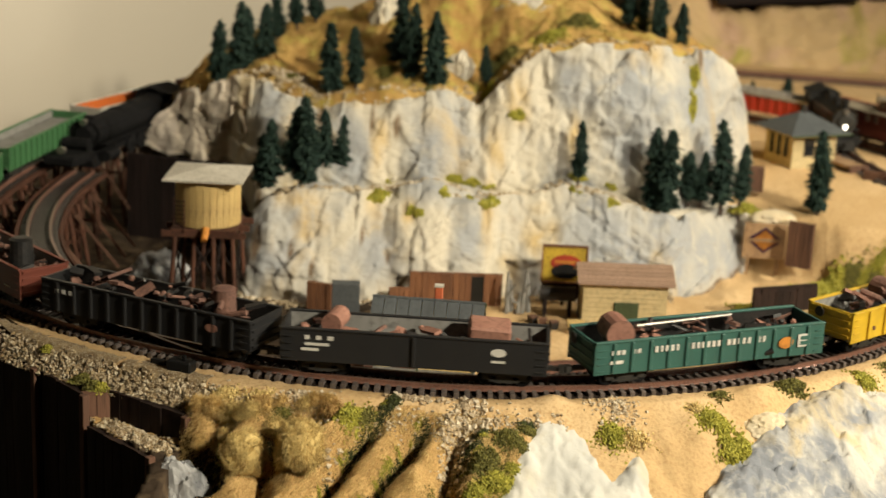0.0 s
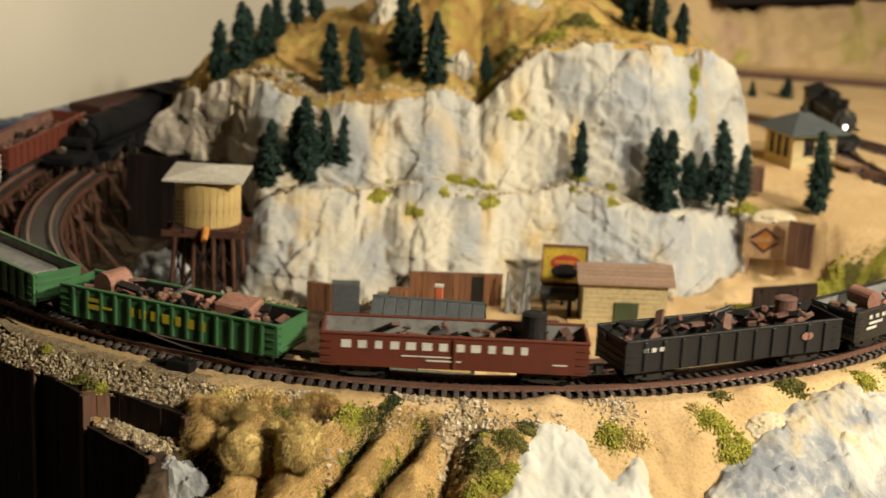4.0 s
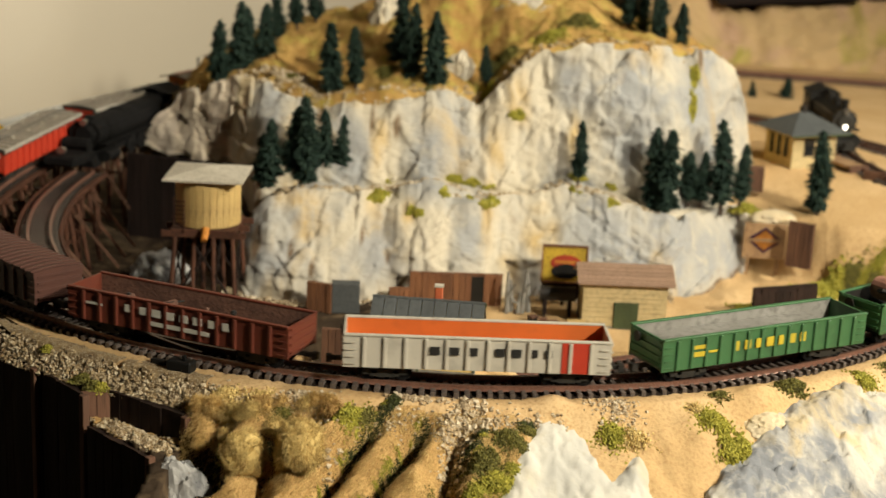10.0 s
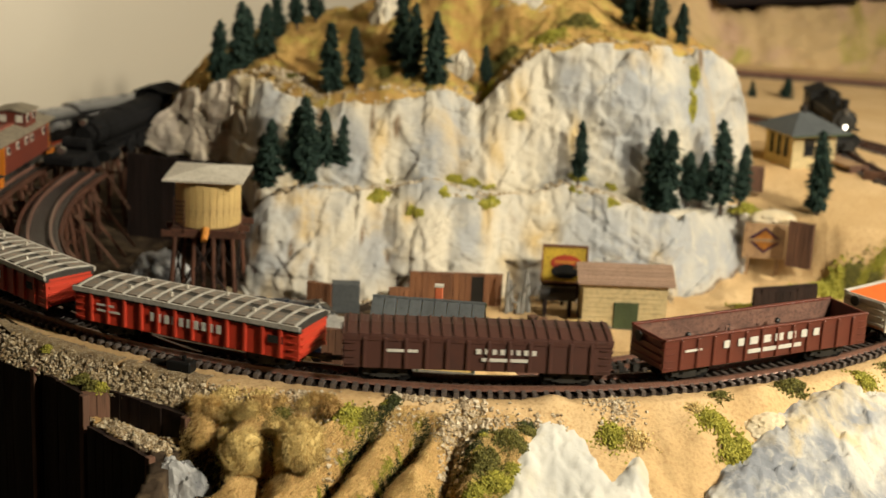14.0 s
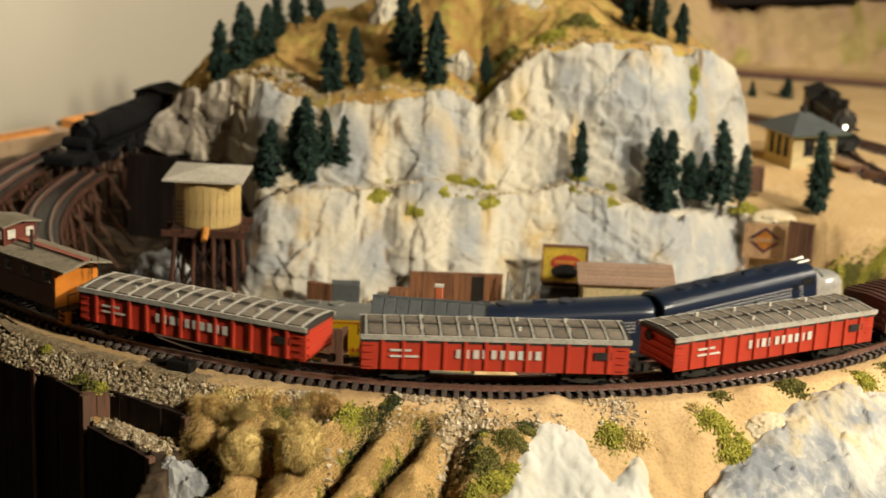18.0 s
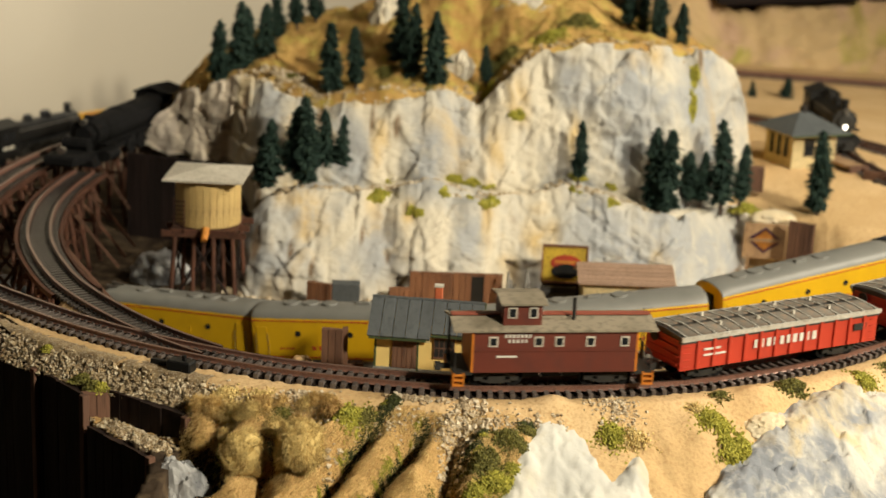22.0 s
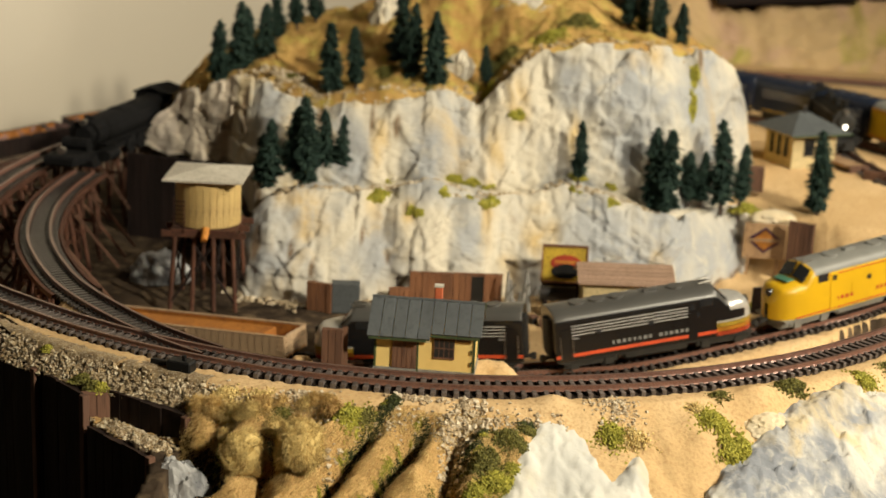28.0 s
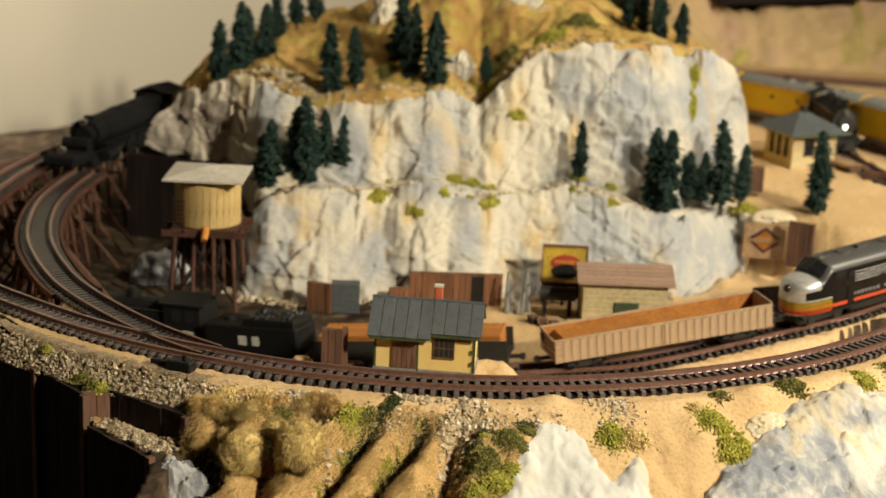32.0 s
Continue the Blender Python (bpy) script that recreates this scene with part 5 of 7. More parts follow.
    rib = mat("pale_hood_metal", (0.56, 0.54, 0.49), (0.44, 0.42, 0.37), 90, 0.4, 0.2, 0.1, c3=(0.30, 0.27, 0.22))
    panel = mat("grimy_hood_panel", (0.26, 0.235, 0.20), (0.17, 0.15, 0.125), 70, 0.55, 0.1, 0.15, c3=(0.34, 0.24, 0.17), per=0.35)
    for k in range(3):
        c = gondola("covered_gondola_car", red, red, L, 13, label="scarlet gondola car under a weathered grey hood with white lettering")
        roof_cover(c, L, hood, rib, mpan=panel)
        edge_strip(c, L, rib)
        glyphs(c, -0.024, 0.0265, 0.0180, 0.0052, 10, WHITE)
        plate(c, -0.060, -0.048, 0.0215, 0.0228, WHITE, name="number_bar")
        plate(c, -0.060, -0.044, 0.0180, 0.0192, WHITE, name="number_bar")
        plate(c, 0.056, 0.066, 0.0190, 0.0235, M["dirtyblack"])
        cars.append(c)
    for i, c in enumerate(cars):
        put(c, 0.0, gaps[i], gaps[i + 1] if i + 1 < len(gaps) else -1.822, VA, 0.104)
    c = caboose("red-brown wooden caboose with orange ends and a cupola")
    put(c, 0.0, -1.819, -1.819 - 0.119, VA, 0.064)


def passenger_train():
    blue = paint("navy_blue_paint", (0.010, 0.018, 0.042), 0.15, 0.3)
    blued = paint("blue_roof_paint", (0.010, 0.017, 0.036), 0.15, 0.3)
    gold = paint("gold_stripe", (0.5, 0.33, 0.06))
    yel = paint("chrome_yellow_paint", (0.62, 0.37, 0.008), 0.12, 0.4)
    gry = paint("warm_grey_paint", (0.19, 0.19, 0.175), 0.15, 0.45)
    redl = paint("red_line", (0.42, 0.05, 0.02))
    blk = paint("gloss_black_paint", (0.008, 0.008, 0.009), 0.1, 0.22)
    # black roof greyed: the light's sheen on it is put into the colour
    sheen_roof = paint("dusty_black_roof", (0.075, 0.073, 0.068), 0.1, 0.34)
    faded = paint("faded_grey_letters", (0.20, 0.20, 0.19))
    ored = paint("orange_red_stripe", (0.58, 0.075, 0.02))
    org = paint("orange_stripe", (0.65, 0.27, 0.02))
    slv = paint("silver_lines", (0.55, 0.54, 0.52))
    g = [-1.5985, -1.766, -1.930, -2.098, -2.270, -2.4355, -2.600, -2.775, -2.953, -3.135]
    bl_lines = [(0.0280 + 0.0024 * i, 0.0285 + 0.0024 * i, slv, 0.010, 0.044) for i in range(4)] + [(0.0125, 0.0138, gold, 0.0, 0.022)]
    up = [(0.0118, 0.0127, redl, 0.0, 0.014), (0.0390, 0.0398, redl, 0.0, 0.046)]
    spl = [(0.0296 + 0.0023 * i, 0.0301 + 0.0023 * i, slv, 0.012, 0.050) for i in range(4)] + [(0.0135, 0.0160, ored, 0.0, 0.030)]
    units = []
    units.append((diesel("cab_locomotive", True, blue, blued, M["chrome"], "navy blue streamlined cab locomotive with a silver nose", bl_lines), False))
    units.append((diesel("booster_locomotive", False, blue, blued, None, "navy blue streamlined booster locomotive", [(a, b, c, d, 0.014) for a, b, c, d, e in bl_lines]), False))
    for k in range(3):
        c = diesel("booster_locomotive", False, yel, gry, None, "yellow booster locomotive with grey roof and red lines", [(a, b, c, 0.0, 0.0) for a, b, c, d, e in up], under=gry)
        glyphs(c, -0.036, -0.008, 0.0180, 0.0028, 5, redl, -1, 0.0173)
        glyphs(c, 0.012, 0.044, 0.0180, 0.0028, 7, redl, -1, 0.0173)
        glyphs(c, -0.060, -0.048, 0.0180, 0.0014, 5, redl, -1, 0.0173, name="number_bar")
        units.append((c, False))
    c = diesel("cab_locomotive", True, yel, gry, yel, "yellow streamlined cab locomotive with grey roof", up, under=gry)
    glyphs(c, -0.040, -0.012, 0.0180, 0.0028, 7, redl, 1, 0.0173)
    glyphs(c, 0.010, 0.034, 0.0180, 0.0028, 5, redl, 1, 0.0173)
    part("anti_glare_panel", box(B(), 0.0605, 0.0690, -0.0075, 0.0075, 0.0378, 0.0387, bevel=0.0003), paint("green_panel", (0.05, 0.16, 0.10)), c)
    units.append((c, True))
    for k in range(2):
        c = diesel("cab_locomotive", True, blk, sheen_roof, M["chrome"], "black streamlined cab locomotive with silver nose and orange bands", spl, 0.154, nosemid=1)
        side = 1 if k else -1
        x0 = -0.0395 if k else -0.036
        glyphs(c, x0, x0 + 0.064, 0.0186, 0.0026, 16, faded, side, 0.0173, skip=(8,))
        plate(c, -0.072, -0.060, 0.0268, 0.0280, faded, 0.0173, side, "number_bar")
        for z, cc in ((0.0112, ored), (0.0145, org), (0.0178, M["sign_yellow"]), (0.0211, WHITE)):
            bm = B()
            rows, n = shell(0.154, True)
            last = None
            for r in rows[12:]:
                x, y = r[1][0], abs(r[1][1])
                pr = [(x, sy * (y + 0.0004), zz) for sy in (-1, 1) for zz in (z, z + (0.0014 if cc is WHITE else 0.0031))]
                v = [bm.verts.new(p) for p in pr]
                if last:
                    bm.faces.new((last[0], v[0], v[1], last[1]))
                    bm.faces.new((last[2], last[3], v[3], v[2]))
                last = v
            bm.faces.new((last[0], last[2], last[3], last[1]))
            r = bmesh.ops.solidify(bm, geom=list(bm.faces), thickness=0.0005)
            bmesh.ops.recalc_face_normals(bm, faces=bm.faces)
            part("nose_band", bm, cc, c)
        units.append((c, bool(k)))
    for i, (c, flip) in enumerate(units):
        back = 0.004 if i == 6 else 0.0
        put(c, SB, g[i] - back, g[i + 1] - back, VB, 0.100, flip)
    tan = mat("tan_plank_siding", (0.44, 0.31, 0.19), (0.37, 0.25, 0.145), 60, 0.75, bump=0.2, stretch=(1, 1, 0.15))
    rust = mat("rust_orange_load", (0.44, 0.17, 0.025), (0.32, 0.115, 0.018), 60, 0.8)
    yl = paint("ochre_yellow_paint", (0.50, 0.27, 0.02), 0.2)
    c = gondola("work_gondola_car", tan, rust, 0.168, 2, top=0.0272, label="tan wooden gondola car with a rust orange interior")
    me = None
    for i in range(27):
        for s in (-1, 1):
            x = -0.081 + 0.162 * i / 26
            if me is None:
                me = part("plank", box(B(), -0.0027, 0.0027, -0.0006, 0.0001, 0.0106, 0.0266), tan, c, at=pose(x, s * 0.0168, 0, 0, 0, 0 if s < 0 else 180)).data
            else:
                part("plank", me, None, c, at=pose(x, s * 0.0168, 0, 0, 0, 0 if s < 0 else 180))
    part("load", box(B(), -0.074, 0.060, -0.0135, 0.0135, 0.0135, 0.0245), rust, c)
    put(c, SB, g[8], g[9], VB, 0.116)
    c = flat_load_car("black flat car with a rust orange timber lattice", M["dirtyblack"], rust, 0.142)
    put(c, SB, -3.150, -3.304, VB, 0.100)
    c = tender("tender", "black coal tender with white letters", 0.078, "cars of the passenger train")
    put(c, SB, -3.305, -3.390, VB, 0.045)
    c = steam("steam_locomotive", "black steam locomotive pushing its tender", 0.150, "cars of the passenger train")
    put(c, SB, -3.392, -3.552, VB, 0.070, True)
    c = gondola("work_gondola_car", yl, rust, 0.152, 9, label="ochre yellow gondola car with a brown load")
    scrap(c, 0.152, 21, 0.028, 30, ("scrap", "scrap_dk", "scrap"))
    put(c, SB, -3.556, -3.731, VB, 0.104)
    for k in range(3):
        c = gondola("work_gondola_car", M["wood_dk"], rust, 0.152, 9, label="dark brown gondola car with rust orange load")
        scrap(c, 0.152, 31 + k, 0.031, 40, ("scrap", "scrap_dk", "scrap"))
        put(c, SB, -3.736 - 0.175 * k, -3.906 - 0.175 * k, VB, 0.104)


freight_train()
passenger_train()


def motions():
    for car, s0, v, base, flip in TRAIN:
        rows = []
        for t in np.linspace(0.0, 32.0, 81):
            s = s0 + v * t - (0.0025 * (t - 25.0 + math.hypot(t - 25.0, 1.2)) if v == VB else 0.0)
            a, b = MAIN.at(s - base / 2), MAIN.at(s + base / 2)
            d = b - a
            m = Matrix.Translation((a + b) / 2) @ Matrix.Rotation(math.atan2(d.y, d.x), 4, "Z") @ Matrix.Rotation(-math.asin(d.z / d.length), 4, "Y")
            if flip:
                m = m @ Matrix.Rotation(math.pi, 4, "Z")
            rows.append((float(t), m))
        walk(car, rows)


# parked on the trestle and on the siding
c = steam("steam_locomotive", "black steam locomotive parked on the trestle track", 0.17, low=True)
part("front_deck", box(B(), 0.085, 0.120, -0.013, 0.013, 0.010, 0.019, bevel=0.002), M["soot"], c)
part("deck_headlight", tube(B(), (0.112, 0, 0.0235), (0.1165, 0, 0.0235), 0.0032, n=14), M["steel"], c)
part("feedwater_tank", tube(B(), (0.088, -0.010, 0.024), (0.088, 0.010, 0.024), 0.0055, n=14), M["soot"], c)
c.matrix_basis = TRESTLE.stance(0.610) @ Matrix.Rotation(math.pi, 4, "Z") @ Matrix.Diagonal((1.10, 1.18, 0.98, 1))
for o in list(c.children):
    if o.data.materials and o.data.materials[0] in (M["black"], M["dirtyblack"], M["steel"]) and "headlight" not in o.name:
        o.data.materials[0] = M["soot"]
c = tender("tender", "black coal tender of the parked locomotive", 0.09)
c.matrix_basis = TRESTLE.stance(0.735) @ Matrix.Rotation(math.pi, 4, "Z")
c = steam("steam_locomotive", "black steam locomotive with a lit headlight on the station siding", 0.13)
part("lit_headlight", tube(B(), (0.0585, 0, 0.0250), (0.0595, 0, 0.0250), 0.0020, n=14), M["lamp_glow"], c, "glowing white headlight")
c.matrix_basis = SIDING.stance(0.285) @ Matrix.Rotation(math.pi, 4, "Z")
# ---- buildings and things in the valley ----
def gable_house(name, m, width, depth, eave, ridge, wallm, roofm, over, label, strips=9, trim=None, split=None):
    """Board walls, corner trim, a gable roof of sheets along x; doors and windows are added by the caller."""
    h = tagged(empty(name, m), label, "building")
    w, d = width / 2, depth / 2
    part("wall", prism(B(), [(-d, 0), (d, 0), (d, eave), (0, ridge - 0.001), (-d, eave)], -w, w), wallm, h)
    part("foundation", box(B(), -w - 0.001, w + 0.001, -d - 0.001, d + 0.001, -0.012, 0.0014), M["grey_in"], h)
    slope = math.atan2(ridge - eave, d)
    run = (d + over) / math.cos(slope)
    for s in (-1, 1):
        for i in range(strips):
            a, b = -w - over + (width + 2 * over) * i / strips, -w - over + (width + 2 * over) * (i + 1) / strips
            ext = 0.0045 if split is not None and s < 0 and (a + b) / 2 < split else 0.0
            part("roof_sheet", box(B(), a + 0.0002, b - 0.0002, -run - ext, 0.0004, 0, 0.0011), roofm, h, at=pose(0, 0, ridge, math.degrees(slope) if s < 0 else math.degrees(slope), 0, 0 if s < 0 else 180))
        if trim:
            for x in (-w, w):
                part("corner_trim", box(B(), x - 0.0007, x + 0.0007, s * d - 0.0007, s * d + 0.0007, 0, eave), trim, h)
    part("ridge_cap", tube(B(), (-w - over, 0, ridge + 0.0009), (w + over, 0, ridge + 0.0009), 0.0011, n=8), roofm, h)
    return h


def leaf(h, name, x0, x1, z0, z1, y, m, label="", depth=0.0006):
    return part(name, box(B(), x0, x1, y - depth, y, z0, z1), m, h, label)


def depot():
    d = 0.031
    h = gable_house("depot", pose(-0.0075, 0.962, -0.0365, 0, 0, -5), 0.0645, d, 0.0310, 0.0432, M["yellow_wall"], M["grey_roof"], 0.0048, "small cream yellow depot with blue-grey sheet roof and green trim", 9, M["green_trim"], 0.002)
    f = -d / 2
    for i in range(16):
        x = -0.030 + 0.060 * i / 15
        part("siding_batten", box(B(), x - 0.0003, x + 0.0003, f - 0.00004, f, 0.0016, 0.0300), M["yellow_wall"], h)
    door = leaf(h, "door", -0.0205, -0.0055, 0.0016, 0.0225, f - 0.0003, M["wood"], "brown double plank door", 0.0009)
    for i in range(5):
        x = -0.0195 + 0.013 * i / 4
        leaf(door, "door_plank", x - 0.0014, x + 0.0014, 0.002, 0.0220, f - 0.0012, M["wood"], depth=0.0003)
    leaf(h, "door_post", -0.0049, -0.0038, 0.0, 0.030, f - 0.0003, M["green_trim"], depth=0.0008)
    win = leaf(h, "window", 0.0060, 0.0195, 0.0098, 0.0240, f - 0.0003, M["wood"], "brown framed window", 0.0009)
    for i in range(4):
        x = 0.0079 + 0.0097 * i / 3
        leaf(win, "pane", x - 0.0013, x + 0.0013, 0.0112, 0.0166, f - 0.0012, M["glass"], depth=0.0002)
        leaf(win, "pane", x - 0.0013, x + 0.0013, 0.0176, 0.0228, f - 0.0012, M["glass"], depth=0.0002)
    # brown patch on the wall that paints the shade under the eave
    leaf(h, "eave_shade_board", 0.0205, 0.0300, 0.0222, 0.0262, f - 0.0003, M["wood"], depth=0.0007)
    leaf(h, "name_board", -0.0030, 0.0035, 0.0212, 0.0252, f - 0.0030, M["cream"], "small cream notice board", 0.0008)
    for i in range(3):
        leaf(h, "notice_mark", -0.0020 + 0.0018 * i, -0.0008 + 0.0018 * i, 0.0224, 0.0242, f - 0.0038, M["green_trim"], depth=0.0002)
    part("fascia", box(B(), -0.0358, 0.0015, f - 0.0086, f - 0.0078, 0.0228, 0.0244), M["green_trim"], h)
    part("fascia", box(B(), 0.0020, 0.0358, f - 0.0054, f - 0.0046, 0.0255, 0.0270), M["green_trim"], h)
    part("bargeboard", box(B(), 0.0371, 0.0378, -0.0010, 0.0010, 0.0410, 0.0445), M["green_trim"], h)
    c = part("chimney", box(B(), 0.0035, 0.0085, 0.0015, 0.0065, 0.036, 0.0525, bevel=0.0004), M["brick"], h, "orange-red chimney")
    part("chimney_cap", box(B(), 0.0031, 0.0089, 0.0011, 0.0069, 0.0525, 0.0536), M["white"], c)
    for z in (0.006, 0.014):
        leaf(h, "side_bracket", 0.0300, 0.0310, z, z + 0.003, f - 0.0007, M["green_trim"])


def barn():
    d = 0.034
    h = gable_house("shed", pose(0.1455, 1.187, -0.0745, 0, 0, 2), 0.066, d, 0.0385, 0.0470, M["cream"], M["pink_roof"], 0.0050, "ochre board shed with a pinkish brown shingle roof", 1)
    f = -d / 2
    slope = math.degrees(math.atan2(0.0085, d / 2))
    run = (d / 2 + 0.005) / math.cos(radians(slope))
    for k in range(11):
        part("shingle_course", box(B(), -0.0388, 0.0388, -0.0006 - run * (k + 1) / 11, -0.0004 - run * k / 11, 0.0011, 0.0017 + 0.0003 * (k % 2)), M["pink_roof"], h, at=pose(0, 0, 0.0470, slope))
    for k in range(9):
        leaf(h, "board", -0.0335, 0.0335, 0.001 + k * 0.004, 0.0046 + k * 0.004, f, M["cream"], depth=0.0005 + 0.0002 * (k % 2))
    dr = leaf(h, "door", -0.0085, 0.0110, 0.0, 0.0215, f - 0.0008, M["green_trim"], "dark green sliding door", 0.0009)
    for i in range(4):
        leaf(dr, "door_board", -0.0082 + 0.0048 * i, -0.0038 + 0.0048 * i, 0.0006, 0.0208, f - 0.0017, M["green_trim"], depth=0.0003)
    for s in (-1, 1):
        part("bargeboard", box(B(), 0.0388, 0.0398, -run, 0.0, -0.0010, 0.0016), M["white"], h, "white gable edge board", at=pose(0, 0, 0.0470, slope, 0, 0 if s < 0 else 180) if s < 0 else pose(0, 0, 0.0470, -slope) @ Matrix.Scale(-1, 4, (0, 1, 0)))


def billboard():
    h = tagged(empty("billboard", pose(0.1005, 1.222, -0.0745)), "yellow billboard with a red and black oval in a dark frame", "billboard")
    for x in (-0.015, 0.0, 0.015):
        part("post", box(B(), x - 0.0011, x + 0.0011, 0.0, 0.0022, 0, 0.050), M["wood_dk"], h)
    b = part("board", box(B(), -0.0178, 0.0178, -0.0012, 0.0, 0.0215, 0.0505), M["sign_yellow"], h)
    for x0, x1, z0, z1 in ((-0.0190, 0.0190, 0.0505, 0.0522), (-0.0190, 0.0190, 0.0200, 0.0215), (-0.0190, -0.0176, 0.0215, 0.0505), (0.0176, 0.0190, 0.0215, 0.0505)):
        part("frame_rail", box(B(), x0, x1, -0.0020, 0.0004, z0, z1), M["plank"], h)
    for c, r, z, y in ((M["red"], 0.0125, 0.0372, -0.0014), (M["black"], 0.0115, 0.0300, -0.0017)):
        bm = tube(B(), (0.001, y, z), (0.001, y - 0.0003, z), r, n=24)
        bmesh.ops.scale(bm, vec=(1, 1, 0.55), space=Matrix.Translation((-0.001, 0, -z)), verts=bm.verts)
        part("painted_oval", bm, c, b)
    part("painted_mark", box(B(), -0.008, 0.010, -0.0019, -0.0017, 0.0368, 0.0392), M["orange"], b)
    part("lattice", box(B(), -0.0178, 0.0178, 0.0002, 0.0010, 0.006, 0.0195), M["wood_dk"], h)


def barrel_tank():
    h = tagged(empty("oil_tank", pose(0.0945, 1.195, -0.0745)), "dark rusty horizontal oil tank on wooden cradles", "tank")
    part("tank", tube(B(), (-0.0145, 0, 0.0185), (0.0145, 0, 0.0185), 0.0060, n=18), M["scrap_dk"], h)
    for x in (-0.010, 0.010):
        part("cradle", box(B(), x - 0.0014, x + 0.0014, -0.0055, 0.0055, 0, 0.0145), M["wood_dk"], h)
    rnd = random.Random(8)
    for i, (x, y) in enumerate(((0.082, 1.165), (0.090, 1.160), (0.074, 1.17))):
        g = tagged(empty("crate", pose(x, y, -0.0745, 0, 0, 20 * i)), "weathered grey-brown wooden crate", "crate", "crates by the shed")
        part("box", box(B(), -0.0032, 0.0032, -0.003, 0.003, 0, 0.006, bevel=0.0003), M["scrap_dk"] if i else M["wood"], g)
        part("lid", box(B(), -0.0036, 0.0036, -0.0034, 0.0034, 0.006, 0.0068), M["wood"], g)
    part_h = tagged(empty("loading_platform", pose(0.1145, 1.155, -0.0745)), "tan wooden loading platform beside the shed", "platform")
    part("deck", box(B(), -0.014, 0.0, -0.006, 0.006, 0.006, 0.0085), M["tank"], part_h)
    for x in (-0.012, -0.002):
        for y in (-0.005, 0.005):
            part("leg", box(B(), x - 0.0008, x + 0.0008, y - 0.0008, y + 0.0008, 0, 0.006), M["wood_dk"], part_h)


def plank_wall(name, p0, p1, z0, z1, m, label, n=None, ragged=0.0, thick=0.003, seed=1, category="wall", skip=()):
    a, b = Vector((*p0, 0)), Vector((*p1, 0))
    d = b - a
    h = tagged(empty(name, Matrix.Translation((a.x, a.y, z0)) @ Matrix.Rotation(math.atan2(d.y, d.x), 4, "Z")), label, category)
    n = n or max(2, int(d.length / 0.006))
    rnd = random.Random(seed)
    part("backing", box(B(), 0, d.length, 0.0006, thick, 0, (z1 - z0) * 0.985), m, h)
    for i in range(n):
        if i in skip:
            # flat black panel in place of the darkness inside the opening
            part("opening", box(B(), d.length * i / n, d.length * (i + 1) / n, -0.0002, 0.0007, 0, (z1 - z0) * 0.9), M["black"], h)
            continue
        part("plank", box(B(), d.length * i / n + 0.0002, d.length * (i + 1) / n - 0.0002, -rnd.uniform(0.0004, 0.0012), 0.0010, 0, (z1 - z0) * (1 - rnd.uniform(0, ragged))), m, h)
    return h


def rect_stack(name, x, y, z, w, label, m):
    h = tagged(empty(name, pose(x, y, z, 0, 0, 6)), label, "lumber")
    for i in range(5):
        part("board", box(B(), -w + 0.001 * (i % 2), w - 0.001 * i * 0.4, -0.006, 0.006 - 0.001 * i, 0.0022 * i, 0.0022 * i + 0.0018), m, h)


def water_tower():
    h = tagged(empty("water_tower", pose(-0.188, 1.19, -0.0745)), "ochre wooden water tank on a brown timber frame", "water tower")
    top = 0.0640
    tx = 0.0
    n = 30
    r = 0.0245
    for i in range(n):
        w = 2 * math.pi * i / n
        part("stave", box(B(), -r * math.pi / n + 0.00006, r * math.pi / n - 0.00006, -0.0012, 0.0, top + 0.003, top + 0.041), M["tank"], h, at=pose(tx + r * math.cos(w), r * math.sin(w), 0, 0, 0, math.degrees(w) + 90))
    part("tank_core", tube(B(), (tx, 0, top + 0.002), (tx, 0, top + 0.0405), r - 0.0011, n=30), M["tank"], h)
    for z in (0.008, 0.018, 0.028, 0.037):
        part("hoop", tube(B(), (tx, 0, top + z), (tx, 0, top + z + 0.0006), r + 0.0014, n=36), M["tank"], h)
    rf = 0.0312
    bm = B()
    box(bm, tx - rf, tx + rf, -rf, rf, top + 0.0410, top + 0.0425)
    part("roof_board", bm, M["white"], h, "pale grey flat roof")
    bm = B()
    v = [bm.verts.new((tx + sx * rf, sy * rf, top + 0.0426)) for sx, sy in ((-1, -1), (1, -1), (1, 1), (-1, 1))]
    a = bm.verts.new((tx, 0, top + 0.0485))
    for i in range(4):
        bm.faces.new((v[i], v[(i + 1) % 4], a))
    bm.faces.new(v[::-1])
    part("roof", bm, M["white"], h, "pale grey low pyramid roof")
    part("platform", box(B(), tx - 0.0255, tx + 0.0255, -0.0255, 0.0255, top + 0.0005, top + 0.002), M["wood_red"], h)
    for y in (-0.024, 0.0, 0.024):
        part("joist", box(B(), tx - 0.033, tx + 0.033, y - 0.0011, y + 0.0011, top - 0.0045, top + 0.0004), M["wood_red"], h)
    for sx in (-1, -0.33, 0.33, 1):
        for sy in (-1, 1):
            part("leg", tube(B(), (tx + sx * 0.026, sy * 0.028, 0), (tx + sx * 0.0225, sy * 0.023, top - 0.0045), 0.0019, n=8), M["wood_red"], h)
        for sy in (-1, 1):
            part("brace", tube(B(), (tx + sx * 0.026, sy * 0.028, 0.006), (tx + sx * 0.0225, -sy * 0.023, top - 0.010), 0.0009, n=6), M["wood_dk"], h)
    for sy in (-1, 1):
        for sx in (-1, 1):
            part("brace", tube(B(), (tx + sx * 0.026, sy * 0.0282, 0.006), (tx - sx * 0.008, sy * 0.024, top - 0.010), 0.0010, n=6), M["wood_dk"], h)
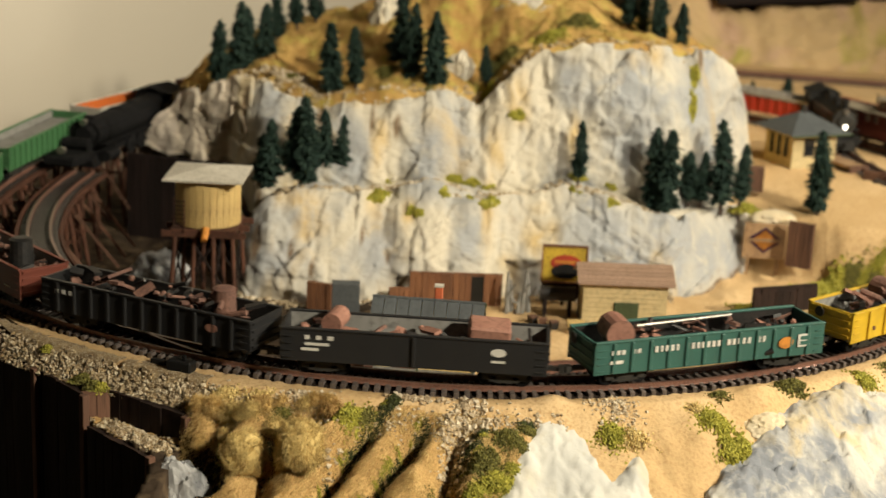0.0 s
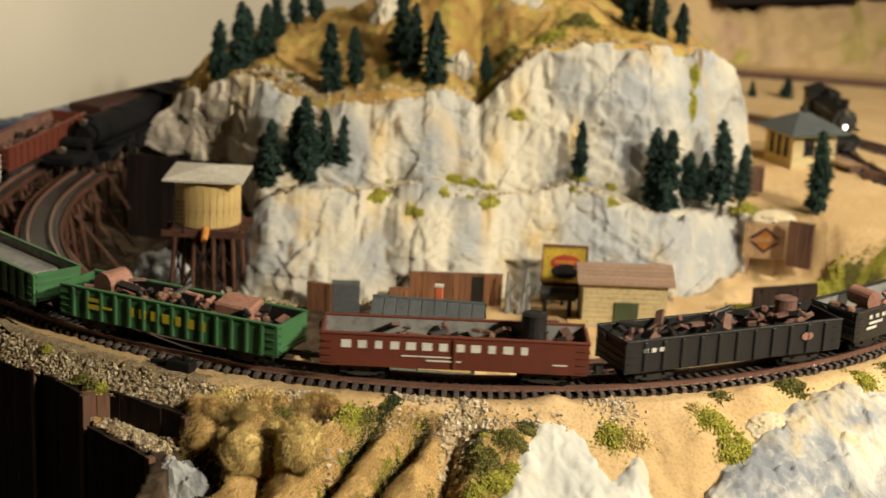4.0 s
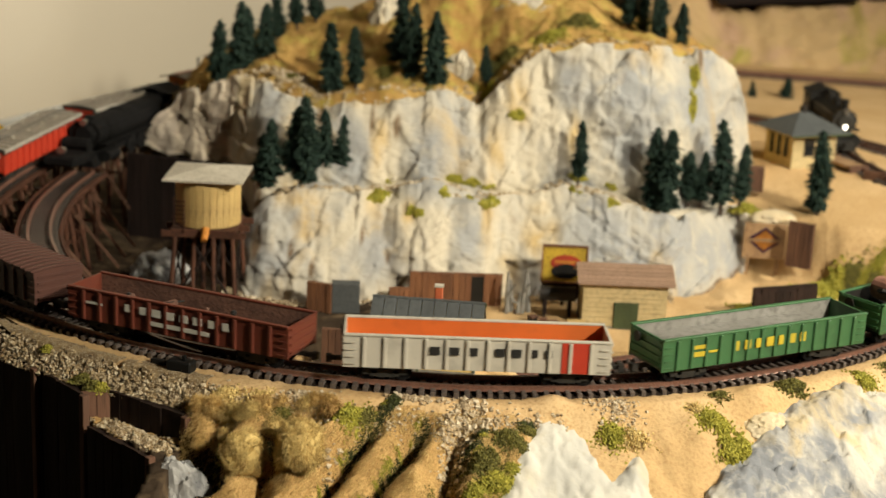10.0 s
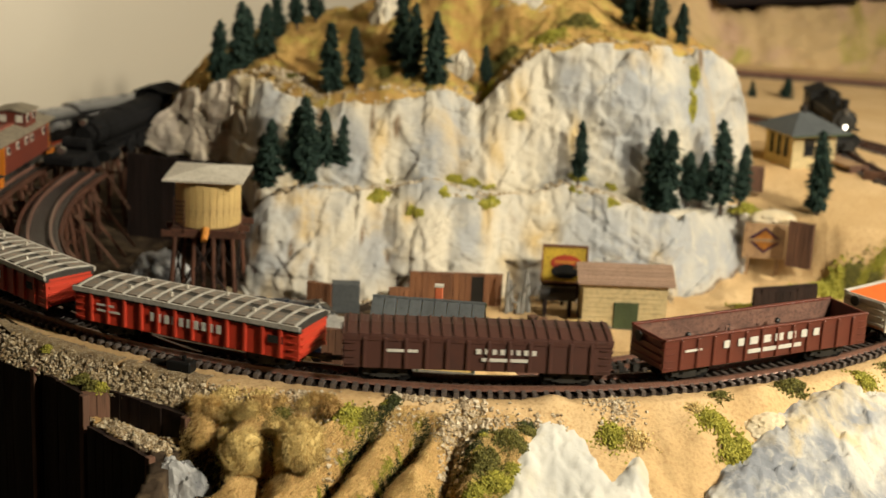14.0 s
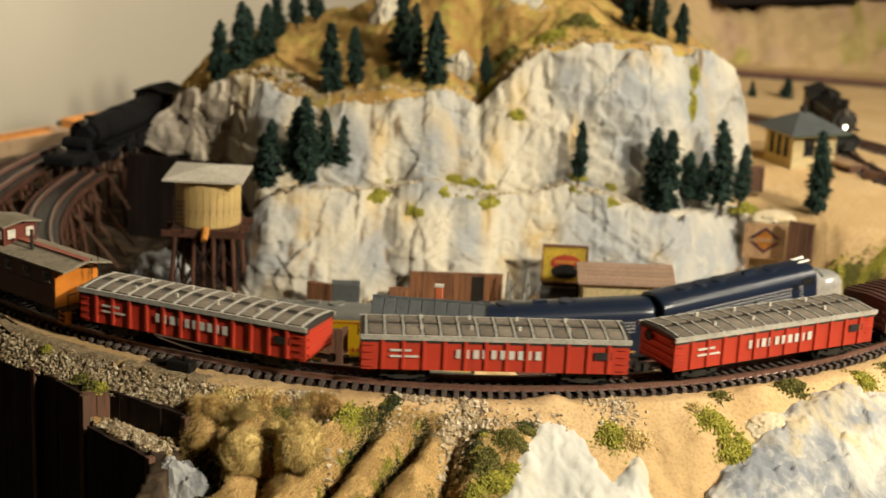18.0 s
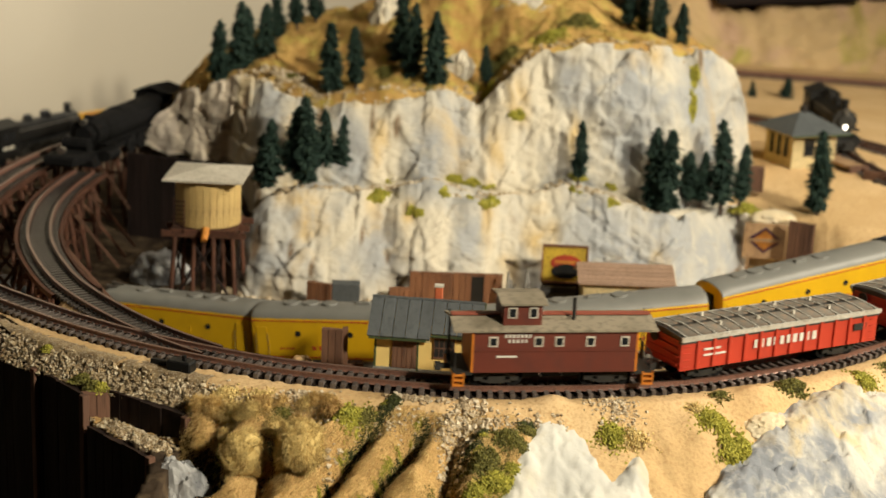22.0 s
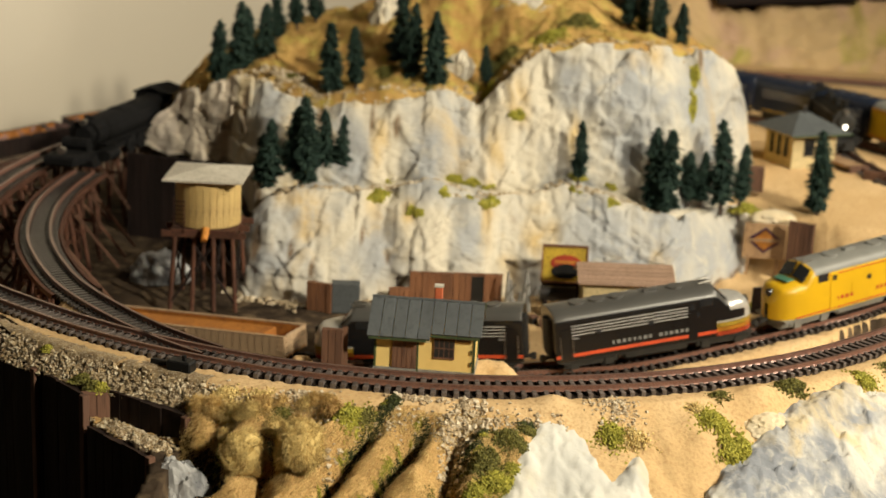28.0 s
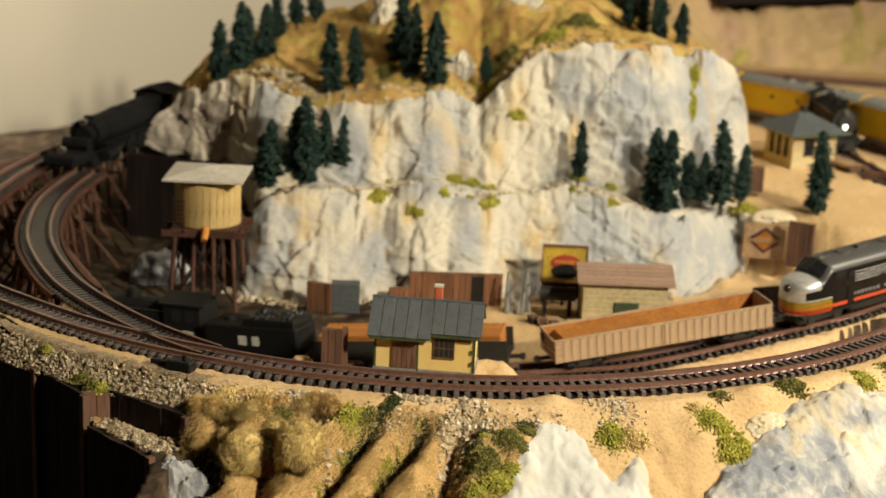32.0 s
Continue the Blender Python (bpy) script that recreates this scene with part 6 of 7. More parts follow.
    lad = part("ladder", box(B(), tx - 0.0235, tx - 0.0228, -0.0245, -0.0235, top, top + 0.026), M["wood_red"], h, "brown wooden ladder frame")
    part("ladder_rail", box(B(), tx - 0.0150, tx - 0.0143, -0.0270, -0.0262, top, top + 0.026), M["wood_red"], lad)
    for i in range(7):
        part("rung", box(B(), tx - 0.0235, tx - 0.0145, -0.0266, -0.0258, top + 0.003 + 0.0035 * i, top + 0.0037 + 0.0035 * i), M["wood_dk"], lad)
    part("spout", tube(B(), (tx + 0.002, -0.026, top + 0.003), (tx + 0.002, -0.034, top - 0.004), 0.0032, 0.0026, n=12), M["orange"], h, "orange spout")


def bent(m, height, label):
    h = tagged(empty("trestle_bent", m), label, "trestle bent", "trestle bents")
    part("cap", box(B(), -0.0022, 0.0022, -0.020, 0.020, -0.0102, -0.0062), M["wood_red"], h)
    for y, dy in ((-0.015, -0.010), (-0.005, -0.002), (0.005, 0.002), (0.015, 0.010)):
        part("post", tube(B(), (0, y, -0.0102), (0, y + dy, -height), 0.0019, n=7), M["wood_red"], h)
    part("brace", box(B(), 0.0019, 0.0028, -0.0012, 0.0012, -0.056, 0.0), M["wood"], h, at=pose(0, -0.020, -0.012, -38))
    part("brace", box(B(), -0.0028, -0.0019, -0.0012, 0.0012, -0.056, 0.0), M["wood"], h, at=pose(0, 0.020, -0.012, 38))
    part("girt", box(B(), -0.0014, 0.0014, -0.022, 0.022, -0.036, -0.0335), M["wood_red"], h)
    return h


def stringers(way, s0, s1, label):
    h = tagged(empty("trestle_deck"), label, kind="structure")
    for off in (-0.0165, -0.008, 0.008, 0.0165):
        bm = B()
        last = None
        hi = -0.0030 if abs(off) > 0.01 else -0.0053
        for s in np.arange(s0, s1, 0.008):
            m = way.stance(s)
            ring = [bm.verts.new(m @ Vector((0, off + a, z))) for a, z in ((-0.0013, -0.0068), (0.0013, -0.0068), (0.0013, hi), (-0.0013, hi))]
            if last:
                for i in range(4):
                    bm.faces.new((last[i], ring[i], ring[(i + 1) % 4], last[(i + 1) % 4]))
            last = ring
        part("stringer", bm, M["wood_red"], h)


depot()
barn()
billboard()
barrel_tank()
water_tower()
plank_wall("mine_wall", (-0.026, 1.208), (0.050, 1.212), -0.0745, -0.047, M["plank"], "orange-brown plank mine front with a dark opening", 15, 0.10, seed=3, skip=(10, 11))
plank_wall("low_plank_wall", (-0.042, 1.202), (-0.026, 1.205), -0.0745, -0.060, M["plank"], "low orange-brown plank wall", 4, 0.15, seed=4)
plank_wall("tool_shed_wall", (-0.107, 1.178), (-0.087, 1.172), -0.0745, -0.0500, M["plank"], "brown plank side of a tool shed", 5, 0.03, seed=5)
g = tagged(part("shed_door", box(B(), 0, 0.0225, 0, 0.012, 0, 0.0245, bevel=0.0005), M["grey_roof"]), "dark grey-green tool shed door panel", "shed")
g.matrix_basis = pose(-0.0868, 1.1725, -0.0745, 0, 0, 4)
plank_wall("timber_crib", (0.252, 1.190), (0.308, 1.212), -0.064, -0.042, M["wall_plank"], "dark brown timber retaining wall with a ragged top", 9, 0.25, seed=6)
plank_wall("timber_wall", (0.303, 1.318), (0.323, 1.307), -0.058, -0.0165, M["wood"], "reddish brown plank retaining wall in the sand", 6, 0.03, seed=7)
plank_wall("end_board", (-0.0765, 0.955), (-0.0628, 0.953), -0.052, -0.0125, M["wood"], "brown plank end board beside the track", 3, 0.03, seed=8)
part_post = tagged(part("post", box(B(), -0.0018, 0.0018, -0.0018, 0.0018, 0, 0.046), M["wood"], at=pose(-0.0615, 0.962, -0.060)), "brown wooden post behind the end board", "post")
rect_stack("lumber_stack", -0.0555, 0.968, -0.050, 0.0075, "stack of grey weathered boards", M["wood"])
plank_wall("low_box", (0.279, 1.402), (0.294, 1.40), -0.012, 0.011, M["wood"], "small brown plank box on the ledge", 3, 0.02, seed=9, thick=0.012)
plank_wall("dark_back_wall", (-0.292, 1.375), (-0.190, 1.345), -0.0745, 0.004, M["wood_dk"], "dark plank wall under the rock behind the water tower", 15, 0.02, seed=10)

# grey weathered snags by the mine
rnd = random.Random(12)
for i, (x, hh) in enumerate(((0.054, 0.034), (0.0585, 0.026), (0.066, 0.036), (0.0715, 0.030), (0.063, 0.018))):
    bm = B()
    tube(bm, (0, 0, 0), (rnd.uniform(-0.003, 0.003), 0.002, hh), 0.0026, 0.0009, n=7)
    tube(bm, (0, 0, hh * 0.4), (0.006 * rnd.choice((-1, 1)), -0.003, hh * 0.75), 0.0011, 0.0005, n=6)
    tagged(part("dead_tree", bm, M["grey_in"], at=pose(x, 1.196 + 0.004 * (i % 2), -0.0745)), "grey weathered dead tree trunk by the mine", "dead tree", "dead trees by the mine")

# diamond sign in the sand
g = tagged(empty("painted_sign", pose(0.2865, 1.335, -0.0670, 0, 0, -4)), "faded brown sign board with purple and orange diamond", "sign")
part("board", prism(B(), [(-0.0010, 0.010), (0.0010, 0.010), (0.0010, 0.0425), (-0.0010, 0.0425)], -0.0185, 0.0185), M["sign_wood"], g)
for x in (-0.013, 0.013):
    part("post", box(B(), x - 0.0013, x + 0.0013, 0.001, 0.0030, -0.006, 0.036), M["sign_wood"], g)
for k, (sc, c) in enumerate(((0.0150, "purple"), (0.0112, "orange"))):
    bm = B()
    vs = [bm.verts.new((x * sc * 1.05, -0.0012 - 0.0003 * k, 0.0270 + z * sc * 0.82)) for x, z in ((-1, 0), (0, -1), (1, 0), (0, 1))]
    f = bm.faces.new(vs)
    bmesh.ops.solidify(bm, geom=[f], thickness=0.0003)
    part("diamond", bm, M[c], g)
part("painted_band", box(B(), -0.0150, 0.0150, -0.0020, -0.0016, 0.0258, 0.0284), M["sign_wood"], g)

# switch machine beside the turnout
g = tagged(empty("switch_machine", MAIN.stance(-0.152) @ pose(0, -0.0235, -0.0055)), "black plastic switch machine beside the turnout", "switch machine")
part("housing", box(B(), -0.008, 0.008, -0.0040, 0.0040, 0, 0.0065, bevel=0.0008), M["black"], g)
part("cover", box(B(), -0.022, -0.0085, 0.0010, 0.0042, 0, 0.0032, bevel=0.0004), M["black"], g)
part("throw_rod", box(B(), -0.0010, 0.0010, 0.004, 0.020, 0.0016, 0.0026), M["dirtyblack"], g)
part("lever", box(B(), 0.001, 0.003, -0.001, 0.001, 0.0065, 0.0095), M["black"], g)

# trestles
for s in np.arange(0.19, 0.50, 0.036):
    if any((TRESTLE.at(s) - MAIN.at(u)).xy.length < 0.030 for u in np.arange(SB - 0.62, SB - 0.40, 0.01)):
        continue
    bent(TRESTLE.stance(s), 0.070, "reddish timber trestle bent under the curved track")
stringers(TRESTLE, 0.165, 0.53, "reddish timber deck beams of the curved trestle")
for s in np.arange(-0.86, -0.37, 0.045):
    bent(MAIN.stance(s), 0.073 + MAIN.at(s).z, "reddish timber trestle bent under the upper track")
stringers(MAIN, -0.88, -0.36, "timber deck beams of the upper trestle")

# retaining walls at the front
plank_wall("retaining_wall", (-0.372, 1.009), (-0.2056, 0.839), -0.20, -0.0195, M["wall_plank"], "tall dark brown plank retaining wall", 26, 0.012, 0.013, 13)
plank_wall("retaining_wall", (-0.2056, 0.839), (-0.190, 0.8445), -0.12, -0.0195, M["wood"], "short brown return of the retaining wall", 2, 0.02, 0.005, 14)
plank_wall("retaining_wall", (-0.190, 0.8445), (-0.142, 0.813), -0.09, -0.0195, M["wall_plank"], "dark brown upper plank retaining wall", 7, 0.012, 0.005, 15)
plank_wall("retaining_wall", (-0.200, 0.8285), (-0.157, 0.787), -0.20, -0.0350, M["wall_plank"], "dark brown lower plank retaining wall", 7, 0.012, 0.006, 16)
for x, y, z1 in ((-0.2425, 0.8745, -0.0195), (-0.2035, 0.8345, -0.0195), (-0.1405, 0.8115, -0.0205), (-0.1555, 0.7845, -0.034)):
    tagged(part("wall_post", box(B(), -0.0022, 0.0022, -0.0022, 0.0022, -0.20, z1, bevel=0.0003), M["wood"], at=pose(x, y, 0, 0, 0, -42)), "brown squared timber post of the retaining wall", "post", "retaining wall posts")


EDGE = np.array(MAIN.span(-0.62, 0.05, 0.004))


def bank_z(x, y):
    """Height of the steep gravelled bank between the track shoulder and the retaining walls."""
    d = float(np.sqrt(((EDGE[:, :2] - (x, y)) ** 2).sum(axis=1).min()))
    return -0.0052 - max(0.0, d - 0.0290) * 1.40 - max(0.0, 0.022 - d) * 1.5


def bank_edge(p0, p1, deep, label):
    a, b = Vector(p0), Vector(p1)
    d = b - a
    nrm = Vector((-d.y, d.x)).normalized()
    bm = B()
    rows = []
    for i in range(int(d.length / 0.0022) + 1):
        row = []
        for k in range(int(deep / 0.0022)):
            q = a + d * (i * 0.0022 / d.length) + nrm * (0.002 + 0.0022 * k)
            row.append(bm.verts.new((q.x, q.y, max(-0.0225, bank_z(q.x, q.y)) + 0.0011 * noise.noise((q.x * 300, q.y * 300, 2.0)))))
        rows.append(row)
    for u, v in zip(rows[:-1], rows[1:]):
        for k in range(len(u) - 1):
            bm.faces.new((u[k], v[k], v[k + 1], u[k + 1])).smooth = True
    tagged(part("bank_edge", bm, M["grit"]), label, kind="structure")


bank_edge((-0.372, 1.009), (-0.2056, 0.839), 0.046, "brown gravelly soil edge behind the tall retaining wall")
bank_edge((-0.190, 0.847), (-0.142, 0.8155), 0.030, "brown gravelly soil edge behind the upper retaining wall")


# station on the plateau
def station():
    h = tagged(empty("station", pose(0.3365, 1.482, -0.006, 0, 0, 24)), "cream station building with a grey hipped roof", "building")
    w, d, e = 0.050, 0.046, 0.036
    part("wall", box(B(), 0, w, 0, d, 0, e), M["cream"], h)
    o = 0.011
    bm = B()
    v = [bm.verts.new(p) for p in ((-o, -o, e - 0.001), (w + o, -o, e - 0.001), (w + o, d + o, e - 0.001), (-o, d + o, e - 0.001))]
    t = [bm.verts.new(p) for p in ((w * 0.42, d * 0.5, e + 0.0165), (w * 0.58, d * 0.5, e + 0.0165))]
    bm.faces.new((v[0], v[1], t[1], t[0]))
    bm.faces.new((v[2], v[3], t[0], t[1]))
    bm.faces.new((v[1], v[2], t[1]))
    bm.faces.new((v[3], v[0], t[0]))
    bm.faces.new(v[::-1])
    part("roof", bm, M["grey_roof"], h)
    part("eave_board", box(B(), -o, w + o, -o - 0.0006, -o, e - 0.0024, e - 0.0008), M["green_trim"], h)
    part("chimney", box(B(), w * 0.44, w * 0.56, d * 0.45, d * 0.55, e + 0.013, e + 0.022), M["scrap_dk"], h)
    win = part("window", box(B(), 0.013, 0.025, -0.0008, 0, 0.012, 0.029), M["wood_dk"], h, "dark framed window")
    part("pane", box(B(), 0.0145, 0.0235, -0.0011, -0.0008, 0.0135, 0.0275), M["glass"], win)
    for y in (0.008, 0.020, 0.032):
        win = part("window", box(B(), -0.0008, 0, y, y + 0.006, 0.010, 0.030), M["wood_dk"], h, "dark framed window")
        part("pane", box(B(), -0.0011, -0.0008, y + 0.001, y + 0.005, 0.012, 0.029), M["glass"], win)
    for x in (-0.0006, w - 0.0006):
        part("corner_trim", box(B(), x, x + 0.0012, -0.0007, 0.0005, 0, e), M["cream"], h)
    p = tagged(empty("station_platform", pose(0.3865, 1.484, -0.006, 0, 0, 24)), "grey-brown station platform with timber edge", "platform")
    part("deck", box(B(), 0, 0.022, -0.012, 0.040, 0.004, 0.007), M["sign_wood"], p)
    part("edge_timber", box(B(), 0, 0.022, -0.0135, -0.012, 0, 0.0078), M["wood"], p)
    part("fill", box(B(), 0.001, 0.021, -0.012, 0.040, 0, 0.004), M["wood_dk"], p)


station()
for i, (a, b) in enumerate((((0.40, 1.452), (0.43, 1.432)), ((0.43, 1.432), (0.47, 1.400)))):
    plank_wall("sand_edging", a, b, -0.012, 0.0035, M["wood"], "low brown timber edging in the sand", 5, 0.1, seed=20 + i)

# far bank behind the plateau, with a dark shelf above it and a roadbed before it
FAR_BASE = [(0.27, 2.20), (0.34, 2.15), (0.45, 2.12), (0.70, 2.10), (0.92, 2.10)]
FAR_RIM = [(0.27, 2.28, 0.19), (0.33, 2.26, 0.15), (0.37, 2.24, 0.085), (0.40, 2.22, 0.066), (0.61, 2.20, 0.088), (0.92, 2.2, 0.11)]
cliff("far_rock_bank", FAR_BASE, FAR_RIM, M["rock_tan"], 0.018, "pinkish tan rocky bank with yellow-green moss", 0.2, seed=31.0, step=0.006)
FAR_MOSS = []
FAR = Way([(0.30, 2.08, 0.0), (0.45, 2.05, 0.0), (0.60, 2.02, 0.0), (0.9, 1.98, 0.0)])
track(FAR, 0.0, 0.58, "far track before the rocky bank", False)
tagged(part("far_roadbed", box(B(), 0.27, 0.93, -0.022, 0.022, -0.012, -0.0050), M["soil_and_shade"], at=pose(0.0, 2.135, 0, 0, 0, -9.3)), "dark roadbed of the far track", kind="structure")
tagged(part("shelf_edge", box(B(), 0.38, 0.93, 2.20, 2.47, 0.070, 0.12, pose(0, 0, -0.030, 0, -4.6, 0)), M["wood_dk"]), "dark brown shelf edge above the far bank", kind="structure")


for i, (x, y, z, r) in enumerate(((0.43, 2.14, 0.03, 0.020), (0.47, 2.13, 0.06, 0.018), (0.53, 2.12, 0.02, 0.016), (0.52, 2.13, 0.055, 0.016), (0.60, 2.12, 0.05, 0.022), (0.66, 2.10, 0.03, 0.02), (0.40, 2.17, 0.055, 0.02), (0.56, 2.10, -0.002, 0.02), (0.63, 2.09, -0.002, 0.025), (0.48, 2.11, -0.002, 0.02), (0.42, 2.1, 0.008, 0.02), (0.45, 2.1, 0.012, 0.018), (0.52, 2.1, 0.008, 0.02), (0.57, 2.1, 0.03, 0.018), (0.60, 2.1, 0.075, 0.02), (0.54, 2.1, 0.07, 0.02), (0.48, 2.1, 0.066, 0.018), (0.44, 2.1, 0.062, 0.015))):
    FAR_MOSS.append((x, y, z, r))


# ---- trees ----
def conifer_meshes(seed):
    """A bottle-brush conifer one metre tall: tapered trunk, whorls of drooping twigs with needle tufts."""
    rnd = random.Random(seed)
    t = tube(B(), (0, 0, -0.15), (0, 0, 0.97), 0.022, 0.006, n=7)
    c = B()
    n = 760
    for i in range(n):
        u = (i + rnd.random()) / n
        z = 0.015 + 0.965 * u
        w = rnd.uniform(0, 2 * math.pi)
        lobe = 1 + 0.55 * noise.noise((math.cos(w) * 1.1 + seed, math.sin(w) * 1.1, u * 7)) + 0.22 * noise.noise((seed, 3.3, u * 16))
        r = (0.150 * (1 - u) ** 0.50 * (0.62 + 0.38 * min(1, u * 4)) + 0.022) * rnd.uniform(0.45, 1.12) * lobe
        d = Vector((math.cos(w), math.sin(w), 0))
        s = Vector((-d.y, d.x, 0))
        droop = rnd.uniform(-0.03, 0.05)
        b = rnd.uniform(0.016, 0.030) * (1.2 - 0.5 * u)
        q0, q1 = Vector((0, 0, z)) + d * r * 0.12, Vector((0, 0, z - droop)) + d * r
        mid = (q0 + q1) / 2 + Vector((0, 0, rnd.uniform(0.0, 0.02)))
        up = Vector((0, 0, b * 0.8))
        vs = [c.verts.new(p) for p in (q0, mid + s * b, q1, mid - s * b, mid + up, mid - up * 0.9)]
        for f in ((0, 1, 4), (1, 2, 4), (2, 3, 4), (3, 0, 4), (1, 0, 5), (2, 1, 5), (3, 2, 5), (0, 3, 5)):
            c.faces.new([vs[k] for k in f])
    out = []
    for nm, bm, m in (("trunk", t, M["bark"]), ("crown", c, M["pine"])):
        me = bpy.data.meshes.new(nm)
        bm.to_mesh(me)
        bm.free()
        me.materials.append(m)
        out.append(me)
    return out


CONES = [conifer_meshes(s) for s in (3, 5, 8, 11, 17)]
CREST = [(-0.214, 1.42, 0.067, 0.056), (-0.200, 1.44, 0.067, 0.072), (-0.192, 1.46, 0.064, 0.066), (-0.178, 1.46, 0.070, 0.065), (-0.172, 1.52, 0.096, 0.046), (-0.156, 1.54, 0.107, 0.044), (-0.139, 1.56, 0.111, 0.040), (-0.108, 1.385, 0.068, 0.062),
         (-0.087, 1.40, 0.074, 0.052), (-0.048, 1.44, 0.087, 0.066), (-0.037, 1.41, 0.079, 0.069), (-0.014, 1.395, 0.076, 0.068), (-0.007, 1.52, 0.114, 0.052), (-0.035, 1.54, 0.118, 0.045), (0.032, 1.41, 0.079, 0.034), (0.169, 1.50, 0.127, 0.042),
         (0.182, 1.49, 0.118, 0.046), (0.195, 1.47, 0.113, 0.055), (0.215, 1.46, 0.114, 0.040)]
SHELF = [(-0.152, 1.292, -0.001, 0.059), (-0.160, 1.30, -0.002, 0.046), (-0.132, 1.305, 0.005, 0.062), (-0.119, 1.295, 0.005, 0.075), (-0.104, 1.305, 0.008, 0.058), (-0.092, 1.305, 0.012, 0.050), (0.116, 1.328, 0.012, 0.050), (0.184, 1.322, -0.011, 0.072),
         (0.192, 1.314, -0.011, 0.072), (0.218, 1.35, -0.009, 0.044), (0.229, 1.35, -0.009, 0.045), (0.247, 1.35, -0.011, 0.076), (0.266, 1.36, -0.009, 0.052), (0.334, 1.350, -0.013, 0.073), (0.416, 1.90, -0.016, 0.037), (0.374, 1.90, -0.014, 0.028)]
rnd = random.Random(5)
for i, (x, y, z, hh) in enumerate(CREST + SHELF):
    t = empty("conifer_tree", pose(x, y, z - 0.001, rnd.uniform(-3, 3), rnd.uniform(-3, 3), rnd.uniform(0, 360)))
    tagged(t, "dark green bottle-brush conifer on the " + ("grassy crest" if i < len(CREST) else "rock ledge" if i < len(CREST) + 13 else "sandy plateau"), "tree", "conifer trees")
    fat = rnd.uniform(1.12, 1.5)
    for me in CONES[i % 5]:
        o = part(me.name, me, None, t)
        o.scale = (hh * fat * (1.25 if hh < 0.045 else 1.0), hh * fat * (1.25 if hh < 0.045 else 1.0), hh)


# ---- rocks, stones, moss, bushes ----
def boulder(x, y, z, rx, ry, rz, m, seed, label, turn=0, sub=6, amp=0.30):
    bm = B()
    bmesh.ops.create_icosphere(bm, subdivisions=sub, radius=1.0)
    for v in bm.verts:
        p = v.co.copy()
        dd, pp = noise.voronoi(p * 1.7 + Vector((seed, seed, 0)))
        c = noise.cell_vector(pp[0] * 5.3)
        fac = (p * 1.7 + Vector((seed, seed, 0)) - pp[0]).dot(c - Vector((0.5, 0.5, 0.5)))
        k = 1 + amp * (noise.fractal(p * 1.3 + Vector((seed, 0, 0)), 1.0, 2.0, 3) + 0.9 * fac + 0.25 * (min(1, (dd[1] - dd[0]) * 4) - 0.7)) + 0.060 * noise.fractal(p * 6, 0.7, 2.0, 5)
        v.co = p * k
    bmesh.ops.transform(bm, matrix=pose(0, 0, 0, 0, 0, turn) @ Matrix.Diagonal((rx, ry, rz, 1)), verts=bm.verts)
    o = part("rock_outcrop", bm, m, at=pose(x, y, z))
    return tagged(o, label, "rock", "rock outcrops")


def outcrop(name, outline, m, thick, label, seed, rough=1.0):
    """A slab of rock set into the bank: ragged outline, chipped faces, edges running under the soil."""
    P = [Vector(q) for q in outline]
    x0, x1 = min(q.x for q in P) - 0.01, max(q.x for q in P) + 0.01
    y0, y1 = min(q.y for q in P) - 0.01, max(q.y for q in P) + 0.01
    bm = B()
    rows = []
    for y in np.arange(y0, y1, 0.0013):
        row = []
        for x in np.arange(x0, x1, 0.0013):
            q = Vector((x, y))
            near_d, within = 9.0, False
            for a, b in zip(P, P[1:] + P[:1]):
                u = min(1.0, max(0.0, (q - a).dot(b - a) / (b - a).length_squared))
                near_d = min(near_d, (q - a - (b - a) * u).length)
                if (a.y > y) != (b.y > y) and x < a.x + (y - a.y) / (b.y - a.y) * (b.x - a.x):
                    within = not within
            e = (near_d if within else -near_d) + 0.0022 * noise.noise((x * 75, y * 75, seed)) + 0.0010 * noise.noise((x * 230, y * 230, seed))
            if e < -0.006:
                row.append(None)
                continue
            dd, pp = noise.voronoi((x * 46 + 0.5 * noise.noise((x * 90, y * 90, 1)), y * 46, seed))
            c = noise.cell_vector(pp[0] * 5.3)
            facet = (x * 46 - pp[0][0]) * (c[0] - 0.5) * 1.6 + (y * 46 - pp[0][1]) * (c[1] - 0.5) * 1.6 + (c[2] - 0.5) * 0.8
            d2, p2 = noise.voronoi((x * 130, y * 130, seed + 3))
            c2 = noise.cell_vector(p2[0] * 3.1)
            chip = (x * 130 - p2[0][0]) * (c2[0] - 0.5) + (y * 130 - p2[0][1]) * (c2[1] - 0.5) + (c2[2] - 0.5) * 0.5
            t = min(1.0, max(0.0, e / 0.016))
            z = ground(x, y) + (thick * t * (2 - t) if e > 0 else e * 0.9) + (0.0036 * rough * facet + 0.0011 * chip + 0.0008 * noise.fractal((x * 220, y * 220, seed), 0.7, 2.0, 4)) * min(1.0, t * 4 + 0.25) - 0.0006
            row.append(bm.verts.new((x, y, z)))
        rows.append(row)
    for j in range(len(rows) - 1):
        for i in range(len(rows[0]) - 1):
            q = (rows[j][i], rows[j][i + 1], rows[j + 1][i + 1], rows[j + 1][i])
            if None not in q:
                bm.faces.new(q).smooth = True
    return tagged(part(name, bm, m), label, kind="structure")


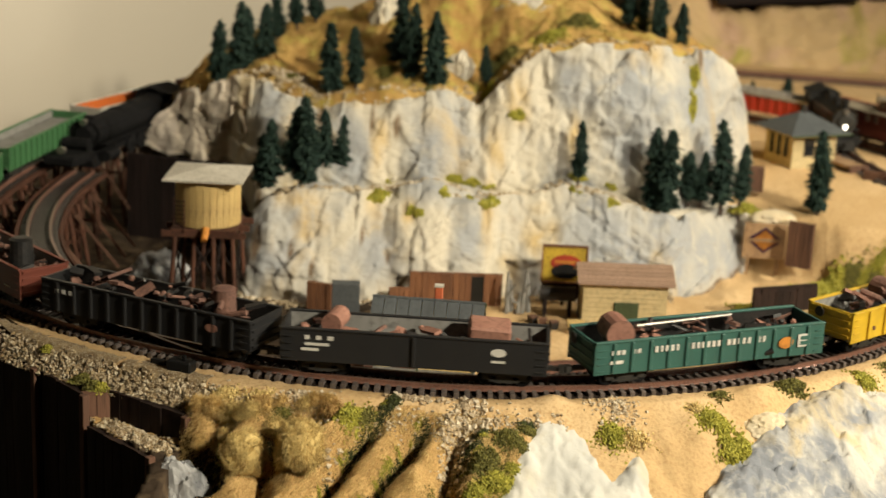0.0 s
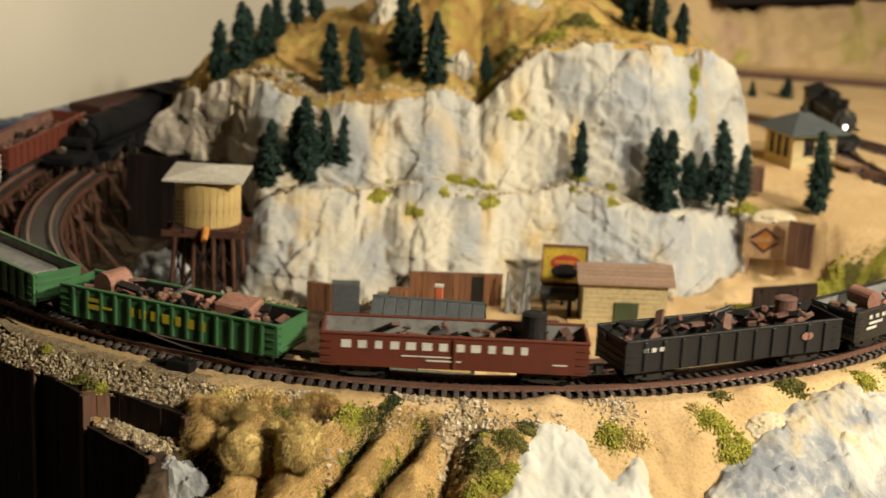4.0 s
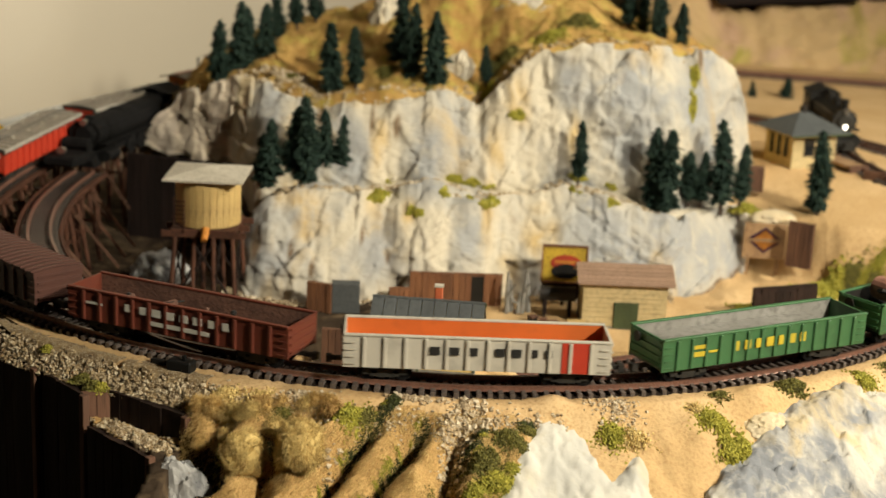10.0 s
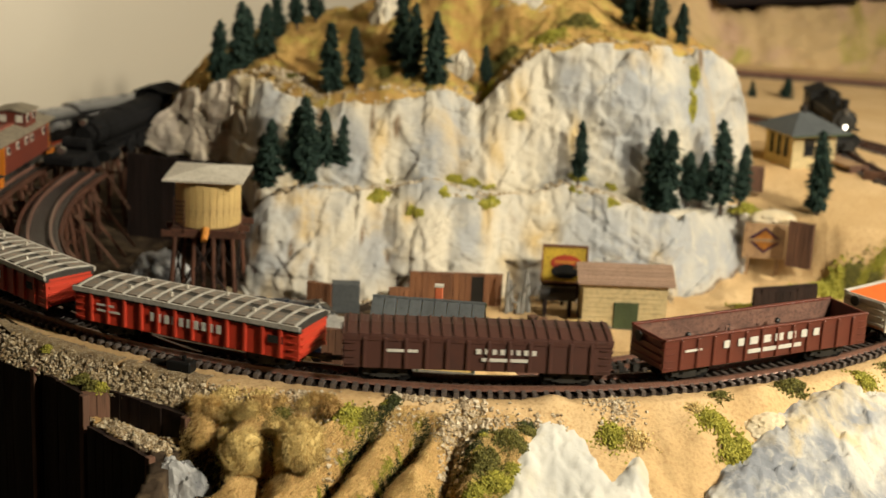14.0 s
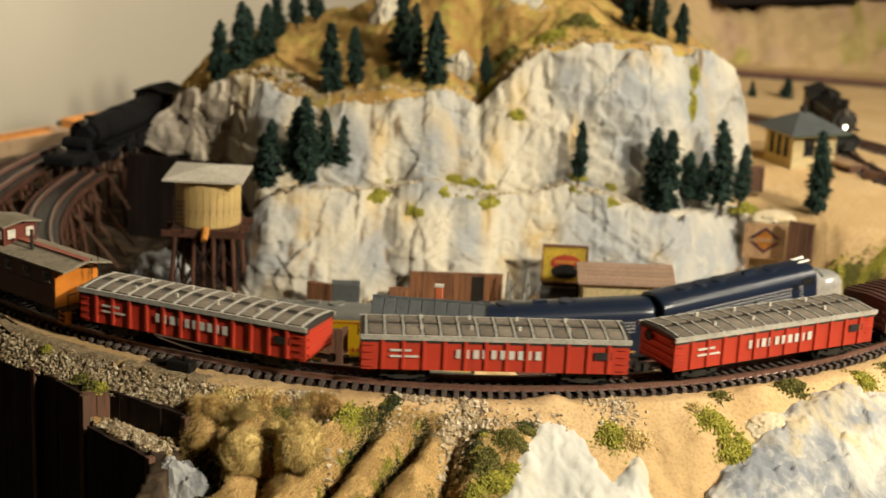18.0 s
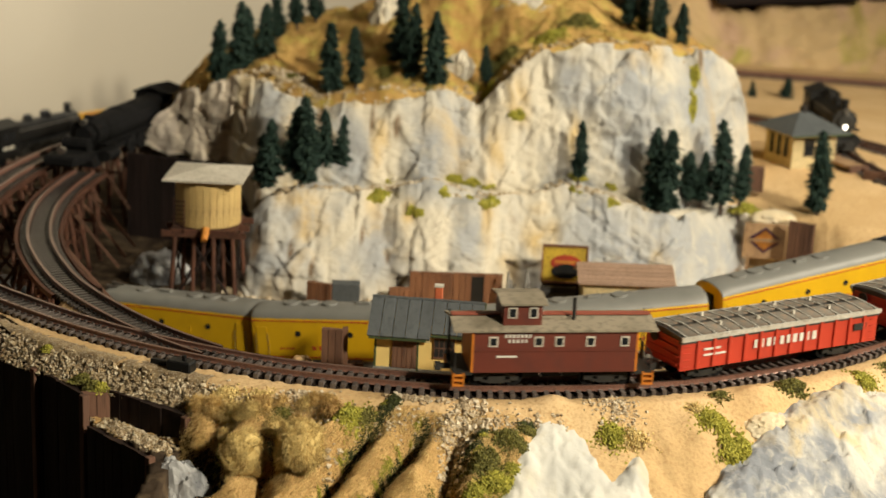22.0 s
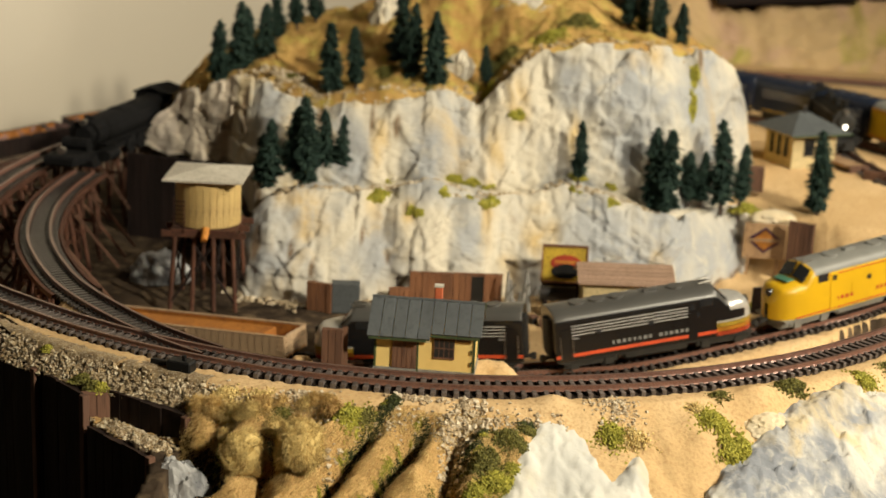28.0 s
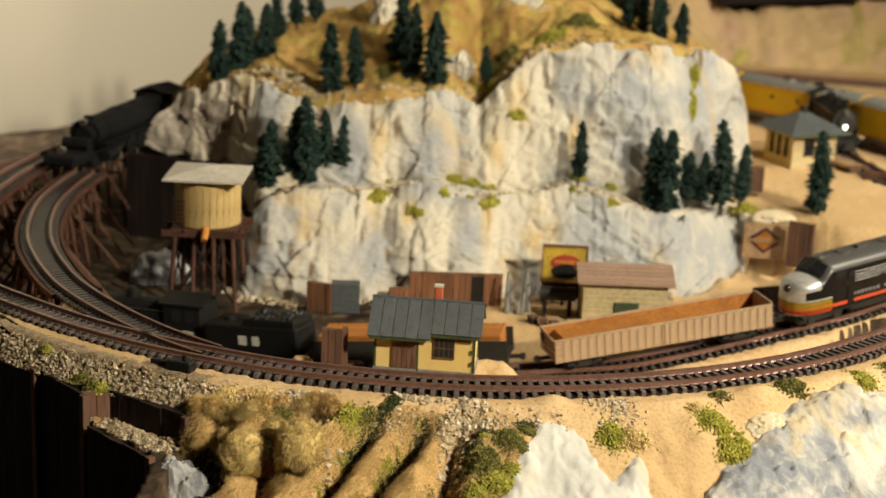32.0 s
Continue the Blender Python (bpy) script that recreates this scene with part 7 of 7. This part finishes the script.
outcrop("white_rock_outcrop", [(0.036, 0.757), (0.0485, 0.782), (0.0530, 0.797), (0.0585, 0.8050), (0.068, 0.8080), (0.079, 0.8080), (0.0860, 0.800), (0.092, 0.790), (0.099, 0.7855), (0.105, 0.790), (0.1105, 0.7985), (0.115, 0.7995), (0.1195, 0.790), (0.1245, 0.778), (0.1295, 0.765), (0.125, 0.735), (0.03, 0.735)], M["rock_white"], 0.0055, "white plaster rock outcrop in the sandy bank", 41.0, 0.35)
outcrop("streaked_rock_outcrop", [(0.1521, 0.7876), (0.1615, 0.8020), (0.1777, 0.8166), (0.1895, 0.8316), (0.1984, 0.8433), (0.2117, 0.8580), (0.2297, 0.8725), (0.2460, 0.8836), (0.2755, 0.8917), (0.36, 0.86), (0.30, 0.76), (0.13, 0.735)], M["rock_blue"], 0.011, "grey-blue streaked rock outcrop beside the track bank", 57.0)
boulder(0.192, 0.838, -0.022, 0.016, 0.012, 0.010, M["rock_cream"], 14.0, "pale boulder at the edge of the bank", 25, 4, 0.14)
boulder(-0.138, 0.782, -0.075, 0.022, 0.016, 0.040, M["rock_wet"], 6.0, "grey-white wet rock by the retaining wall", 0, 5, 0.13)
boulder(-0.105, 0.765, -0.085, 0.022, 0.02, 0.03, M["rock_wet"], 7.0, "grey-white wet rock by the retaining wall", 0, 5, 0.13)
boulder(0.297, 1.352, -0.024, 0.022, 0.014, 0.007, M["rock_cream"], 15.0, "low cream rock slab in the sand above the sign", 10, 4, 0.2)
boulder(0.066, 1.515, 0.112, 0.034, 0.02, 0.034, M["rock"], 8.0, "pale rock standing on the grassy crest", 0)
boulder(-0.066, 1.515, 0.112, 0.018, 0.016, 0.034, M["rock"], 9.0, "pale rock standing on the grassy crest", 20, 4)
boulder(0.008, 1.43, 0.084, 0.012, 0.012, 0.018, M["rock"], 10.0, "pale rock standing on the grassy crest", 0, 4)
boulder(-0.235, 1.24, -0.070, 0.024, 0.016, 0.022, M["rock_wet"], 11.0, "pale rock in the dark hollow by the tower", 0, 4)


def strewn(name, label, spots, n, lo, hi, m, seed, flat=0.7, category="stones", lie=None):
    """Loose stones lying on the ground, scattered round lines of (x, y, spread)."""
    lie = lie or ground
    rnd = random.Random(seed)
    verts, faces = [], []
    base = [Vector(v).normalized() for v in ((1, 0, 0), (-1, 0, 0), (0, 1, 0), (0, -1, 0), (0, 0, 1), (0, 0, -1))]
    tri = ((0, 2, 4), (2, 1, 4), (1, 3, 4), (3, 0, 4), (2, 0, 5), (1, 2, 5), (3, 1, 5), (0, 3, 5))
    for i in range(n):
        k = rnd.randrange(len(spots) - 1)
        u = rnd.random()
        a, b = spots[k], spots[k + 1]
        x, y = a[0] + (b[0] - a[0]) * u + rnd.gauss(0, a[2]), a[1] + (b[1] - a[1]) * u + rnd.gauss(0, a[2])
        r = lo + (hi - lo) * rnd.random() ** 2.2
        if seed == 1 and (lie(x, y) < -0.0225 or lie(x, y) > -0.0062 or (lie(x, y) > -0.0095 and rnd.random() < 0.7)):
            continue
        if seed != 1 and x < -0.12 and y < 1.0 and ground(x, y) < -0.045:
            continue
        m4 = pose(x, y, lie(x, y) + r * 0.25, rnd.uniform(-30, 30), rnd.uniform(-30, 30), rnd.uniform(0, 360))
        o = len(verts)
        verts += [m4 @ Vector((v.x * r * rnd.uniform(0.8, 1.3), v.y * r * rnd.uniform(0.7, 1.1), v.z * r * flat * rnd.uniform(0.8, 1.2))) for v in base]
        faces += [(a_ + o, b_ + o, c_ + o) for a_, b_, c_ in tri]
    me = bpy.data.meshes.new(name)
    me.from_pydata([tuple(v) for v in verts], [], faces)
    me.materials.append(m)
    o = new(name, me)
    return tagged(o, label, category, kind="stuff")


def beside(s0, s1, off, spread, n=10):
    out = []
    for s in np.linspace(s0, s1, n):
        p = MAIN.stance(s) @ Vector((0, -off, 0))
        out.append((p.x, p.y, spread))
    return out


strewn("gravel", "coarse tan and grey gravel along the bank edge", beside(-0.46, -0.115, 0.0365, 0.0048, 10), 6000, 0.0008, 0.0023, M["grit"], 1, 0.85, lie=bank_z)
strewn("gravel", "fine pale gravel along the track shoulder", beside(-0.16, 0.055, 0.038, 0.0045, 8), 1500, 0.0005, 0.0017, M["stone"], 2)
strewn("gravel", "sparse pale gravel in the sand", [(0.090, 0.822, 0.005), (0.105, 0.824, 0.005), (0.112, 0.815, 0.004)], 260, 0.0006, 0.0018, M["stone"], 12)
strewn("gravel", "pale stones in a gully of the bank", [(0.022, 0.812, 0.006), (0.0155, 0.803, 0.005), (0.012, 0.792, 0.004), (0.009, 0.775, 0.003)], 700, 0.0007, 0.0030, M["stone"], 3)
strewn("gravel", "pale stones beside the lower track", [(0.03, 1.018, 0.006), (0.10, 1.03, 0.005), (0.15, 1.04, 0.005)], 500, 0.0008, 0.0026, M["stone"], 4)
strewn("gravel", "brown grit on the shelf of the retaining wall", [(-0.192, 0.836, 0.004), (-0.150, 0.802, 0.005)], 900, 0.0008, 0.0022, M["grit"], 5, 0.8)
strewn("gravel", "pale stones below the track shoulder", [(-0.0899, 0.8173, 0.0022), (-0.0595, 0.8177, 0.0022)], 150, 0.0009, 0.0024, M["stone"], 20)
strewn("gravel", "pale stones at the foot of a gully", [(-0.0633, 0.7810, 0.0040), (-0.0480, 0.7836, 0.0040)], 40, 0.0012, 0.0030, M["stone"], 21)
strewn("gravel", "pale stones at the head of a gully", [(-0.0259, 0.8169, 0.0025), (-0.0034, 0.8162, 0.0025)], 120, 0.0008, 0.0022, M["stone"], 22)
RIM_LINE = [(x, y + 0.012, 0.006) for x, y, z in RIM_HIGH[3:16]]
LOW_LINE = [(x, y + 0.014, 0.006) for x, y, z in RIM_LOW[3:13]]
strewn("rubble", "brown and pale rubble along the rim of the upper rock face", RIM_LINE, 1500, 0.0009, 0.0034, M["stone"], 6, lie=top_of)
strewn("rubble", "rubble on the rocky shoulder of the mountain", [(-0.165, 1.40, 0.009), (-0.13, 1.40, 0.009)], 260, 0.0018, 0.0045, M["stone"], 7, lie=top_of)
strewn("rubble", "rubble along the ledge of the lower rock face", LOW_LINE, 900, 0.0008, 0.0030, M["stone"], 8, lie=top_of)
strewn("rubble", "talus at the foot of the rock face", [(x, y - 0.006, 0.005) for x, y in CLIFF_BASE[2:9]], 700, 0.0008, 0.0034, M["stone"], 9)


def tuft(name, label, x, y, z, r, m, n, seed, flat=0.5, size=0.12, drape=True, category="moss"):
    """A clump of foam crumbs."""
    n, size = n * 7, size * 0.36
    rnd = random.Random(seed)
    verts, faces = [], []
    for i in range(n):
        w = rnd.uniform(0, 2 * math.pi)
        u = min(1.5, abs(rnd.gauss(0, 0.55))) * (0.85 + 0.6 * noise.noise((math.cos(w) * 1.7 + seed, math.sin(w) * 1.7, 0)))
        px, py = x + math.cos(w) * u * r, y + math.sin(w) * u * r * 0.7
        pz = (ground(px, py) if drape else z) + r * flat * max(0.0, 1 - u * u) * rnd.random()
        k = r * size * rnd.uniform(0.6, 1.5)
        m4 = pose(px, py, pz, rnd.uniform(0, 360), rnd.uniform(0, 360), 0)
        o = len(verts)
        verts += [m4 @ (Vector(v) * k) for v in ((1, 1, 1), (1, -1, -1), (-1, 1, -1), (-1, -1, 1))]
        faces += [(o, o + 1, o + 2), (o, o + 3, o + 1), (o, o + 2, o + 3), (o + 1, o + 3, o + 2)]
    me = bpy.data.meshes.new(name)
    me.from_pydata([tuple(v) for v in verts], [], faces)
    me.materials.append(m)
    return tagged(new(name, me), label, category, kind="stuff")


def face_moss(label, x, z, rx, rz, m, n, seed):
    """Foam crumbs glued on a rock face round a place on it."""
    rnd = random.Random(seed)
    verts, faces = [], []
    for i in range(n):
        w, u = rnd.uniform(0, 2 * math.pi), math.sqrt(rnd.random())
        u *= 0.75 + 0.5 * noise.noise((math.cos(w) * 1.6 + seed, math.sin(w) * 1.6, 0))
        hit = on_face(x + rx * u * math.cos(w), z + rz * u * math.sin(w))
        if hit is None:
            continue
        k = rnd.uniform(0.0005, 0.0014)
        m4 = Matrix.Translation(hit[0] + hit[1] * k * rnd.uniform(-0.2, 1.2) * (1 if hit[1].y < 0 else -1)) @ Euler((rnd.uniform(0, 6), rnd.uniform(0, 6), 0)).to_matrix().to_4x4()
        o = len(verts)
        verts += [m4 @ (Vector(v) * k) for v in ((1, 1, 1), (1, -1, -1), (-1, 1, -1), (-1, -1, 1))]
        faces += [(o, o + 1, o + 2), (o, o + 3, o + 1), (o, o + 2, o + 3), (o + 1, o + 3, o + 2)]
    me = bpy.data.meshes.new("moss")
    me.from_pydata([tuple(v) for v in verts], [], faces)
    me.materials.append(m)
    return tagged(new("moss", me), label, "moss", kind="stuff")


for i, (x, z, rx, rz) in enumerate(((-0.0567, 0.000, 0.010, 0.006), (0.0052, 0.0055, 0.013, 0.005), (0.022, 0.003, 0.009, 0.004), (0.038, -0.003, 0.010, 0.005), (-0.025, -0.0095, 0.009, 0.004), (0.0606, 0.059, 0.009, 0.005), (0.2198, 0.070, 0.004, 0.014), (0.222, 0.095, 0.005, 0.012),
                                    (0.145, 0.000, 0.009, 0.004), (0.115, 0.007, 0.010, 0.004))):
    face_moss("yellow-green foam moss on the rock face", x, z, rx, rz, M["moss"], 420, 40 + i)
tuft("moss", "bright yellow-green foam moss on the ledge", 0.272, 1.362, -0.021, 0.013, M["moss"], 260, 60, 0.6, 0.13, False)
for i, (x, y, z, r) in enumerate(FAR_MOSS):
    face_moss("olive foam moss on the far rocky bank", x, z, r * 1.5, r * 0.9, M["moss" if i % 3 else "moss_dk"], 420, 200 + i)
for i, (x, y, r, m, n) in enumerate(((-0.047, 0.803, 0.012, "moss", 200), (-0.038, 0.803, 0.010, "moss_dk", 120), (0.100, 0.806, 0.011, "moss", 150), (0.112, 0.806, 0.010, "bush", 100),
                                     (0.160, 0.825, 0.012, "moss", 260), (0.172, 0.812, 0.014, "moss", 320), (0.150, 0.83, 0.008, "bush", 80), (0.165, 0.845, 0.008, "moss_dk", 80), (0.212, 0.867, 0.012, "moss_dk", 160), (0.262, 0.893, 0.010, "moss", 160), (0.285, 0.912, 0.010, "moss_dk", 160),
                                     (0.047, 0.786, 0.008, "moss_dk", 160), (0.043, 0.772, 0.008, "moss", 160), (0.052, 0.797, 0.007, "moss_dk", 120), (0.036, 0.752, 0.009, "moss_dk", 160), (0.028, 0.775, 0.012, "moss_dk", 220), (0.036, 0.765, 0.012, "moss", 240), (0.040, 0.788, 0.010, "moss_dk", 160), (0.022, 0.758, 0.010, "moss", 160), (0.005, 0.765, 0.008, "moss_dk", 120),
                                     (-0.055, 0.775, 0.005, "moss_dk", 60), (-0.075, 0.757, 0.006, "moss", 60), (-0.027, 0.775, 0.005, "moss", 60), (-0.035, 0.765, 0.005, "moss_dk", 60), (-0.085, 0.805, 0.010, "moss_dk", 120), (-0.100, 0.815, 0.012, "bush", 160), (-0.120, 0.822, 0.010, "bush", 140), (0.26, 1.235, 0.018, "moss", 260), (0.30, 1.265, 0.022, "moss_dk", 320), (0.335, 1.295, 0.020, "moss", 300), (0.29, 1.245, 0.014, "bush", 200), (0.345, 1.292, 0.012, "moss", 200), (0.356, 1.293, 0.013, "moss_dk", 220), (0.366, 1.288, 0.010, "moss", 220), (0.378, 1.290, 0.010, "moss", 220), (0.372, 1.285, 0.010, "moss_dk", 200),
                                     (0.035, 1.40, 0.010, "moss", 120), (-0.02, 1.385, 0.008, "moss_dk", 90), (-0.145, 1.40, 0.012, "moss_dk", 160), (0.045, 1.43, 0.018, "moss_dk", 240), (0.09, 1.44, 0.016, "moss", 160), (-0.06, 1.42, 0.012, "moss_dk", 120), (0.12, 1.46, 0.02, "moss_dk", 200))):
    tuft("ground_foam", ("yellow-green" if m == "moss" else "olive" if m == "moss_dk" else "tan") + " foam ground cover on the bank", x, y, 0, r, M[m], n, 80 + i, 0.35, 0.13)


for i, (x, y, r, m) in enumerate(((-0.2005, 0.8490, 0.0085, "moss_dk"), (-0.196, 0.8475, 0.0070, "moss"), (-0.208, 0.8555, 0.0070, "moss_dk"), (-0.236, 0.8800, 0.0050, "moss"), (-0.2105, 0.857, 0.005, "moss"))):
    tuft("ground_foam", "olive and yellow-green foam clump above the retaining wall", x, y, max(-0.0225, bank_z(x, y)), r, M[m], 150, 500 + i, 0.75, 0.16, False)
rnd = random.Random(77)
# gullies: dark crumbs are green foam and also paint the gully's shade
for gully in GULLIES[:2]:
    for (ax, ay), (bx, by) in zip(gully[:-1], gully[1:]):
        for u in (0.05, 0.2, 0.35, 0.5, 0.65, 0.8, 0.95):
            for mk, off, rr in (("moss_and_shade", 0.0006, 0.0036), ("moss_and_shade", -0.0012, 0.0032), ("moss", -0.0034, 0.0026)):
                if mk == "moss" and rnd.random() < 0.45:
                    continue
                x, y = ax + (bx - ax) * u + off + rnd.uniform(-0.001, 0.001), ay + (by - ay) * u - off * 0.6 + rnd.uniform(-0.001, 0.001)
                tuft("ground_foam", ("yellow-green" if mk == "moss" else "deep green, shade-darkened") + " foam tufts in a gully of the bank", x, y, 0, rr * rnd.uniform(0.8, 1.3), M[mk], 34, rnd.randrange(9999), 0.8, 0.24)
# dark crumbs in place of the shadow in these hollows
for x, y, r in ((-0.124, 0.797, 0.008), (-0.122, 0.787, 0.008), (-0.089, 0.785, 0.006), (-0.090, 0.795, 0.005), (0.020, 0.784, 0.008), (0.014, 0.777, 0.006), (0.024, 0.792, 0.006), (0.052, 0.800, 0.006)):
    tuft("ground_foam", "dark foam standing in for shade in a hollow of the bank", x, y, 0, r * 1.2, M["moss_and_shade"], 80, rnd.randrange(9999), 0.22, 0.16)
    tuft("ground_foam", "yellow-green foam in a hollow of the bank", x + 0.002, y - 0.002, 0, r * 0.8, M["moss"], 22, rnd.randrange(9999), 0.3, 0.2)


def bush(x, y, r, seed, label, m="bush", n=6500, flat=1.05, fuzz=1.0):
    z = ground(x, y)
    h = tagged(empty("bush", pose(x, y, z)), label, "bush", "tan bushes")
    rnd = random.Random(seed)
    verts, faces = [], []
    for i in range(n):
        d = Vector((rnd.gauss(0, 1), rnd.gauss(0, 1), rnd.gauss(0, 1))).normalized()
        q = d * r * rnd.uniform(0.80 - 0.2 * (fuzz - 1), 0.98) * (1 + 0.28 * noise.noise(d * 2.2 + Vector((seed, 0, 0))))
        q.z = q.z * flat + r * 0.5 * flat
        k = r * rnd.uniform(0.010, 0.022)
        tip = (d + Vector((rnd.gauss(0, 0.4), rnd.gauss(0, 0.4), rnd.gauss(-0.25, 0.5)))).normalized() * r * rnd.uniform(0.10, 0.24) * fuzz
        o = len(verts)
        verts += [q + Vector((k, 0, 0)), q + Vector((-k, k, 0)), q + Vector((0, -k, k)), q + tip]
        faces += [(o, o + 1, o + 3), (o + 1, o + 2, o + 3), (o + 2, o, o + 3)]
    me = bpy.data.meshes.new("foliage")
    me.from_pydata([tuple(v) for v in verts], [], faces)
    me.materials.append(M[m])
    part("foliage", me, None, h)
    bm = B()
    bmesh.ops.create_icosphere(bm, subdivisions=3, radius=r * (0.90 if fuzz == 1.0 else 0.55), matrix=pose(0, 0, r * 0.5 * flat) @ Matrix.Diagonal((1, 1, flat, 1)))
    for v in bm.verts:
        v.co *= 1 + 0.12 * noise.noise(v.co * 160)
    part("core", bm, M[m], h)


bush(-0.1035, 0.7815, 0.0125, 1, "rounded tan clump bush on the bank")
bush(-0.0725, 0.7775, 0.0140, 2, "rounded tan clump bush on the bank")
rnd = random.Random(31)
for i in range(26):
    x = -0.134 + 0.078 * (i + rnd.random()) / 26
    y = 0.8175 - 0.016 * rnd.random() - 0.02 * abs(x + 0.1)
    bush(x, y, rnd.uniform(0.0040, 0.0068), 50 + i, "low rough dry shrub under the track shoulder", rnd.choice(("bush", "grass_brown", "grass")), 1500, 0.75, 2.6)


def grass(name, label, n, xs, ys, m, seed, size, keep=None, thin=0.16, lie=(0.35, 0.75, 0.55)):
    """Short static-grass fibres standing on the ground."""
    rnd = random.Random(seed)
    verts, faces = [], []
    while n:
        n -= 1
        x, y = rnd.uniform(*xs), rnd.uniform(*ys)
        if keep is not None and not keep(x, y):
            continue
        z = ground(x, y)
        k = size * rnd.uniform(0.6, 1.5)
        w = rnd.uniform(0, 6.28)
        d = Vector((math.cos(w), math.sin(w), 0)) * k * thin
        t = Vector((rnd.gauss(0, 0.22) - lie[0], rnd.gauss(0, 0.22) - lie[1], lie[2])) * k
        o = len(verts)
        q = Vector((x, y, z - 0.0005))
        verts += [q - d, q + d, q + Vector((-d.y, d.x, 0)), q + t]
        faces += [(o, o + 1, o + 3), (o + 1, o + 2, o + 3), (o + 2, o, o + 3)]
    me = bpy.data.meshes.new(name)
    me.from_pydata([tuple(v) for v in verts], [], faces)
    me.materials.append(m)
    return tagged(new(name, me), label, "grass", kind="stuff")


def on_bank(x, y):
    # no grass on the painted shadow patches
    for hx, hy, hr in ((-0.1235, 0.788, 0.0085), (-0.088, 0.784, 0.0048), (-0.120, 0.775, 0.008)):
        if math.hypot(x - hx, y - hy) < hr:
            return False
    return -0.15 < ground(x, y) < -0.0080 and x < 0.047


HIGH_X, HIGH_Y = [r[0] for r in RIM_HIGH], [r[1] for r in RIM_HIGH]


def rim_y(x):
    i = place_in(HIGH_X, x)
    u = (x - HIGH_X[i - 1]) / (HIGH_X[i] - HIGH_X[i - 1])
    return HIGH_Y[i - 1] + u * (HIGH_Y[i] - HIGH_Y[i - 1])


def on_green(x, y):
    return on_hill(x, y) and noise.noise((x * 28, y * 22, 4.0)) > 0.02


def on_hill(x, y):
    return y > rim_y(x) + 0.008


grass("grass", "golden dry grass fibres on the front bank", 90000, (-0.142, 0.05), (0.73, 0.83), M["grass"], 1, 0.0042, on_bank, 0.055, (0.30, 0.62, -0.10))
grass("grass", "brown grass fibres on the front bank", 6000, (-0.142, 0.05), (0.73, 0.83), M["grass_dk"], 2, 0.0036, on_bank, 0.06, (0.30, 0.62, -0.05))
grass("grass", "golden dry grass fibres on the mountain crest", 29000, (-0.26, 0.26), (1.36, 1.62), M["grass"], 3, 0.0028, on_hill)
grass("grass", "yellow-green grass fibres on the mountain crest", 9000, (-0.26, 0.26), (1.36, 1.62), M["moss"], 4, 0.0020, on_green)
motions()
